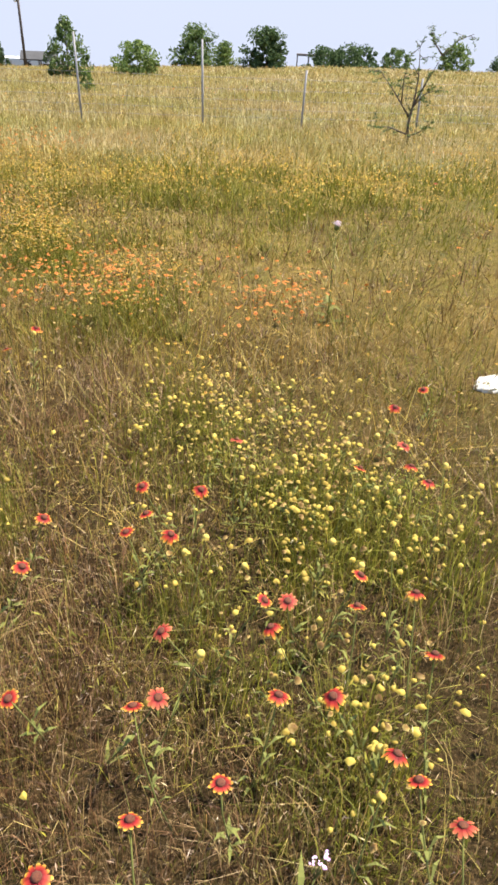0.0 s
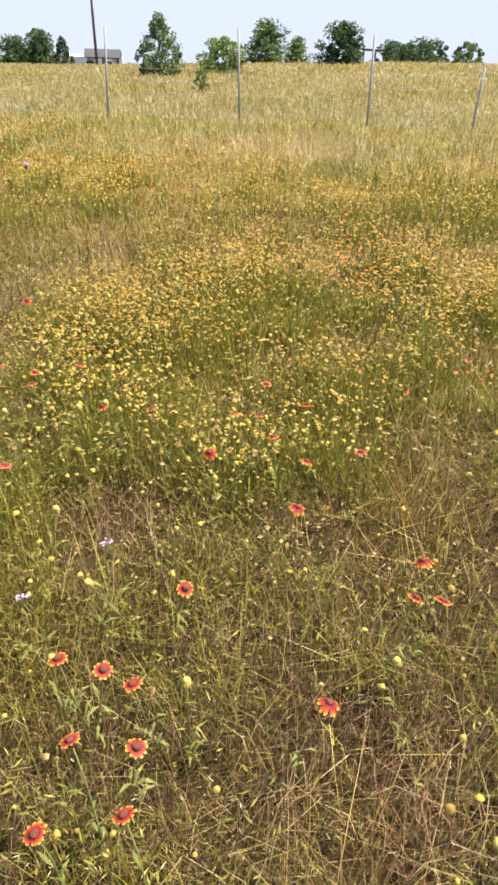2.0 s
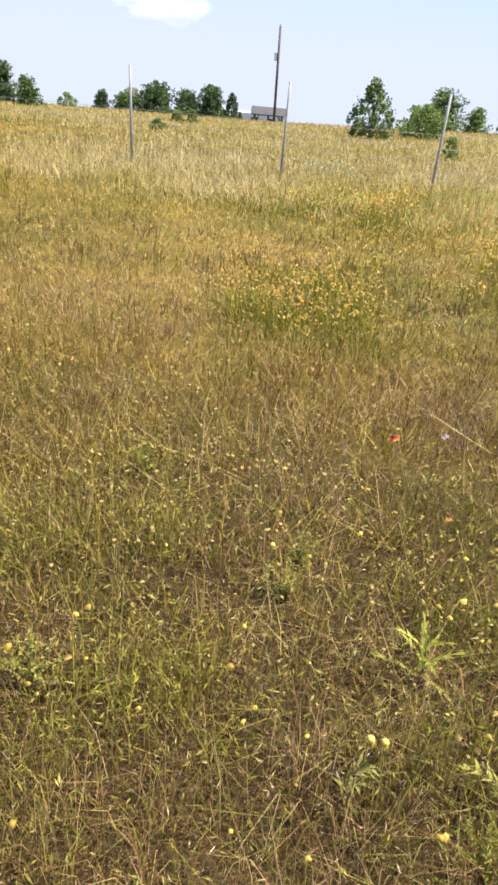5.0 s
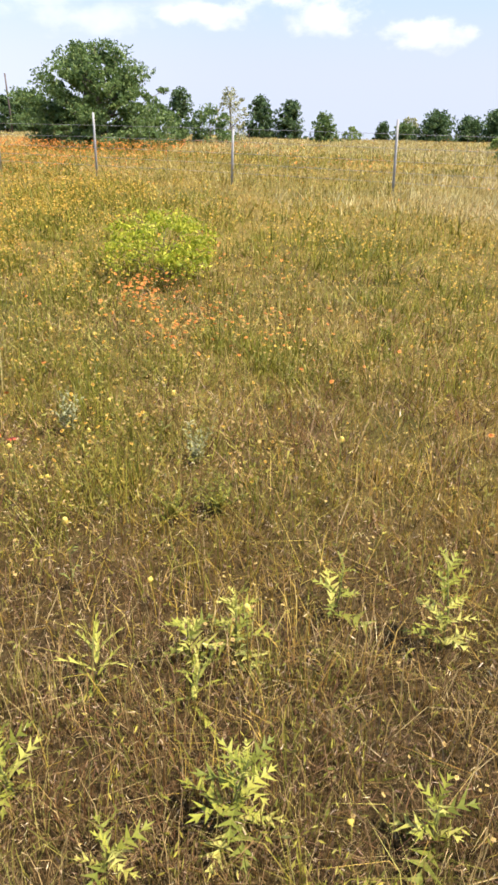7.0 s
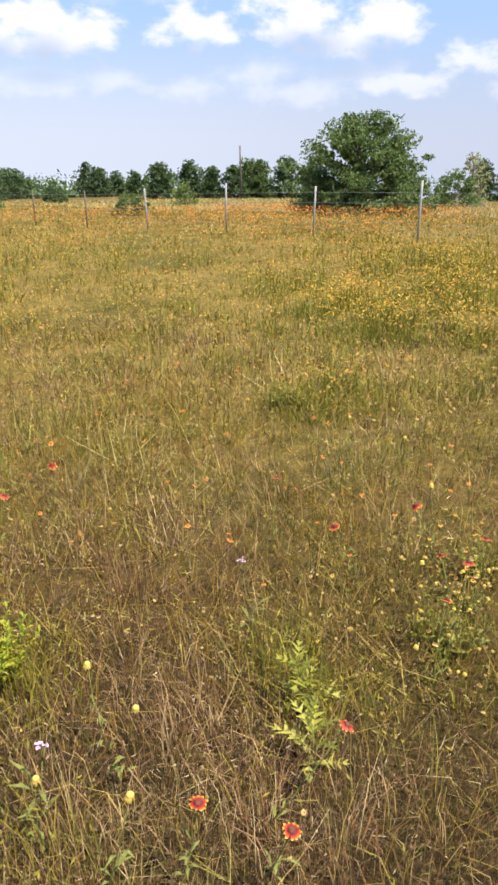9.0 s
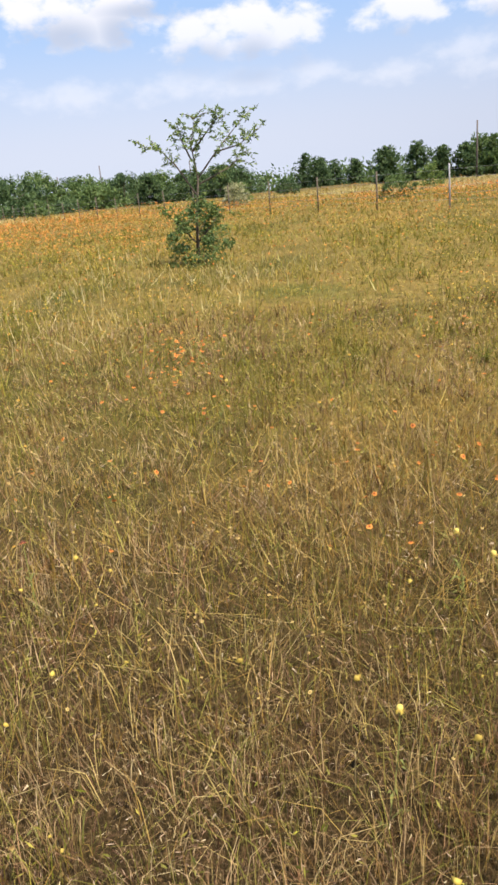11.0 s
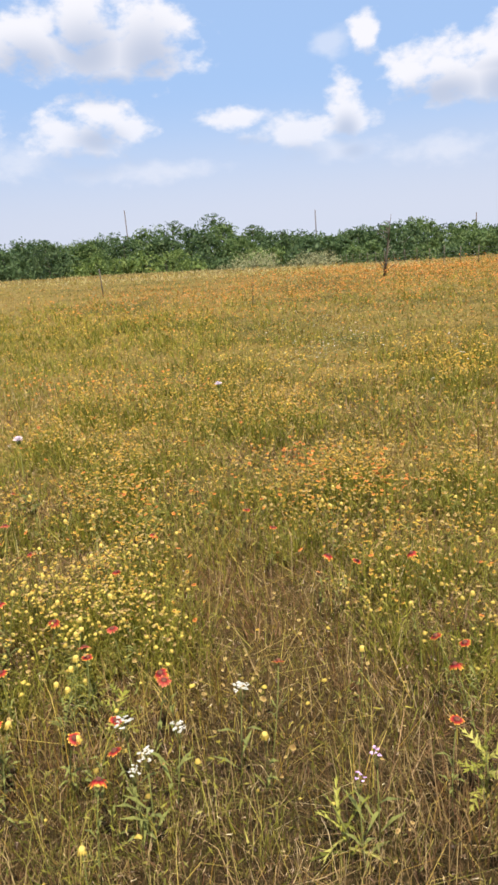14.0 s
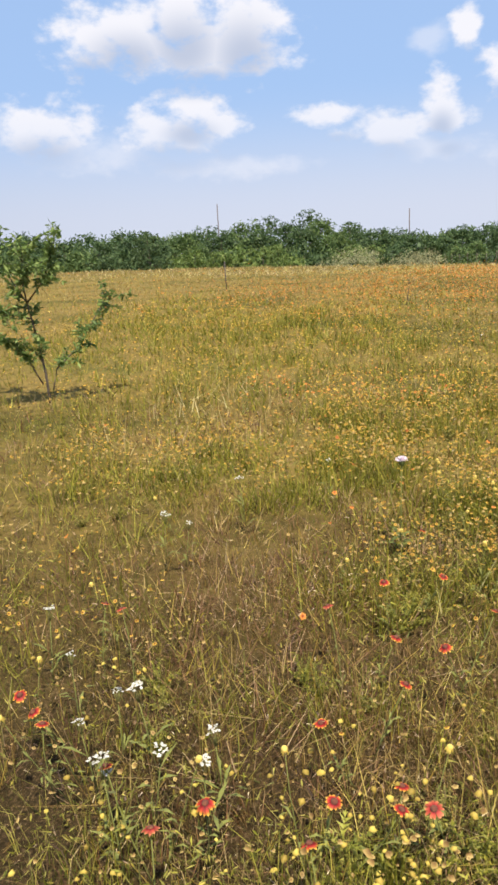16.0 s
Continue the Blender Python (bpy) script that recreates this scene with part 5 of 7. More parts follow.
for k, (x, y) in enumerate([(-2.95, 1.88), (-15.93, -5.72), (-15.97, -5.76), (-15.91, -5.75), (-16.03, -5.69), (-16.16, -5.53), (-16.74, -7.88), (-16.53, -7.71), (-16.36, -7.72), (-16.62, -7.91), (-16.5, -7.54), (-18.03, -8.18),
                            (-18.1, -8.1), (-16.59, -7.52), (-16.7, -7.75), (-16.45, -7.8), (-15.77, -4.87), (-15.68, -3.97), (-16.9, -8.1), (-17.1, -8.3), (-18.6, -7.9), (-19.2, -7.5), (-20.4, -4.3), (-21.5, -3.9), (-22.4, -3.5), (-24.3, -3.4), (-26.9, -3.6)]):
    umbel(x, y, 0.27 + 0.04 * (k % 3), 0.016 + 0.004 * (k % 3), WHITE, "white flat-topped flower cluster in the meadow", "white_umbel_flower", 60 + k)
for k, (x, y) in enumerate([(0.98, 0.65), (-12.51, 0.81), (-2.38, 2.08), (-2.22, 2.18), (-4.55, 2.55), (-15.94, -5.16), (-15.88, -5.2), (-15.59, -4.63), (-15.5, -4.63), (-12.8, 1.7), (-5.66, 4.13), (-3.08, 7.63)]):
    umbel(x, y, 0.27 + 0.05 * (k % 2), 0.015, LILAC, "pale lilac wildflower in dry grass", "lilac_wildflower", 90 + k, 6)


# a pale stone in the grass
def stone(x, y, size, seed):
    r2 = random.Random(seed)
    ob = bmesh.new()
    bmesh.ops.create_icosphere(ob, subdivisions=3, radius=size)
    for v in ob.verts:
        k = 1 + 0.22 * math.sin(9 * v.co.x / size + seed) * math.cos(7 * v.co.y / size) * 0.5 + r2.uniform(-0.05, 0.05)
        v.co = Vector((v.co.x * 1.35 * k, v.co.y * k, v.co.z * 0.45 * k))
    me = bpy.data.meshes.new("stone")
    ob.to_mesh(me)
    ob.free()
    me.materials.append(STONE)
    top = tagged(new("stone", me), "pale weathered limestone lying in dry grass", "stone")
    top.matrix_basis = pose(x, y, ground_z(x, y) + size * 0.3, 6, -8, 25)


stone(1.76, 3.08, 0.062, 4)


# tall thistles with lilac tufts
def thistle(x, y, tall, tops, seed, pale=False):
    r2 = random.Random(seed)
    top = tagged(new("thistle"), "tall thistle with a lilac tuft above the grass", "thistle", "thistles of the meadow")
    top.matrix_basis = pose(x, y, ground_z(x, y) - 0.02)
    bm = bmesh.new()
    ends = []
    for k in range(tops):
        a = 2.2 * k + seed
        end = Vector((0.16 * k * math.cos(a), 0.16 * k * math.sin(a), tall - 0.1 * k))
        low = Vector((0, 0, tall * (0.35 if k else 0.0)))
        tube(bm, [low, low.lerp(end, 0.5) + Vector((0, 0, 0.03 * k)), end], [0.0036, 0.003, 0.0022], 6)
        ends.append(end)
    part("stem", bm, STEM, top)
    for k, end in enumerate(ends):
        cup = bmesh.new()
        bmesh.ops.create_uvsphere(cup, u_segments=9, v_segments=6, radius=0.015, matrix=Matrix.Translation(end) @ Matrix.Diagonal((1, 1, 1.1, 1)))
        bud = part("bud", cup, THISTLE, top, "green prickly bud")
        if k == 0:
            tuft = bmesh.new()
            for _ in range(150):
                a, t = r2.uniform(0, 6.3), r2.uniform(0.0, 1.25)
                way = Vector((math.sin(t) * math.cos(a), math.sin(t) * math.sin(a), math.cos(t) * 0.8))
                p0 = end + Vector((0, 0, 0.008)) + way * 0.008
                p1 = p0 + way * r2.uniform(0.02, 0.03)
                sd = way.cross(Vector((0.3, 0.2, 1))).normalized() * 0.0016
                tuft.faces.new([tuft.verts.new(q) for q in (p0 - sd * 0.5, p1 - sd, p1 + sd, p0 + sd * 0.5)])
            part("tuft", tuft, LILAC if not pale else BLUSH, bud, "lilac thread-like petals")
    leaf = leaf_mesh("thistle_leaf", 0.1, 0.014, 6, THISTLE, 0.6)
    for k in range(11):
        s = tall * (0.03 + 0.05 * k)
        shared("leaf", leaf, top, Matrix.Translation((0, 0, s)) @ pose(0, 0, 0, 0, r2.uniform(-35, 5), 137.5 * k) @ Matrix.Diagonal(Vector((1, 1, 1, 1)) * (1.1 - 0.06 * k)))
    return top


def leaf_mesh(name, length, half, lobes, mat, jag=0.35, arch=0.25):
    """A long leaf along +x with toothed sides and a folded, arching blade."""
    v, f = [], []
    steps = lobes * 2
    for i in range(steps + 1):
        s = i / steps
        wid = half * (math.sin(math.pi * min(0.98, s * 0.92 + 0.06)) ** 0.8) * (1 + (jag if i % 2 else -jag))
        z = arch * length * (s - s * s * 1.25)
        v += [(s * length, -wid, z + wid * 0.35), (s * length, 0, z), (s * length, wid, z + wid * 0.35)]
    for i in range(steps):
        a = 3 * i
        f += [(a, a + 1, a + 4, a + 3), (a + 1, a + 2, a + 5, a + 4)]
    return np_mesh(name, np.array(v), [i for q in f for i in q], np.full(len(f), 4), [mat])


def lobed_leaf(name, length, lobes, mat, seed, arch=0.3, cut=0.3):
    """A long pointed leaf along +x with uneven, forward-pointing lobes and a curling tip."""
    r2 = random.Random(seed)
    v, f = [], []
    spine = [Vector((q * length, 0.02 * length * math.sin(5 * q + seed), arch * length * (q - 1.35 * q * q))) for q in [i / lobes for i in range(lobes + 1)]]
    for i in range(lobes):
        p0, p1 = spine[i], spine[i + 1]
        wid = 0.05 * length * (1 - 0.75 * i / lobes)
        for sgn in (-1, 1):
            reach = length * cut * r2.uniform(0.45, 1.2) * math.sin(math.pi * (0.22 + 0.7 * i / lobes))
            k = len(v)
            tip = p0.lerp(p1, r2.uniform(0.7, 1.5)) + Vector((0.45 * reach, sgn * reach, r2.uniform(-0.1, 0.45) * reach))
            v += [p0, p0.lerp(p1, 0.35) + Vector((0, sgn * wid, 0.3 * wid)), tip, p1 + Vector((0, sgn * wid * 0.7, 0.2 * wid)), p1]
            f += [(k, k + 1, k + 3, k + 4), (k + 1, k + 2, k + 3)]
    k = len(v)
    end = spine[-1]
    v += [end + Vector((-0.02 * length, 0.03 * length, 0)), end + Vector((-0.02 * length, -0.03 * length, 0)), end + Vector((0.18 * length, 0, -0.09 * length))]
    f.append((k, k + 1, k + 2))
    return np_mesh(name, np.array([tuple(q) for q in v]), [i for q in f for i in q], np.array([len(q) for q in f]), [mat])


WEED_LEAF, BROAD_LEAF = lobed_leaf("leaf", 0.12, 5, WEED, 1), lobed_leaf("leaf", 0.1, 4, WEED, 2, 0.4, 0.38)
SLIM_LEAF = lobed_leaf("leaf", 0.13, 4, WEED, 3, 0.2, 0.14)


def weed(x, y, tall, leaves, me, seed, label="leafy yellow-green weed on brown straw"):
    r2 = random.Random(seed)
    top = tagged(new("leafy_weed"), label, "weed", "leafy weeds by the track")
    top.matrix_basis = pose(x, y, ground_z(x, y) - 0.01, r2.uniform(-8, 8), r2.uniform(-8, 8), r2.uniform(0, 360))
    bm = bmesh.new()
    tube(bm, [(0, 0, 0), (0.01, 0.0, tall * 0.5), (0.0, 0.015, tall)], [0.004, 0.003, 0.0015], 5)
    part("stem", bm, STEM, top)
    for k in range(leaves):
        s = (k + 0.5) / leaves
        grow = (1.0 - 0.5 * s) * r2.uniform(0.5, 1.2)
        shared("leaf", me, top, Matrix.Translation((0, 0.012 * s, tall * (0.08 + 0.92 * s))) @ pose(0, 0, 0, r2.uniform(-15, 15), -r2.uniform(0, 25) - 40 * s, 137.5 * k + r2.uniform(-15, 15)) @ Matrix.Diagonal((grow, grow, grow, 1)))
    return top


WEEDS = [(-9.54, 2.80, 0.27, 22), (-9.88, 3.23, 0.2, 18), (-9.42, 3.59, 0.3, 20), (-10.06, 2.88, 0.2, 14), (-9.97, 2.56, 0.22, 16), (-9.18, 3.03, 0.16, 10), (-9.75, 3.53, 0.22, 10), (-9.84, 3.0, 0.14, 10), (-9.68, 2.56, 0.1, 9),
         (-9.96, 3.13, 0.16, 12), (-10.75, 2.76, 0.2, 16), (-10.91, 2.68, 0.2, 14), (-11.05, 2.24, 0.14, 10), (-8.6, 3.1, 0.2, 14), (-7.6, 3.0, 0.22, 14), (-5.55, 3.05, 0.2, 14), (-5.3, 2.75, 0.15, 12)]
WEEDS += [(-12.42, 1.6, 0.22, 16), (-12.23, 1.47, 0.16, 12), (-15.11, -3.47, 0.16, 14), (-15.46, -3.98, 0.18, 10), (-15.57, -5.19, 0.22, 18), (-15.61, -4.16, 0.2, 14), (-15.92, -5.23, 0.18, 12), (-16.12, -4.87, 0.2, 12),
          (-16.39, -5.95, 0.16, 12), (-16.45, -7.19, 0.14, 10), (-0.7, 1.46, 0.2, 14), (-0.84, 1.88, 0.2, 10), (-14.85, -2.75, 0.2, 12)]
for k, (x, y, tall, leaves) in enumerate(WEEDS):
    weed(x, y, tall, leaves, (WEED_LEAF, BROAD_LEAF, WEED_LEAF, SLIM_LEAF)[k % 4], 100 + k)


# grass with arching, bristly seed heads
def foxtail(x, y, tall, seed):
    r2 = random.Random(seed)
    top = tagged(new("foxtail_grass"), "pale green foxtail grass with an arching bristly head", "grass", "foxtails by the track")
    top.matrix_basis = pose(x, y, ground_z(x, y) - 0.01, 0, 0, r2.uniform(0, 360))
    bend = r2.uniform(0.08, 0.16)
    pts = [Vector((bend * q ** 2.2, 0, tall * (q - 0.22 * q ** 3))) for q in (0, 0.3, 0.6, 0.85, 1.0, 1.2, 1.4)]
    bm = bmesh.new()
    tube(bm, pts[:5], [0.0014, 0.0013, 0.0011, 0.0009, 0.0008], 5)
    for k in range(3):
        a, size = r2.uniform(0, 6.3), r2.uniform(0.09, 0.15)
        p0, way, side = pts[1] * r2.uniform(0.2, 1.2), Vector((math.cos(a), math.sin(a), 1.1)), Vector((-math.sin(a), math.cos(a), 0)) * 0.0035
        mid, tip = p0 + way * size * 0.5, p0 + Vector((way.x, way.y, 0.5)) * size
        bm.faces.new([bm.verts.new(q) for q in (p0, mid - side, tip, mid + side)])
    part("stem", bm, STEM, top)
    bm = bmesh.new()
    head = pts[3:]
    for k in range(70):
        u = r2.uniform(0, len(head) - 1.001)
        i = int(u)
        p0 = head[i].lerp(head[i + 1], u - i)
        along = (head[i + 1] - head[i]).normalized()
        out = Vector((r2.gauss(0, 1), r2.gauss(0, 1), r2.gauss(0, 1)))
        way = (along * 1.5 + out.normalized()).normalized() * r2.uniform(0.012, 0.022)
        side = way.cross(out).normalized() * 0.0011
        bm.faces.new([bm.verts.new(q) for q in (p0 - side, p0 + side, p0 + way)])
    part("seed_head", bm, HUSK, top, "pale bristly seed head")


for k, (x, y) in enumerate([(-16.42, -2.91), (-16.14, -3.07), (-16.41, -3.11), (-16.82, -3.06), (-16.46, -2.78), (-16.15, -2.97), (-15.86, -3.36), (-15.78, -3.06), (-16.07, -2.84), (-15.81, -3.2), (-15.74, -2.92),
                            (-16.3, -3.0), (-16.55, -2.95), (-15.95, -2.95), (-16.25, -2.7), (-16.6, -3.25), (-16.0, -3.15)]):
    foxtail(x, y, 0.26 + 0.03 * (k % 4), 200 + k)
thistle(-0.73, 1.67, 0.86, 3, 1)
thistle(-0.87, 1.9, 0.92, 4, 2)
thistle(-18.41, -7.07, 0.5, 1, 3, True)
thistle(-20.17, -6.11, 0.42, 1, 4, True)
thistle(1.0, 3.84, 0.55, 1, 9, True)
thistle(-4.33, 4.21, 0.36, 2, 5, True)
thistle(-4.64, 6.97, 0.5, 2, 8)


# bushy plants of many thin stems set with narrow leaves
def bushy(tall, wide, stems, per_stem, leaf, mat, seed, label, name="bushy_plant"):
    r2 = random.Random(seed)
    top = tagged(new(name), label, "plant", "bushy plants of the meadow")
    wood, green = bmesh.new(), bmesh.new()
    for k in range(stems):
        a = 2.4 * k + r2.uniform(-0.4, 0.4)
        d = wide / 2 * math.sqrt((k + 0.3) / stems)
        h = tall * r2.uniform(0.7, 1.05) * (1 - 0.35 * (d / wide * 2) ** 2)
        pts = [Vector((d * q ** 1.4 * math.cos(a), d * q ** 1.4 * math.sin(a), h * q)) for q in (0, 0.4, 0.75, 1)]
        tube(wood, pts, [0.0017, 0.0014, 0.001, 0.0005], 4)
        for j in range(per_stem):
            q = 0.12 + 0.88 * (j + r2.random()) / per_stem
            p0 = Vector((d * q ** 1.4 * math.cos(a), d * q ** 1.4 * math.sin(a), h * q))
            b = r2.uniform(0, 6.3)
            way = Vector((math.cos(b), math.sin(b), r2.uniform(0.1, 1.3))).normalized()
            size = leaf * r2.uniform(0.6, 1.3) * (1.2 - 0.5 * q)
            side = way.cross(Vector((r2.uniform(-0.5, 0.5), r2.uniform(-0.5, 0.5), 1))).normalized() * size * 0.17
            bend = Vector((0, 0, 0.12 * size))
            green.faces.new([green.verts.new(w) for w in (p0, p0 + way * size * 0.5 - side + bend, p0 + way * size, p0 + way * size * 0.5 + side + bend)])
    part("stem", wood, STEM, top)
    part("foliage", green, mat, top)
    return top


KINDS = [bushy(0.25, 0.28, 13, 40, 0.024, FERN, 1, "bushy yellow-green meadow plant with narrow leaves"), bushy(0.21, 0.26, 13, 38, 0.022, FERN, 2, "bushy yellow-green meadow plant with narrow leaves"),
         bushy(0.26, 0.25, 12, 42, 0.023, OLIVE, 3, "bushy olive-green meadow plant with narrow leaves"), bushy(0.19, 0.28, 13, 34, 0.021, OLIVE, 4, "low bushy olive-green meadow plant")]
sites = [(x, y) for x, y in BUSHES for _ in range(2)]
while len(sites) < 165:
    (q,), (d,) = scatter(1, 0.9, 7, 22)
    if rr.random() < 1.3 * green_cover(np.array([q]))[0] * clump(np.array([q]))[0]:
        sites.append(tuple(q))
for k, (x, y) in enumerate(sites):
    x, y = x + rr.uniform(-0.16, 0.16), y + rr.uniform(-0.16, 0.16)
    s = rr.uniform(0.6, 1.1)
    m = pose(x, y, ground_z(x, y) - 0.01, rr.uniform(-8, 8), rr.uniform(-8, 8), rr.uniform(0, 360)) @ Matrix.Diagonal((s * 1.1, s * 1.1, s, 1))
    if k < len(KINDS):
        KINDS[k].matrix_basis = m
    else:
        copy_thing(rr.choice(KINDS), m)
for k, (x, y) in enumerate([(-13.26, 0.88), (-13.06, 0.7), (-10.78, 4.06), (-11.49, 3.92), (-4.01, 3.05), (-4.29, 4.11)]):
    bushy(0.22 + 0.03 * (k % 2), 0.18, 8, 26, 0.034, LEAF_PALE, 5 + k, "silvery grey-green woolly plant in brown thatch").matrix_basis = pose(x, y, ground_z(x, y) - 0.01, 0, 0, 40 * k)
for k, (x, y) in enumerate([(-13.4, 0.72), (-13.04, 0.57), (-13.05, 0.93), (-13.17, 0.57), (-13.51, 0.95), (-4.15, 3.36), (-4.06, 3.35)]):
    bushy(0.27 + 0.03 * (k % 3), 0.24, 16, 44, 0.03, LUSH if k % 3 else FERN, 30 + k, "lush green feathery plant in brown thatch").matrix_basis = pose(x, y, ground_z(x, y) - 0.01, 0, 0, 40 * k)


# ---- trees and shrubs ----
def tree(name, x, y, tall, wide, mat, label, category="tree", leaves=900, leaf=0.16, seed=0, clear=0.18, clumps=26, trunk=0.05, limbs=7, spread=0.34, cone=0.0, group="", lean=0.0, squash=1.0, base=0.6, layer=0.7, bias=1.25, core=0.0):
    """Tapered trunk, limbs that reach into the crown, and leaves in clumps round the limb ends."""
    r2 = np.random.default_rng(seed + 1000)
    r3 = random.Random(seed)
    top = tagged(new(name), label, category, group)
    top.matrix_basis = pose(x, y, ground_z(x, y) - 0.05, 0, 0, r3.uniform(0, 360))
    bm = bmesh.new()
    low, rx = clear * tall, wide / 2
    sway = Vector((r3.uniform(-0.06, 0.06) * tall + lean * tall, r3.uniform(-0.06, 0.06) * tall, 0))
    stem = [sway * (s * s) + Vector((0, 0, tall * 0.86 * s)) for s in (0, 0.25, 0.5, 0.75, 1)]
    tube(bm, stem, [trunk * tall * q for q in (0.5, 0.36, 0.26, 0.15, 0.04)], 7)
    centres = []
    for k in range(clumps):
        h = ((k + 0.5) / clumps) ** bias
        a = 2.399 * k + r3.uniform(-0.5, 0.5)
        body = (1 - h) ** cone * min(1, 0.6 + 2 * h) if cone else min(1, base + 1.3 * h) * math.sqrt(max(0.05, 1 - h ** 2.3)) * r3.uniform(0.66, 1.2)
        d = rx * body * math.sqrt(r3.uniform(0.25, 1.0)) * 0.95
        c = Vector((d * math.cos(a), d * math.sin(a) * squash, low + (tall - low) * (0.03 + 0.86 * h))) + sway * h
        centres.append(c)
        if k % max(1, clumps // max(limbs, 1)) == 0:
            s = min(0.85, max(0.1, (c.z - 0.25 * d) / (tall * 0.86) * 0.7))
            i = min(3, int(s * 4))
            root = stem[i].lerp(stem[i + 1], s * 4 - i)
            knee = root.lerp(c, 0.55) + Vector((0, 0, -0.06 * d))
            tube(bm, [root, knee, c], [trunk * tall * 0.2, trunk * tall * 0.13, trunk * tall * 0.04], 5)
    part("trunk", bm, BARK, top)
    n = leaves
    own = r2.integers(0, clumps, n)
    cen = np.array([tuple(c) for c in centres])[own]
    rad = rx * spread * r2.uniform(0.5, 1.55, clumps)[own]
    off = r2.normal(size=(n, 3))
    off *= (r2.uniform(0.2, 1, n) ** 0.5 * rad / np.linalg.norm(off, axis=1))[:, None]
    off[:, 2] *= layer
    c = cen + off
    c[:, 2] = np.maximum(c[:, 2], 0.03 * tall)
    e1, e2 = r2.normal(size=(n, 3)), r2.normal(size=(n, 3))
    e1 /= np.linalg.norm(e1, axis=1)[:, None]
    e2 -= e1 * (e1 * e2).sum(1)[:, None]
    e2 /= np.linalg.norm(e2, axis=1)[:, None]
    s = (leaf * r2.uniform(0.6, 1.3, n))[:, None]
    if core:  # broad leaf clumps close the heart of the crown
        inner = np.arange(n) < n // 4
        c[inner] = cen[inner] * (core, core, 0.9) + off[inner] * 0.6
        s[inner] *= 1.9
    v = np.stack([c - e1 * s, c - e2 * s * 0.42, c + e1 * s, c + e2 * s * 0.42], 1).reshape(-1, 3)
    crown = new("crown", np_mesh("crown", v, np.arange(4 * n), np.full(n, 4), [mat]))
    crown.parent = top
    return top


def sapling(x, y, heading, limbs, label, mat, twigs, per_twig, leaf, seed, thick=0.022, feather=0.0):
    """A young tree of given limbs (across and up, in metres, seen along the heading), with side twigs that carry small leaves."""
    r3 = random.Random(seed)
    top = tagged(new("sapling"), label, "tree")
    top.matrix_basis = pose(x, y, ground_z(x, y) - 0.04, 0, 0, heading)
    wood, v = bmesh.new(), []
    for k, limb in enumerate(limbs):
        depth = 0.0 if k == 0 else r3.uniform(-0.45, 0.45)
        pts = [Vector((u, depth * (i / (len(limb) - 1)), w)) for i, (u, w) in enumerate(limb)]
        count = len(pts)
        base = thick if k == 0 else thick * 0.55
        tube(wood, pts, [base * (1 - 0.85 * i / (count - 1)) for i in range(count)], 6)
        for j in range(int(twigs * (1.3 if k == 0 else 1.0))):
            s = 0.22 + 0.78 * (j + r3.random()) / twigs
            s = min(s, 0.999) * (count - 1)
            i = int(s)
            root = pts[i].lerp(pts[i + 1], s - i)
            along = (pts[i + 1] - pts[i]).normalized()
            way = (along * (0.5 + feather) + Vector((r3.gauss(0, 1), r3.gauss(0, 1), r3.gauss(0.25, 0.7))).normalized()).normalized() * r3.uniform(0.1, 0.32)
            tip = root + way + Vector((0, 0, -0.12 * way.length))
            tube(wood, [root, root + way * 0.55, tip], [base * 0.22, base * 0.16, base * 0.06], 4)
            for q in range(per_twig):
                at = root.lerp(tip, 0.2 + 0.85 * q / per_twig)
                d = Vector((r3.gauss(0, 1), r3.gauss(0, 1), r3.gauss(0, 0.6))).normalized()
                e = d.cross(Vector((r3.gauss(0, 1), r3.gauss(0, 1), r3.gauss(0, 1)))).normalized()
                size = leaf * r3.uniform(0.5, 1.3)
                at = at + d * size * 0.9
                v += [at - d * size, at - e * size * 0.34, at + d * size, at + e * size * 0.34]
    part("trunk", wood, BARK, top)
    crown = new("crown", np_mesh("crown", np.array([tuple(q) for q in v]), np.arange(len(v)), np.full(len(v) // 4, 4), [mat]))
    crown.parent = top
    return top


tree("tree", -12.4, 38.3, 2.84, 3.03, LEAF_MID, "upright bushy green young tree beyond the fence", leaves=3900, leaf=0.082, seed=0, clear=0.05, clumps=84, limbs=24, trunk=0.035, spread=0.13, cone=0.72, layer=1.1)
tree("shrub", -10.8, 45.8, 1.96, 2.87, LEAF_LIGHT, "bright green bushy shrub beyond the fence", "shrub", leaves=4160, leaf=0.0902, seed=1, clear=0.02, clumps=30, limbs=5, trunk=0.03, spread=0.26, base=0.8)
tree("tree", -12.6, 74.8, 3.94, 4.94, LEAF_MID, "round-headed green tree on the ridge", leaves=3900, leaf=0.1312, seed=2, clear=0.0, clumps=52, spread=0.23, base=0.85, layer=0.6, core=0.6)
tree("tree", -9.3, 71.1, 2.35, 2.47, LEAF_LIGHT, "small light green tree on the ridge", leaves=1820, leaf=0.1148, seed=3, clear=0.0, clumps=52, spread=0.23, base=0.85, layer=0.6, core=0.6)
tree("tree", -5.1, 66.4, 3.35, 4.28, LEAF_DARK, "dark green spreading tree on the ridge", leaves=4680, leaf=0.123, seed=4, clear=0.0, clumps=52, spread=0.23, base=0.85, layer=0.6, core=0.6)
tree("shrub", -0.8, 91.3, 2.86, 4.61, LEAF_DARK, "dark green hedge tree on the ridge", "shrub", leaves=2600, leaf=0.164, seed=5, clear=0.02, clumps=30, limbs=5, trunk=0.03, spread=0.26, base=0.8)
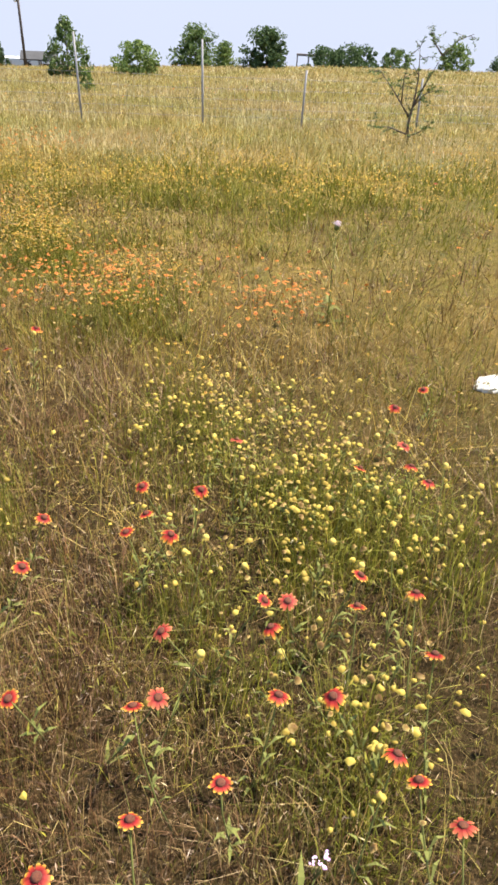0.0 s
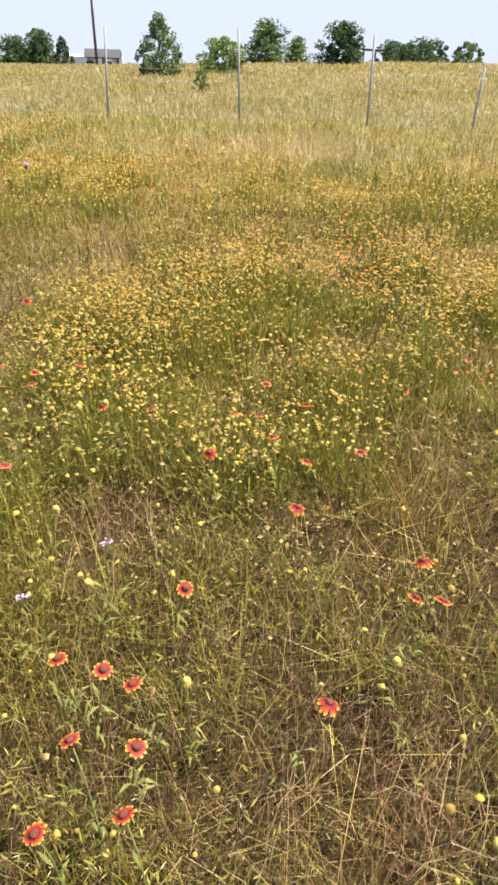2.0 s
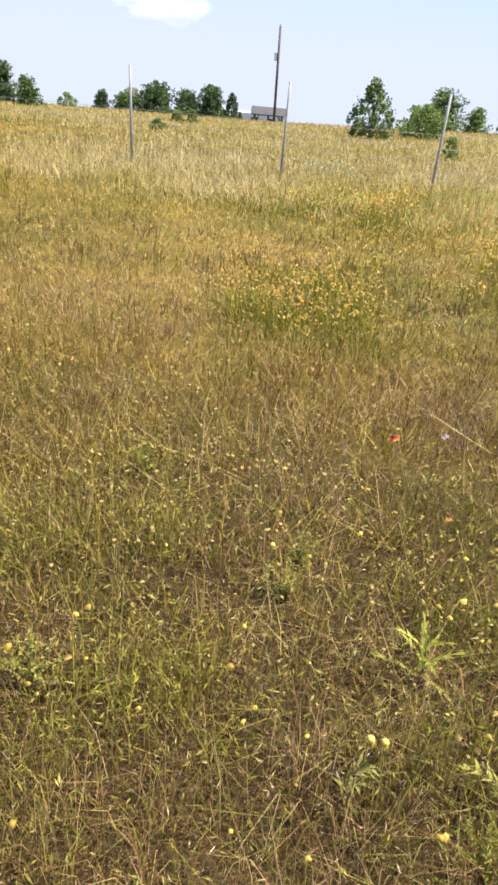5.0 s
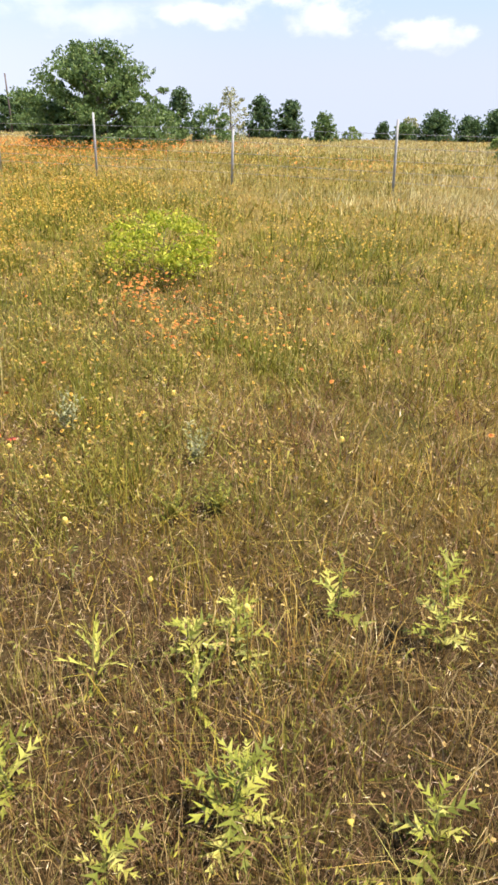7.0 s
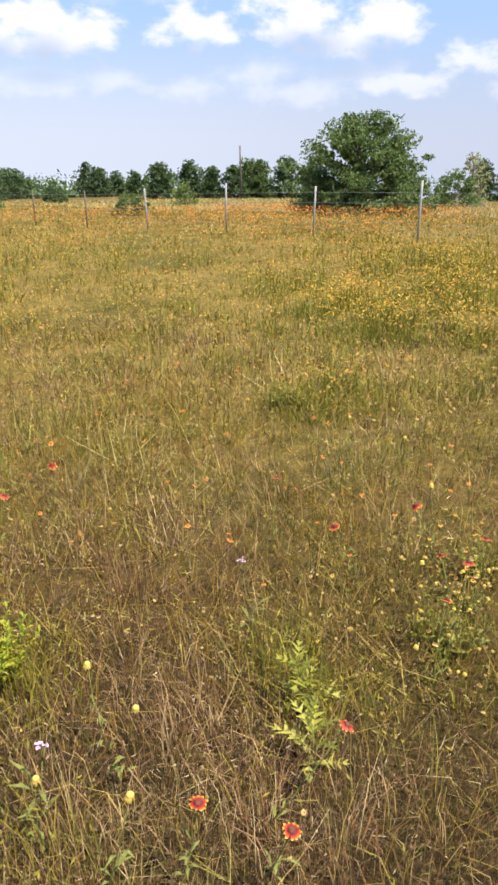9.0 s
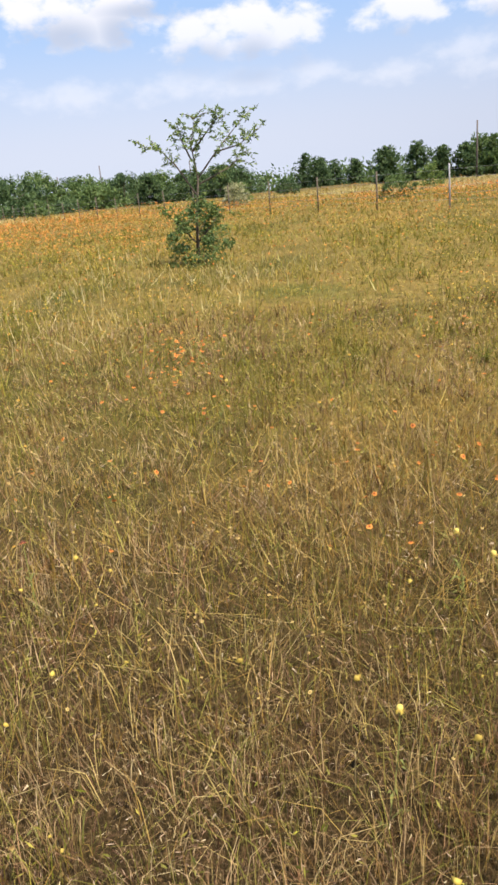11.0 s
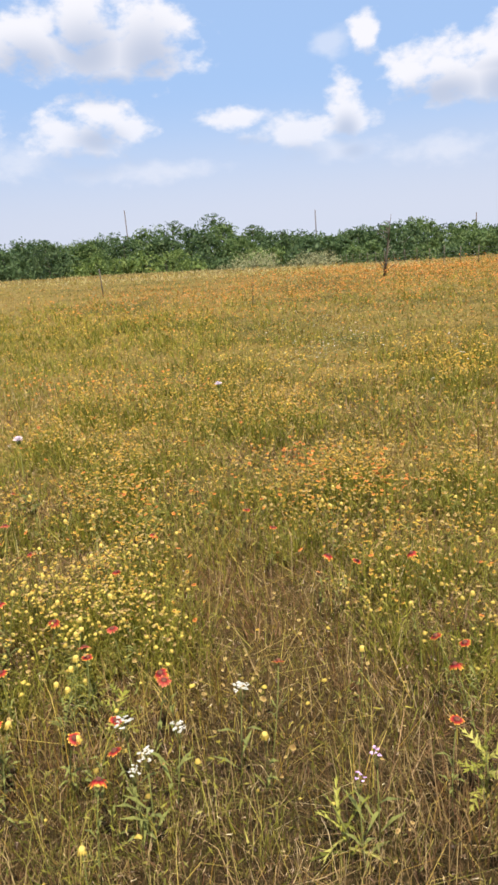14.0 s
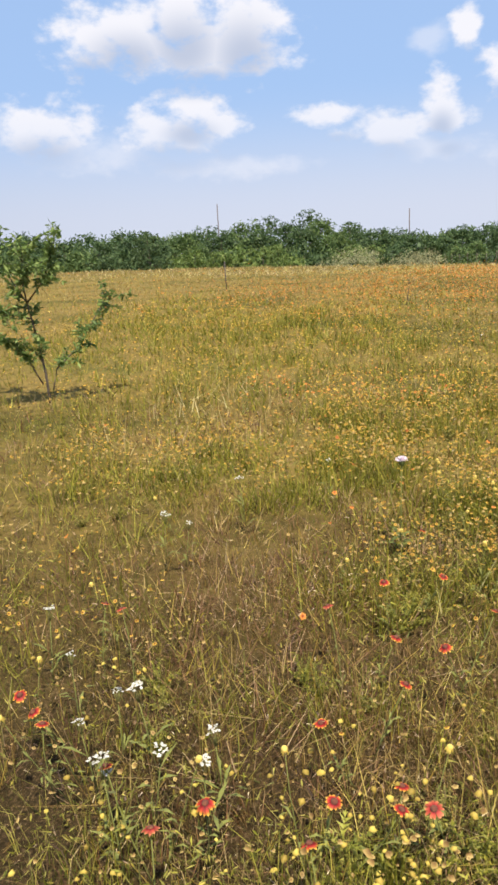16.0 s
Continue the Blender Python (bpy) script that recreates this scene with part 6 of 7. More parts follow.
tree("shrub", 2.0, 91.2, 3.08, 4.57, LEAF_DARK, "dark green hedge tree on the ridge", "shrub", leaves=2600, leaf=0.164, seed=6, clear=0.02, clumps=30, limbs=5, trunk=0.03, spread=0.26, base=0.8)
tree("shrub", 7.3, 91.8, 2.98, 4.48, LEAF_MID, "green hedge tree on the ridge", "shrub", leaves=2340, leaf=0.164, seed=7, clear=0.02, clumps=30, limbs=5, trunk=0.03, spread=0.26, base=0.8)
tree("shrub", 12.1, 79.3, 2.61, 3.56, LEAF_LIGHT, "green hedge tree on the ridge", "shrub", leaves=2340, leaf=0.1476, seed=8, clear=0.02, clumps=30, limbs=5, trunk=0.03, spread=0.26, base=0.8)
tree("shrub", 19.0, 93.3, 2.59, 3.20, LEAF_DARK, "dark green hedge tree on the ridge", "shrub", leaves=1300, leaf=0.164, seed=9, clear=0.02, clumps=30, limbs=5, trunk=0.03, spread=0.26, base=0.8)
tree("shrub", 0.9, 95.0, 3.11, 4.34, LEAF_DARK, "dark green hedge tree on the ridge", "shrub", leaves=2340, leaf=0.164, seed=10, clear=0.02, clumps=30, limbs=5, trunk=0.03, spread=0.26, base=0.8)
tree("shrub", 4.1, 95.0, 3.51, 4.32, LEAF_DARK, "dark green hedge tree on the ridge", "shrub", leaves=2340, leaf=0.164, seed=11, clear=0.02, clumps=30, limbs=5, trunk=0.03, spread=0.26, base=0.8)
tree("shrub", -7.5, 26.1, 0.82, 0.57, LEAF_LIGHT, "low green shrub in dry grass", "shrub", leaves=1300, leaf=0.041, seed=12, clear=0.02, clumps=30, limbs=5, trunk=0.03, spread=0.26, base=0.8)
tree("tree", -47.5, 85.6, 3.25, 5.24, LEAF_DARK, "dark green tree in the ridge grove", leaves=3380, leaf=0.164, seed=13, clear=0.0, clumps=52, spread=0.23, base=0.85, layer=0.6, core=0.6)
tree("tree", -45.9, 92.0, 3.70, 4.96, LEAF_DARK, "dark green tree in the ridge grove", leaves=2860, leaf=0.164, seed=14, clear=0.0, clumps=52, spread=0.23, base=0.85, layer=0.6, core=0.6)
tree("tree", -41.1, 88.7, 4.18, 4.07, LEAF_DARK, "dark green tree in the ridge grove", leaves=2860, leaf=0.164, seed=15, clear=0.0, clumps=52, spread=0.23, base=0.85, layer=0.6, core=0.6)
tree("tree", -40.7, 94.2, 3.98, 3.50, LEAF_DARK, "dark green pointed tree in the ridge grove", leaves=2340, leaf=0.164, seed=16, clear=0.05, clumps=84, limbs=24, trunk=0.035, spread=0.13, cone=0.72, layer=1.1)
tree("tree", -52.7, 88.5, 2.44, 3.65, LEAF_MID, "grey-green tree in the ridge grove", leaves=1820, leaf=0.164, seed=17, clear=0.0, clumps=52, spread=0.23, base=0.85, layer=0.6, core=0.6)
tree("shrub", -21.9, 36.9, 0.70, 0.83, LEAF_LIGHT, "bright green low shrub in dry grass", "shrub", leaves=1300, leaf=0.0574, seed=18, clear=0.02, clumps=30, limbs=5, trunk=0.03, spread=0.26, base=0.8)
tree("shrub", -22.0, 39.1, 0.83, 0.76, LEAF_LIGHT, "bright green low shrub in dry grass", "shrub", leaves=1300, leaf=0.0574, seed=19, clear=0.02, clumps=30, limbs=5, trunk=0.03, spread=0.26, base=0.8)
tree("shrub", -17.5, 25.7, 0.50, 0.66, LEAF_LIGHT, "yellow-green low shrub in dry grass", "shrub", leaves=1040, leaf=0.0492, seed=20, clear=0.02, clumps=30, limbs=5, trunk=0.03, spread=0.26, base=0.8)
tree("tree", -32.3, 21.8, 4.15, 6.2, LEAF_MID, "large spreading green tree with a dark full crown", leaves=27000, leaf=0.07, seed=21, clear=0.02, clumps=150, limbs=60, trunk=0.045, spread=0.15, base=1.0, layer=0.5, bias=1.5, core=0.75)
tree("shrub", -35.1, 28.2, 2.04, 2.58, LEAF_MID, "green shrub beside the large tree", "shrub", leaves=6240, leaf=0.0738, seed=22, clear=0.02, clumps=30, limbs=5, trunk=0.03, spread=0.26, base=0.8)
tree("tree", -69.0, 65.0, 5.40, 4.14, LEAF_DARK, "dark green round tree behind the meadow", leaves=3120, leaf=0.164, seed=23, clear=0.0, clumps=52, spread=0.23, base=0.85, layer=0.6, core=0.6)
tree("shrub", -36.6, 33.6, 2.05, 2.94, LEAF_MID, "grey-green shrub behind the fence", "shrub", leaves=4160, leaf=0.082, seed=24, clear=0.02, clumps=30, limbs=5, trunk=0.03, spread=0.26, base=0.8)
tree("tree", -38.3, 37.4, 3.35, 2.51, LEAF_PALE, "thin pale half-bare tree", leaves=1820, leaf=0.082, seed=25, clear=0.0, clumps=52, spread=0.23, base=0.85, layer=0.6)
tree("tree", -60.1, 68.6, 4.69, 4.44, LEAF_DARK, "dark green tree behind the meadow", leaves=2860, leaf=0.164, seed=26, clear=0.0, clumps=52, spread=0.23, base=0.85, layer=0.6, core=0.6)
tree("tree", -57.6, 70.5, 4.37, 4.02, LEAF_DARK, "dark green tree behind the meadow", leaves=2860, leaf=0.164, seed=27, clear=0.0, clumps=52, spread=0.23, base=0.85, layer=0.6, core=0.6)
tree("tree", -39.2, 49.1, 2.31, 2.49, LEAF_MID, "small green tree behind the meadow", leaves=2340, leaf=0.0984, seed=28, clear=0.0, clumps=52, spread=0.23, base=0.85, layer=0.6, core=0.6)
tree("shrub", -49.8, 70.8, 1.59, 1.99, LEAF_LIGHT, "small green shrub behind the meadow", "shrub", leaves=1040, leaf=0.123, seed=29, clear=0.02, clumps=30, limbs=5, trunk=0.03, spread=0.26, base=0.8)
tree("tree", -53.4, 83.7, 2.23, 2.27, LEAF_DARK, "small dark tree behind the meadow", leaves=1560, leaf=0.1476, seed=30, clear=0.0, clumps=52, spread=0.23, base=0.85, layer=0.6, core=0.6)
tree("tree", -59.0, 102.2, 4.95, 3.99, LEAF_PALE, "hazy grey-green tree behind the meadow", leaves=1820, leaf=0.1968, seed=31, clear=0.0, clumps=52, spread=0.23, base=0.85, layer=0.6)
tree("tree", -55.5, 103.9, 6.42, 5.93, LEAF_DARK, "dark green tree behind the meadow", leaves=2600, leaf=0.1968, seed=32, clear=0.0, clumps=52, spread=0.23, base=0.85, layer=0.6, core=0.6)
tree("tree", -52.0, 105.4, 5.66, 3.74, LEAF_DARK, "dark green tree behind the meadow", leaves=1820, leaf=0.1968, seed=33, clear=0.0, clumps=52, spread=0.23, base=0.85, layer=0.6, core=0.6)
tree("tree", -47.2, 103.0, 6.16, 4.42, LEAF_DARK, "dark green tree behind the meadow", leaves=2340, leaf=0.1968, seed=34, clear=0.0, clumps=52, spread=0.23, base=0.85, layer=0.6, core=0.6)
tree("tree", -83.8, 55.5, 4.96, 4.95, LEAF_MID, "green tree in the row behind the meadow", leaves=3120, leaf=0.164, seed=35, clear=0.0, clumps=52, spread=0.23, base=0.85, layer=0.6, core=0.6)
tree("tree", -84.8, 43.4, 4.31, 3.91, LEAF_DARK, "dark green tree in the row behind the meadow", leaves=2860, leaf=0.164, seed=36, clear=0.0, clumps=52, spread=0.23, base=0.85, layer=0.6, core=0.6)
tree("tree", -85.6, 47.7, 4.61, 4.04, LEAF_DARK, "dark green tree in the row behind the meadow", leaves=2860, leaf=0.164, seed=37, clear=0.0, clumps=52, spread=0.23, base=0.85, layer=0.6, core=0.6)
tree("tree", -81.6, 48.3, 3.81, 3.76, LEAF_DARK, "dark green tree in the row behind the meadow", leaves=2600, leaf=0.164, seed=38, clear=0.0, clumps=52, spread=0.23, base=0.85, layer=0.6, core=0.6)
tree("tree", -80.1, 50.4, 3.95, 3.60, LEAF_DARK, "dark green tree in the row behind the meadow", leaves=2600, leaf=0.164, seed=39, clear=0.0, clumps=52, spread=0.23, base=0.85, layer=0.6, core=0.6)
tree("tree", -80.7, 54.5, 4.74, 4.01, LEAF_MID, "green tree in the row behind the meadow", leaves=2600, leaf=0.164, seed=40, clear=0.0, clumps=52, spread=0.23, base=0.85, layer=0.6, core=0.6)
tree("tree", -76.6, 54.9, 4.95, 4.14, LEAF_DARK, "dark green tree in the row behind the meadow", leaves=2860, leaf=0.164, seed=41, clear=0.0, clumps=52, spread=0.23, base=0.85, layer=0.6, core=0.6)
tree("tree", -74.6, 57.1, 4.94, 4.12, LEAF_DARK, "dark green tree in the row behind the meadow", leaves=2860, leaf=0.164, seed=42, clear=0.0, clumps=52, spread=0.23, base=0.85, layer=0.6, core=0.6)
tree("tree", -115.0, 50.6, 4.82, 5.26, LEAF_DARK, "lone dark tree in a far clearing", leaves=2340, leaf=0.205, seed=43, clear=0.0, clumps=52, spread=0.23, base=0.85, layer=0.6, core=0.6)
tree("tree", -124.8, 53.2, 6.41, 4.86, LEAF_DARK, "lone dark tree in a far clearing", leaves=2080, leaf=0.205, seed=44, clear=0.0, clumps=52, spread=0.23, base=0.85, layer=0.6, core=0.6)
tree("tree", -115.2, 56.6, 4.46, 3.41, LEAF_DARK, "lone dark tree in a far clearing", leaves=1560, leaf=0.205, seed=45, clear=0.0, clumps=52, spread=0.23, base=0.85, layer=0.6, core=0.6)
tree("tree", -125.5, 58.7, 5.11, 4.13, LEAF_DARK, "lone dark tree in a far clearing", leaves=1560, leaf=0.205, seed=46, clear=0.0, clumps=52, spread=0.23, base=0.85, layer=0.6, core=0.6)
tree("tree", -97.3, 28.1, 4.00, 4.80, LEAF_DARK, "dark green tree in the row behind the meadow", leaves=2860, leaf=0.164, seed=47, clear=0.0, clumps=52, spread=0.23, base=0.85, layer=0.6, core=0.6)
tree("shrub", -100.3, 25.1, 3.56, 5.97, LEAF_DARK, "dark green thicket behind the meadow", "shrub", leaves=3380, leaf=0.164, seed=48, clear=0.02, clumps=30, limbs=5, trunk=0.03, spread=0.26, base=0.8)
tree("tree", -99.5, 20.0, 3.87, 3.66, LEAF_DARK, "dark green tree in the row behind the meadow", leaves=2600, leaf=0.164, seed=49, clear=0.0, clumps=52, spread=0.23, base=0.85, layer=0.6, core=0.6)
tree("shrub", -76.2, 27.2, 1.50, 2.85, LEAF_DARK, "dark green shrub behind the fence", "shrub", leaves=1560, leaf=0.123, seed=50, clear=0.02, clumps=30, limbs=5, trunk=0.03, spread=0.26, base=0.8)
tree("shrub", -39.7, 15.6, 1.02, 1.62, LEAF_MID, "dull green shrub by the fence", "shrub", leaves=2340, leaf=0.0574, seed=51, clear=0.02, clumps=30, limbs=5, trunk=0.03, spread=0.26, base=0.8)
tree("shrub", -53.7, 27.1, 1.63, 1.83, LEAF_LIGHT, "bright green shrub behind the fence", "shrub", leaves=1560, leaf=0.082, seed=52, clear=0.02, clumps=30, limbs=5, trunk=0.03, spread=0.26, base=0.8)
tree("shrub", -54.5, 14.0, 1.34, 2.22, LEAF_PALE, "pale flowering shrub by the fence", "shrub", leaves=2340, leaf=0.0738, seed=53, clear=0.02, clumps=30, limbs=5, trunk=0.03, spread=0.26, base=0.8)
tree("shrub", -56.3, 15.0, 1.46, 1.41, LEAF_LIGHT, "bright green shrub by the fence", "shrub", leaves=1300, leaf=0.082, seed=54, clear=0.02, clumps=30, limbs=5, trunk=0.03, spread=0.26, base=0.8)
tree("shrub", -99.0, -21.5, 2.69, 2.94, LEAF_LIGHT, "round bright green bush before the wood", "shrub", leaves=2080, leaf=0.1066, seed=55, clear=0.02, clumps=30, limbs=5, trunk=0.03, spread=0.26, base=0.8)
tree("shrub", -97.2, -28.8, 2.08, 1.85, LEAF_LIGHT, "small green bush before the wood", "shrub", leaves=1040, leaf=0.0984, seed=56, clear=0.02, clumps=30, limbs=5, trunk=0.03, spread=0.26, base=0.8)
tree("shrub", -93.0, -35.1, 4.22, 5.70, LEAF_DARK, "dark green bush before the wood", "shrub", leaves=3120, leaf=0.1394, seed=57, clear=0.02, clumps=30, limbs=5, trunk=0.03, spread=0.26, base=0.8)
tree("shrub", -94.5, -5.5, 1.50, 6.84, LEAF_PALE, "pale grey-green brush before the wood", "shrub", leaves=2340, leaf=0.0984, seed=58, clear=0.02, clumps=30, limbs=5, trunk=0.03, spread=0.26, base=0.8)
tree("shrub", -94.2, -12.3, 1.56, 7.49, LEAF_PALE, "pale grey-green brush before the wood", "shrub", leaves=2340, leaf=0.0984, seed=59, clear=0.02, clumps=30, limbs=5, trunk=0.03, spread=0.26, base=0.8)
# saplings in the meadow
sapling(2.4, 15.5, -5.4, [[(0.02, -0.02), (0.0, 0.4), (0.05, 0.8), (0.07, 1.19), (0.02, 1.71)], [(0.06, 0.75), (0.26, 1.2), (0.46, 1.59), (0.69, 1.85), (0.97, 1.97)], [(0.0, 0.5), (-0.34, 0.93), (-0.65, 1.28), (-0.82, 1.31)],
                         [(-0.19, 0.74), (-0.2, 1.18), (-0.13, 1.52)], [(0.04, 0.7), (0.25, 0.96), (0.42, 1.02)], [(0.01, 0.19), (-0.36, 0.3), (-0.74, 0.28)], [(0.02, 0.14), (0.25, 0.28), (0.41, 0.45)], [(0.46, 1.59), (0.26, 1.81), (0.21, 1.99)]],
        "thin young tree with bare dark lower branches", LEAF_MID, 12, 16, 0.03, 71, 0.035)
tree("shrub", -13.35, 6.45, 0.66, 1.3, LUSH, "bright yellow-green leafy bush in the meadow", "shrub", leaves=4600, leaf=0.019, seed=72, clear=0.3, clumps=34, limbs=14, trunk=0.03, spread=0.24, layer=0.5)
sapling(-24.6, 1.9, 67.0, [[(0.03, 0.0), (0.11, 0.82), (0.19, 1.4), (0.13, 1.9), (0.23, 2.28)], [(0.19, 1.4), (0.51, 1.77), (0.86, 2.12), (1.13, 2.37)], [(0.13, 1.16), (-0.15, 1.61), (-0.4, 1.88), (-0.72, 1.97)], [(0.16, 1.81), (0.44, 2.1), (0.7, 2.35)],
                           [(0.12, 1.66), (0.0, 1.99), (-0.03, 2.22)], [(0.2, 1.31), (0.67, 1.51), (1.0, 1.75)], [(0.07, 0.38), (-0.21, 0.72), (-0.46, 0.97)], [(0.07, 0.38), (0.37, 0.7), (0.51, 0.9)], [(0.51, 1.77), (0.89, 1.84), (1.27, 2.07)]],
        "slender young tree with airy foliage in the field", LEAF_LIGHT, 16, 22, 0.034, 73, 0.03)
tree("shrub", -24.5, 1.95, 1.2, 1.15, LEAF_MID, "dense dark green brush round a young tree's foot", "shrub", leaves=3400, leaf=0.032, seed=76, clear=0.02, clumps=26, limbs=8, trunk=0.025, spread=0.3, base=0.9)
sapling(-21.9, -10.80, 118.3, [[(0.01, -0.05), (0.0, 0.35), (-0.04, 0.72), (-0.1, 1.11), (-0.3, 1.5), (-0.55, 1.93)], [(0.06, 0.18), (0.12, 0.4), (0.4, 0.65), (0.6, 0.95), (0.8, 1.16)], [(-0.1, 1.11), (0.1, 1.35), (0.25, 1.74)],
                               [(-0.04, 0.25), (-0.15, 0.5), (-0.3, 0.72), (-0.5, 0.78)], [(-0.1, 1.1), (-0.12, 1.35), (-0.08, 1.62)], [(-0.08, 0.95), (-0.25, 1.0), (-0.5, 1.08)]],
        "slim sapling with upright leafy shoots", LEAF_LIGHT, 20, 26, 0.038, 74, 0.018, 0.5)
tree("shrub", -16.75, -4.1, 0.36, 0.24, LUSH, "bright green leafy plant by the track", "shrub", leaves=1700, leaf=0.013, seed=75, clear=0.05, clumps=30, limbs=10, trunk=0.02, spread=0.34, layer=1.5)

# ---- woods on the far slope ----
woods = random.Random(11)
for k in range(66):
    a = radians(66 + 66 * (k + woods.uniform(-0.35, 0.35)) / 66)  # heading, to the left of +y
    ring = k % 3
    d = (100, 112, 128)[ring] + woods.uniform(-5, 5)
    bulge = math.exp(-((math.degrees(a) - 99.5) / 4.5) ** 2) * 2.2 + math.exp(-((math.degrees(a) - 84) / 3.0) ** 2) * 1.2
    x, y = -14.5 - math.sin(a) * d, -5.2 + math.cos(a) * d
    if -113 < x and y > 4:
        continue
    tall = min(1.0, 0.8 + 0.6 * max(0.0, a - 1.4)) * (5.2, 6.2, 7.2)[ring] * woods.uniform(0.8, 1.1) + bulge * (0.5 + 0.5 * ring)
    tree("woodland_tree", x, y, tall, woods.uniform(8.0, 11.5), woods.choice([LEAF_DARK, LEAF_DARK, LEAF_MID]), "dense green broadleaf tree at the far wood's edge", leaves=2300, leaf=0.2,
         seed=300 + k, clear=0.0, clumps=46, limbs=5, trunk=0.03, spread=0.2, base=1.0, layer=0.55, bias=1.0, core=0.8, group="trees of the far wood")
for k in range(34):
    a = radians(80 + 50 * (k + woods.uniform(-0.4, 0.4)) / 34)
    d = woods.uniform(88, 97)
    x, y = -14.5 - math.sin(a) * d, -5.2 + math.cos(a) * d
    tree("woodland_shrub", x, y, woods.uniform(1.4, 3.0), woods.uniform(3.0, 6.0), woods.choice([LEAF_MID, LEAF_LIGHT, LEAF_DARK]), "leafy green shrub at the wood's edge", "shrub", leaves=620, leaf=0.17,
         seed=400 + k, clear=0.0, clumps=16, limbs=3, trunk=0.03, base=0.9, core=0.7, group="shrubs of the far wood")
# distant ridge beyond the woods
for k in range(40):
    a = radians(52 + 88 * k / 40)
    d = 190 + woods.uniform(-20, 25)
    x, y = -12 - math.sin(a) * d, math.cos(a) * d
    tree("distant_tree", x, y, woods.uniform(5.5, 7.5), woods.uniform(13, 19), LEAF_MID, "hazy green tree on the skyline", leaves=600, leaf=0.5, seed=500 + k, clear=0.0, clumps=26, base=0.9, core=0.75,
         limbs=3, trunk=0.03, group="skyline trees")


# ---- dead tree, stakes and stalks ----
def bare_tree(x, y, tall, seed, label, name="dead_tree", branches=14, radius=0.02):
    r2 = random.Random(seed)
    top = tagged(new(name), label, "dead tree" if name == "dead_tree" else "stalk")
    top.matrix_basis = pose(x, y, ground_z(x, y) - 0.05)
    bm = bmesh.new()
    main = [Vector((0.25 * tall * s * s, 0.1 * tall * s, tall * s)) for s in (0, 0.3, 0.6, 1)]
    tube(bm, main, [radius * tall, radius * 0.8 * tall, radius * 0.5 * tall, radius * 0.15 * tall], 6)
    part("trunk", bm, BARK, top)
    for k in range(branches):
        b = bmesh.new()
        s = r2.uniform(0.05, 0.9)
        i = min(2, int(s * 3))
        root = main[i].lerp(main[i + 1], s * 3 - i)
        a = r2.uniform(0, 6.3)
        way = Vector((math.cos(a), math.sin(a), r2.uniform(0.1, 0.9))) * tall * r2.uniform(0.15, 0.45) * (1.1 - s * 0.6)
        tube(b, [root, root + way * 0.5 + Vector((0, 0, 0.02 * tall)), root + way], [radius * 0.4 * tall, radius * 0.25 * tall, radius * 0.08 * tall], 5)
        part("branch", b, BARK, top)
    return top


bare_tree(-46.5, -2.4, 2.6, 1, "bare grey dead tree in the field", branches=18)
bare_tree(-4.95, 5.8, 0.62, 2, "dark dry dead stalk in the grass", "dead_stalk", 6, 0.014)
bare_tree(-4.7, 5.95, 0.5, 3, "dark dry dead stalk in the grass", "dead_stalk", 5, 0.014)
bare_tree(-33.0, -7.0, 0.9, 4, "dark dry dead stalk in the grass", "dead_stalk", 5, 0.014)


def stake(x, y, tall, r=0.022):
    top = tagged(new("metal_stake"), "thin rusty metal stake in the field", "stake")
    top.matrix_basis = pose(x, y, ground_z(x, y) - 0.1, 1.5, 1, 0)
    bm = bmesh.new()
    tube(bm, [(0, 0, 0), (0, 0, tall * 0.5), (0, 0, tall)], [r, r, r * 0.9], 6)
    part("shaft", bm, POLEWOOD, top)
    bm = bmesh.new()
    tube(bm, [(0, 0, tall), (0, 0, tall + 0.03)], [r * 1.2, r * 0.8], 6)
    part("cap", bm, WIRE, top)


stake(-43.06, -14.01, 1.15)


# ---- wire fence ----
def fence_y(x):
    return 14.68 + (0.25 if x > -9.56 else 0.2) * (x + 9.56)


fence = tagged(new("wire_fence"), "woven wire fence on grey posts through the meadow", "fence")
fence.matrix_basis = pose(0, 0, 0)
post_x = [8.0, 5.4, 2.8, 0.22, -1.9, -4.4, -6.9, -9.56, -12.3, -14.9, -18.0, -21.15, -23.8, -26.5, -29.5] + [-32.3 - 2.8 * k for k in range(24)]
frand = random.Random(5)
tops = []
for k, x in enumerate(post_x):
    y = fence_y(x)
    z = ground_z(x, y)
    tall = (1.66 if -13 < x < 0 else 0.9 if x == -18.0 else 1.14) + frand.uniform(-0.06, 0.08)
    tilt = Vector((frand.uniform(-0.05, 0.05), frand.uniform(-0.04, 0.04), 0))
    bm = bmesh.new()
    tube(bm, [(x, y, z - 0.1), (x + tilt.x * 0.5, y + tilt.y * 0.5, z + tall * 0.5), (x + tilt.x, y + tilt.y, z + tall)], [0.024, 0.023, 0.022], 8)
    part("post", bm, POSTGREY if x > -31 else BARK, fence)
    tops.append((Vector((x, y, z)), tilt / tall))
for h in (0.22, 0.38, 0.56, 0.76, 0.98):
    bm = bmesh.new()
    tube(bm, [p + t * h + Vector((0, -0.045, h)) for p, t in tops], [0.0032] * len(tops), 4)
    part("wire", bm, WIRE, fence)
bm = bmesh.new()
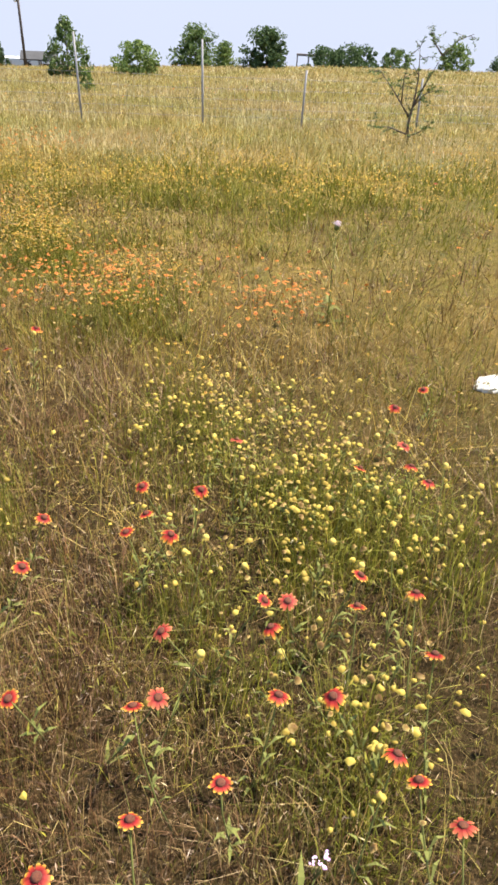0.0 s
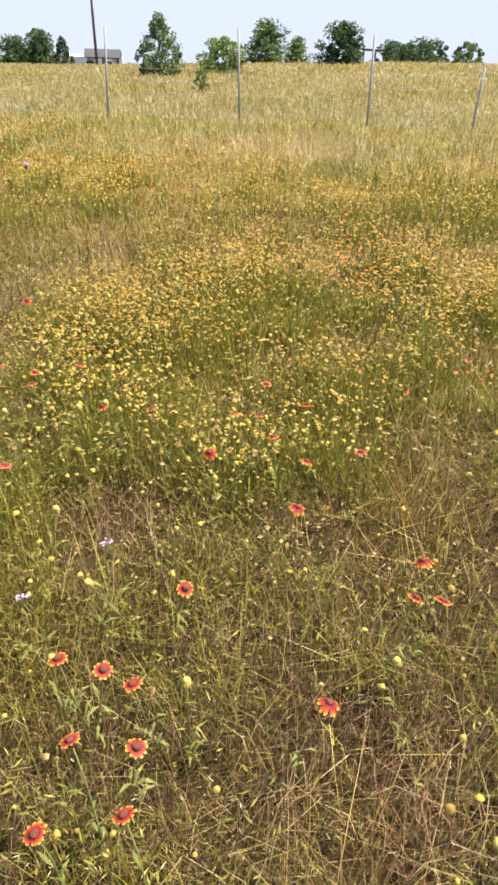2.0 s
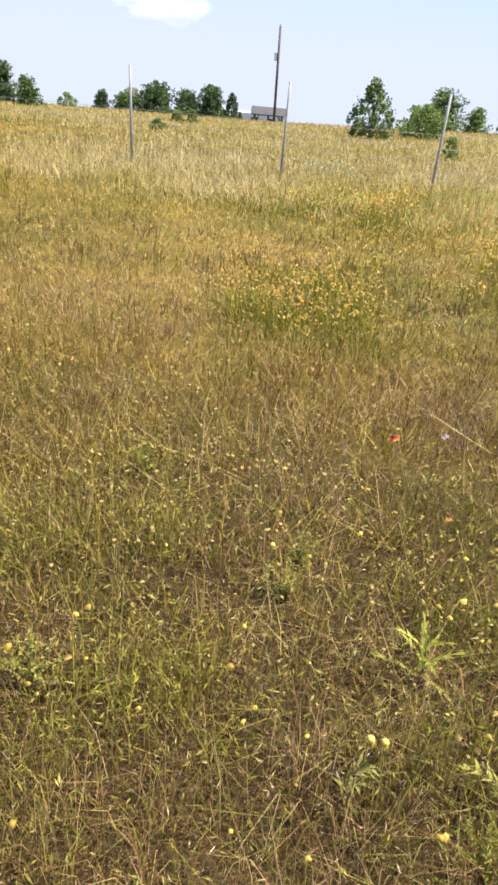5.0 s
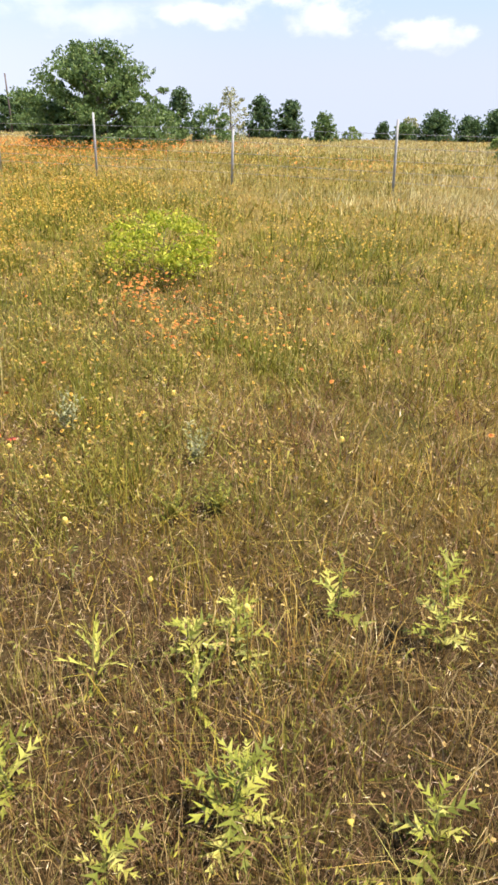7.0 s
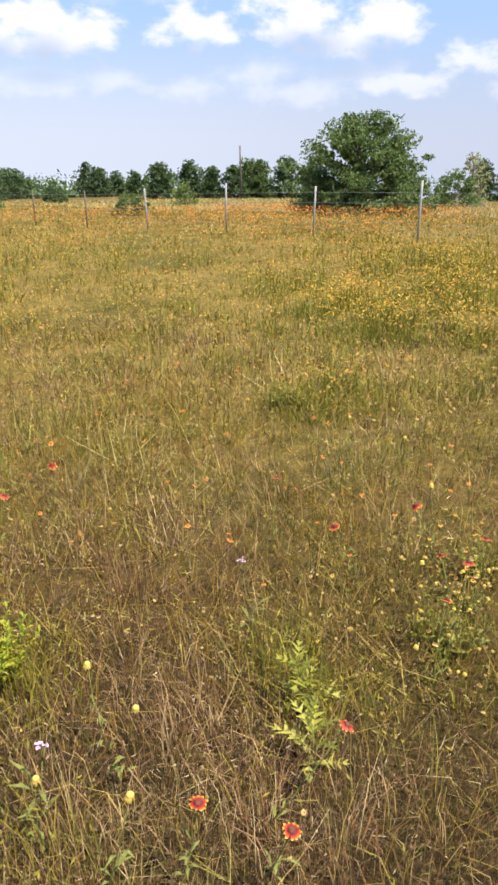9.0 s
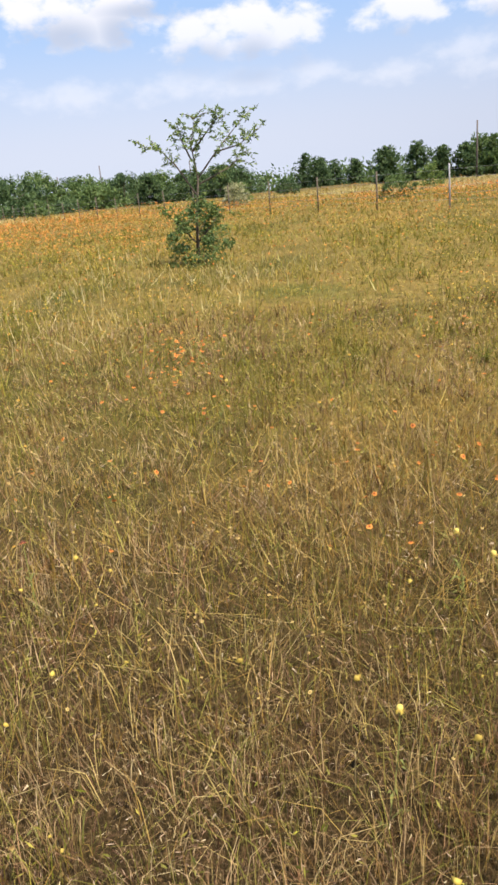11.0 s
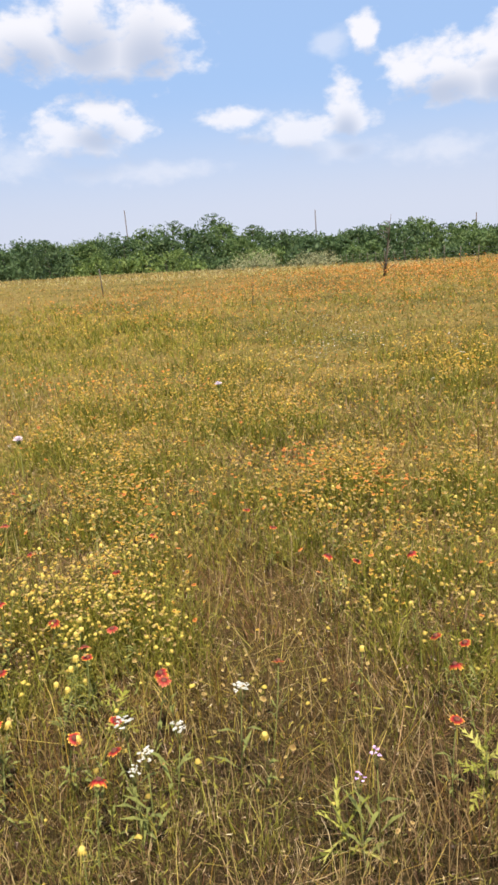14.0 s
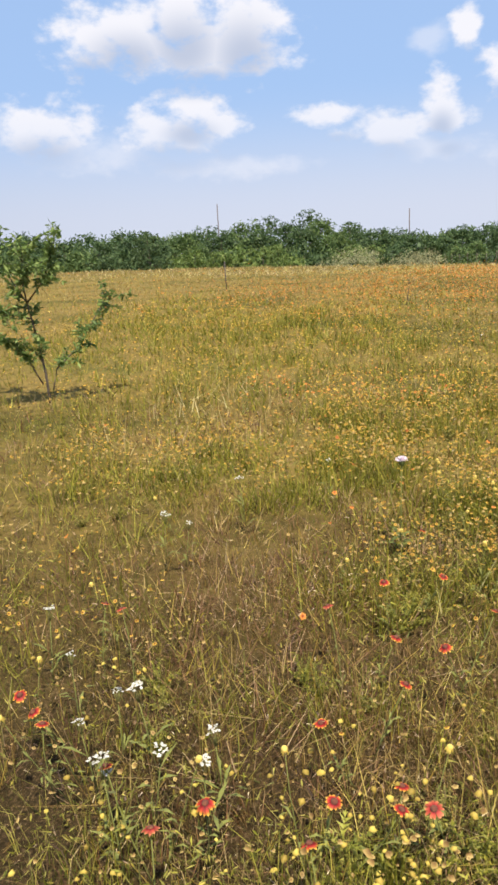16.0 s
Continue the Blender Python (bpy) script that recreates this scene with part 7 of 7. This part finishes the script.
for (p0, t0), (p1, t1) in zip(tops[:18], tops[1:19]):
    for k in range(1, 16):
        s = k / 16
        q = p0.lerp(p1, s) + Vector((0, -0.045, 0))
        d = Vector((0.0016, 0, 0))
        bm.faces.new([bm.verts.new(w) for w in (q - d + Vector((0, 0, 0.2)), q + d + Vector((0, 0, 0.2)), q + d + Vector((0, 0, 0.98)), q - d + Vector((0, 0, 0.98)))])
tagged(part("stay_mesh", bm, WIRE, fence), kind="stuff")


# ---- poles ----
def pole(x, y, tall, r, label, fitted=False):
    top = tagged(new("utility_pole"), label, "utility pole", "poles across the field")
    top.matrix_basis = pose(x, y, ground_z(x, y) - 0.2, 0.6, -1.0, 0)
    bm = bmesh.new()
    tube(bm, [(0, 0, 0), (0, 0, tall * 0.5), (0, 0, tall)], [r, r * 0.9, r * 0.75], 8)
    part("shaft", bm, POLEWOOD, top)
    if fitted:
        bm = bmesh.new()
        box(bm, -0.34, -0.16, tall * 0.66, -0.1, 0.16, tall * 0.74, 0.03)
        part("transformer", bm, ALU, top, "grey metal transformer can")
        bm = bmesh.new()
        tube(bm, [(-0.02, 0, tall), (-0.02, 0, tall + 0.25)], [0.03, 0.02], 6)
        part("insulator", bm, POSTGREY, top)
    return top


pole(-26.8, 68.5, 7.90, 0.13, "dark wooden utility pole with a transformer", True)
pole(-72.3, 45.6, 5.31, 0.09, "dark wooden pole behind the meadow")
pole(-155.5, 42.9, 8.32, 0.12, "distant wooden pole above the trees")
pole(-256.4, -68.6, 21.64, 0.2, "distant wooden pole above the wood")
pole(-264.5, -5.4, 17.99, 0.2, "distant wooden pole above the wood")
pole(-180.6, 29.8, 9.70, 0.14, "distant wooden pole above the wood")
pole(-261.9, 30.9, 11.23, 0.2, "distant wooden pole above the wood")


# ---- picnic shelter, trailer and shed on the ridge ----
def shelter(x, y, turn, long, deep, eave, ridge):
    top = tagged(new("picnic_shelter"), "open picnic shelter with a brown gable roof", "shelter")
    top.matrix_basis = pose(x, y, ground_z(x, y), 0, 0, turn)
    bm = bmesh.new()
    box(bm, -long / 2, -deep / 2, -0.1, long / 2, deep / 2, 0.06)
    part("slab", bm, POSTGREY, top)
    for sx in (-0.46, 0.0, 0.46):
        for sy in (-0.44, 0.44):
            bm = bmesh.new()
            box(bm, sx * long - 0.08, sy * deep - 0.08, 0.06, sx * long + 0.08, sy * deep + 0.08, eave, 0.01)
            part("post", bm, TIMBER, top)
            if sx:
                bm = bmesh.new()
                s = -1 if sx > 0 else 1
                tube(bm, [(sx * long, sy * deep, eave - 0.7), (sx * long + s * 0.6, sy * deep, eave - 0.05)], [0.05, 0.05], 4)
                part("brace", bm, TIMBER, top)
    for sy in (-0.44, 0.44):
        bm = bmesh.new()
        box(bm, -long / 2, sy * deep - 0.06, eave, long / 2, sy * deep + 0.06, eave + 0.18)
        part("beam", bm, TIMBER, top)
    for sgn in (-1, 1):
        bm = bmesh.new()
        o = deep / 2 + 0.35
        a, b = Vector((0, sgn * o, eave + 0.06)), Vector((0, sgn * 0.0, ridge))
        vs = []
        for q, lift in ((a, 0.0), (b, 0.0), (b, 0.09), (a, 0.09)):
            vs.append((bm.verts.new((-long / 2 - 0.3, q.y, q.z + lift)), bm.verts.new((long / 2 + 0.3, q.y, q.z + lift))))
        for (p0, p1), (q0, q1) in zip(vs, vs[1:] + vs[:1]):
            bm.faces.new((p0, p1, q1, q0))
        bm.faces.new([v[0] for v in vs])
        bm.faces.new([v[1] for v in vs][::-1])
        bmesh.ops.recalc_face_normals(bm, faces=bm.faces)
        part("roof", bm, ROOF, top)
    return top


def picnic_table(x, y, turn):
    top = tagged(new("picnic_table"), "dark wooden picnic table under the shelter", "table")
    top.matrix_basis = pose(x, y, ground_z(x, y) + 0.05, 0, 0, turn)
    for name, y0, y1, z in (("tabletop", -0.38, 0.38, 0.74), ("bench", -0.85, -0.58, 0.45), ("bench", 0.58, 0.85, 0.45)):
        bm = bmesh.new()
        box(bm, -0.95, y0, z - 0.05, 0.95, y1, z, 0.01)
        part(name, bm, TIMBER, top)
    for sx in (-0.7, 0.7):
        for sy in (-1, 1):
            bm = bmesh.new()
            tube(bm, [(sx, sy * 0.75, 0), (sx, sy * 0.22, 0.7)], [0.05, 0.05], 4)
            part("leg", bm, TIMBER, top)


def trailer(x, y, turn):
    top = tagged(new("camper_trailer"), "white camper trailer with dark windows parked on the ridge", "trailer")
    top.matrix_basis = pose(x, y, ground_z(x, y), 0, 0, turn)
    bm = bmesh.new()
    box(bm, -4.4, -1.2, 0.5, 4.4, 1.2, 2.8, 0.18)
    part("body", bm, RVWHITE, top)
    for x0, x1, z0, z1 in ((-3.9, -3.1, 1.5, 2.15), (-0.6, 0.5, 1.5, 2.15), (1.9, 2.9, 1.5, 2.15)):
        bm = bmesh.new()
        box(bm, x0, -1.225, z0, x1, -1.19, z1, 0.02)
        w = part("window", bm, ALU, top)
        bm = bmesh.new()
        box(bm, x0 + 0.05, -1.24, z0 + 0.05, x1 - 0.05, -1.22, z1 - 0.05)
        part("pane", bm, GLASS_DARK, w)
    bm = bmesh.new()
    box(bm, -2.75, -1.23, 0.62, -2.05, -1.19, 2.4, 0.02)
    d = part("door", bm, ALU, top)
    bm = bmesh.new()
    box(bm, -2.18, -1.26, 1.4, -2.12, -1.22, 1.55)
    part("handle", bm, TIMBER, d)
    bm = bmesh.new()
    box(bm, -4.4, -1.215, 1.05, 4.4, -1.195, 1.18)
    part("stripe", bm, TIMBER, top)
    for wx in (-0.45, 0.45):
        bm = bmesh.new()
        tube(bm, [(wx + 0.4, -1.1, 0.36), (wx + 0.4, -0.85, 0.36)], [0.36, 0.36], 14)
        wheel = part("wheel", bm, RUBBER, top)
        bm = bmesh.new()
        tube(bm, [(wx + 0.4, -1.12, 0.36), (wx + 0.4, -1.05, 0.36)], [0.2, 0.2], 12)
        part("rim", bm, ALU, wheel)
    bm = bmesh.new()
    tube(bm, [(4.3, -0.6, 0.6), (5.5, 0, 0.5)], [0.05, 0.05], 5)
    tube(bm, [(4.3, 0.6, 0.6), (5.5, 0, 0.5)], [0.05, 0.05], 5)
    part("hitch", bm, TIMBER, top)


def shed(x, y, turn, long, deep, tall):
    top = tagged(new("pole_barn"), "low open pole barn with a dark flat roof", "barn")
    top.matrix_basis = pose(x, y, ground_z(x, y), 0, 0, turn)
    bm = bmesh.new()
    box(bm, -long / 2, -deep / 2, tall - 0.22, long / 2, deep / 2, tall, 0.02)
    part("roof", bm, TIMBER, top)
    for sx in (-0.48, -0.16, 0.16, 0.48):
        for sy in (-0.46, 0.46):
            bm = bmesh.new()
            box(bm, sx * long - 0.07, sy * deep - 0.07, 0, sx * long + 0.07, sy * deep + 0.07, tall - 0.22)
            part("post", bm, TIMBER, top)


shelter(-37.6, 100.0, 15, 4.0, 2.6, 1.9, 2.85)
picnic_table(-37.6, 100.0, 15)
trailer(-41.2, 105.0, 19)
shed(-2.2, 100.0, 3, 4.4, 3.0, 2.9)
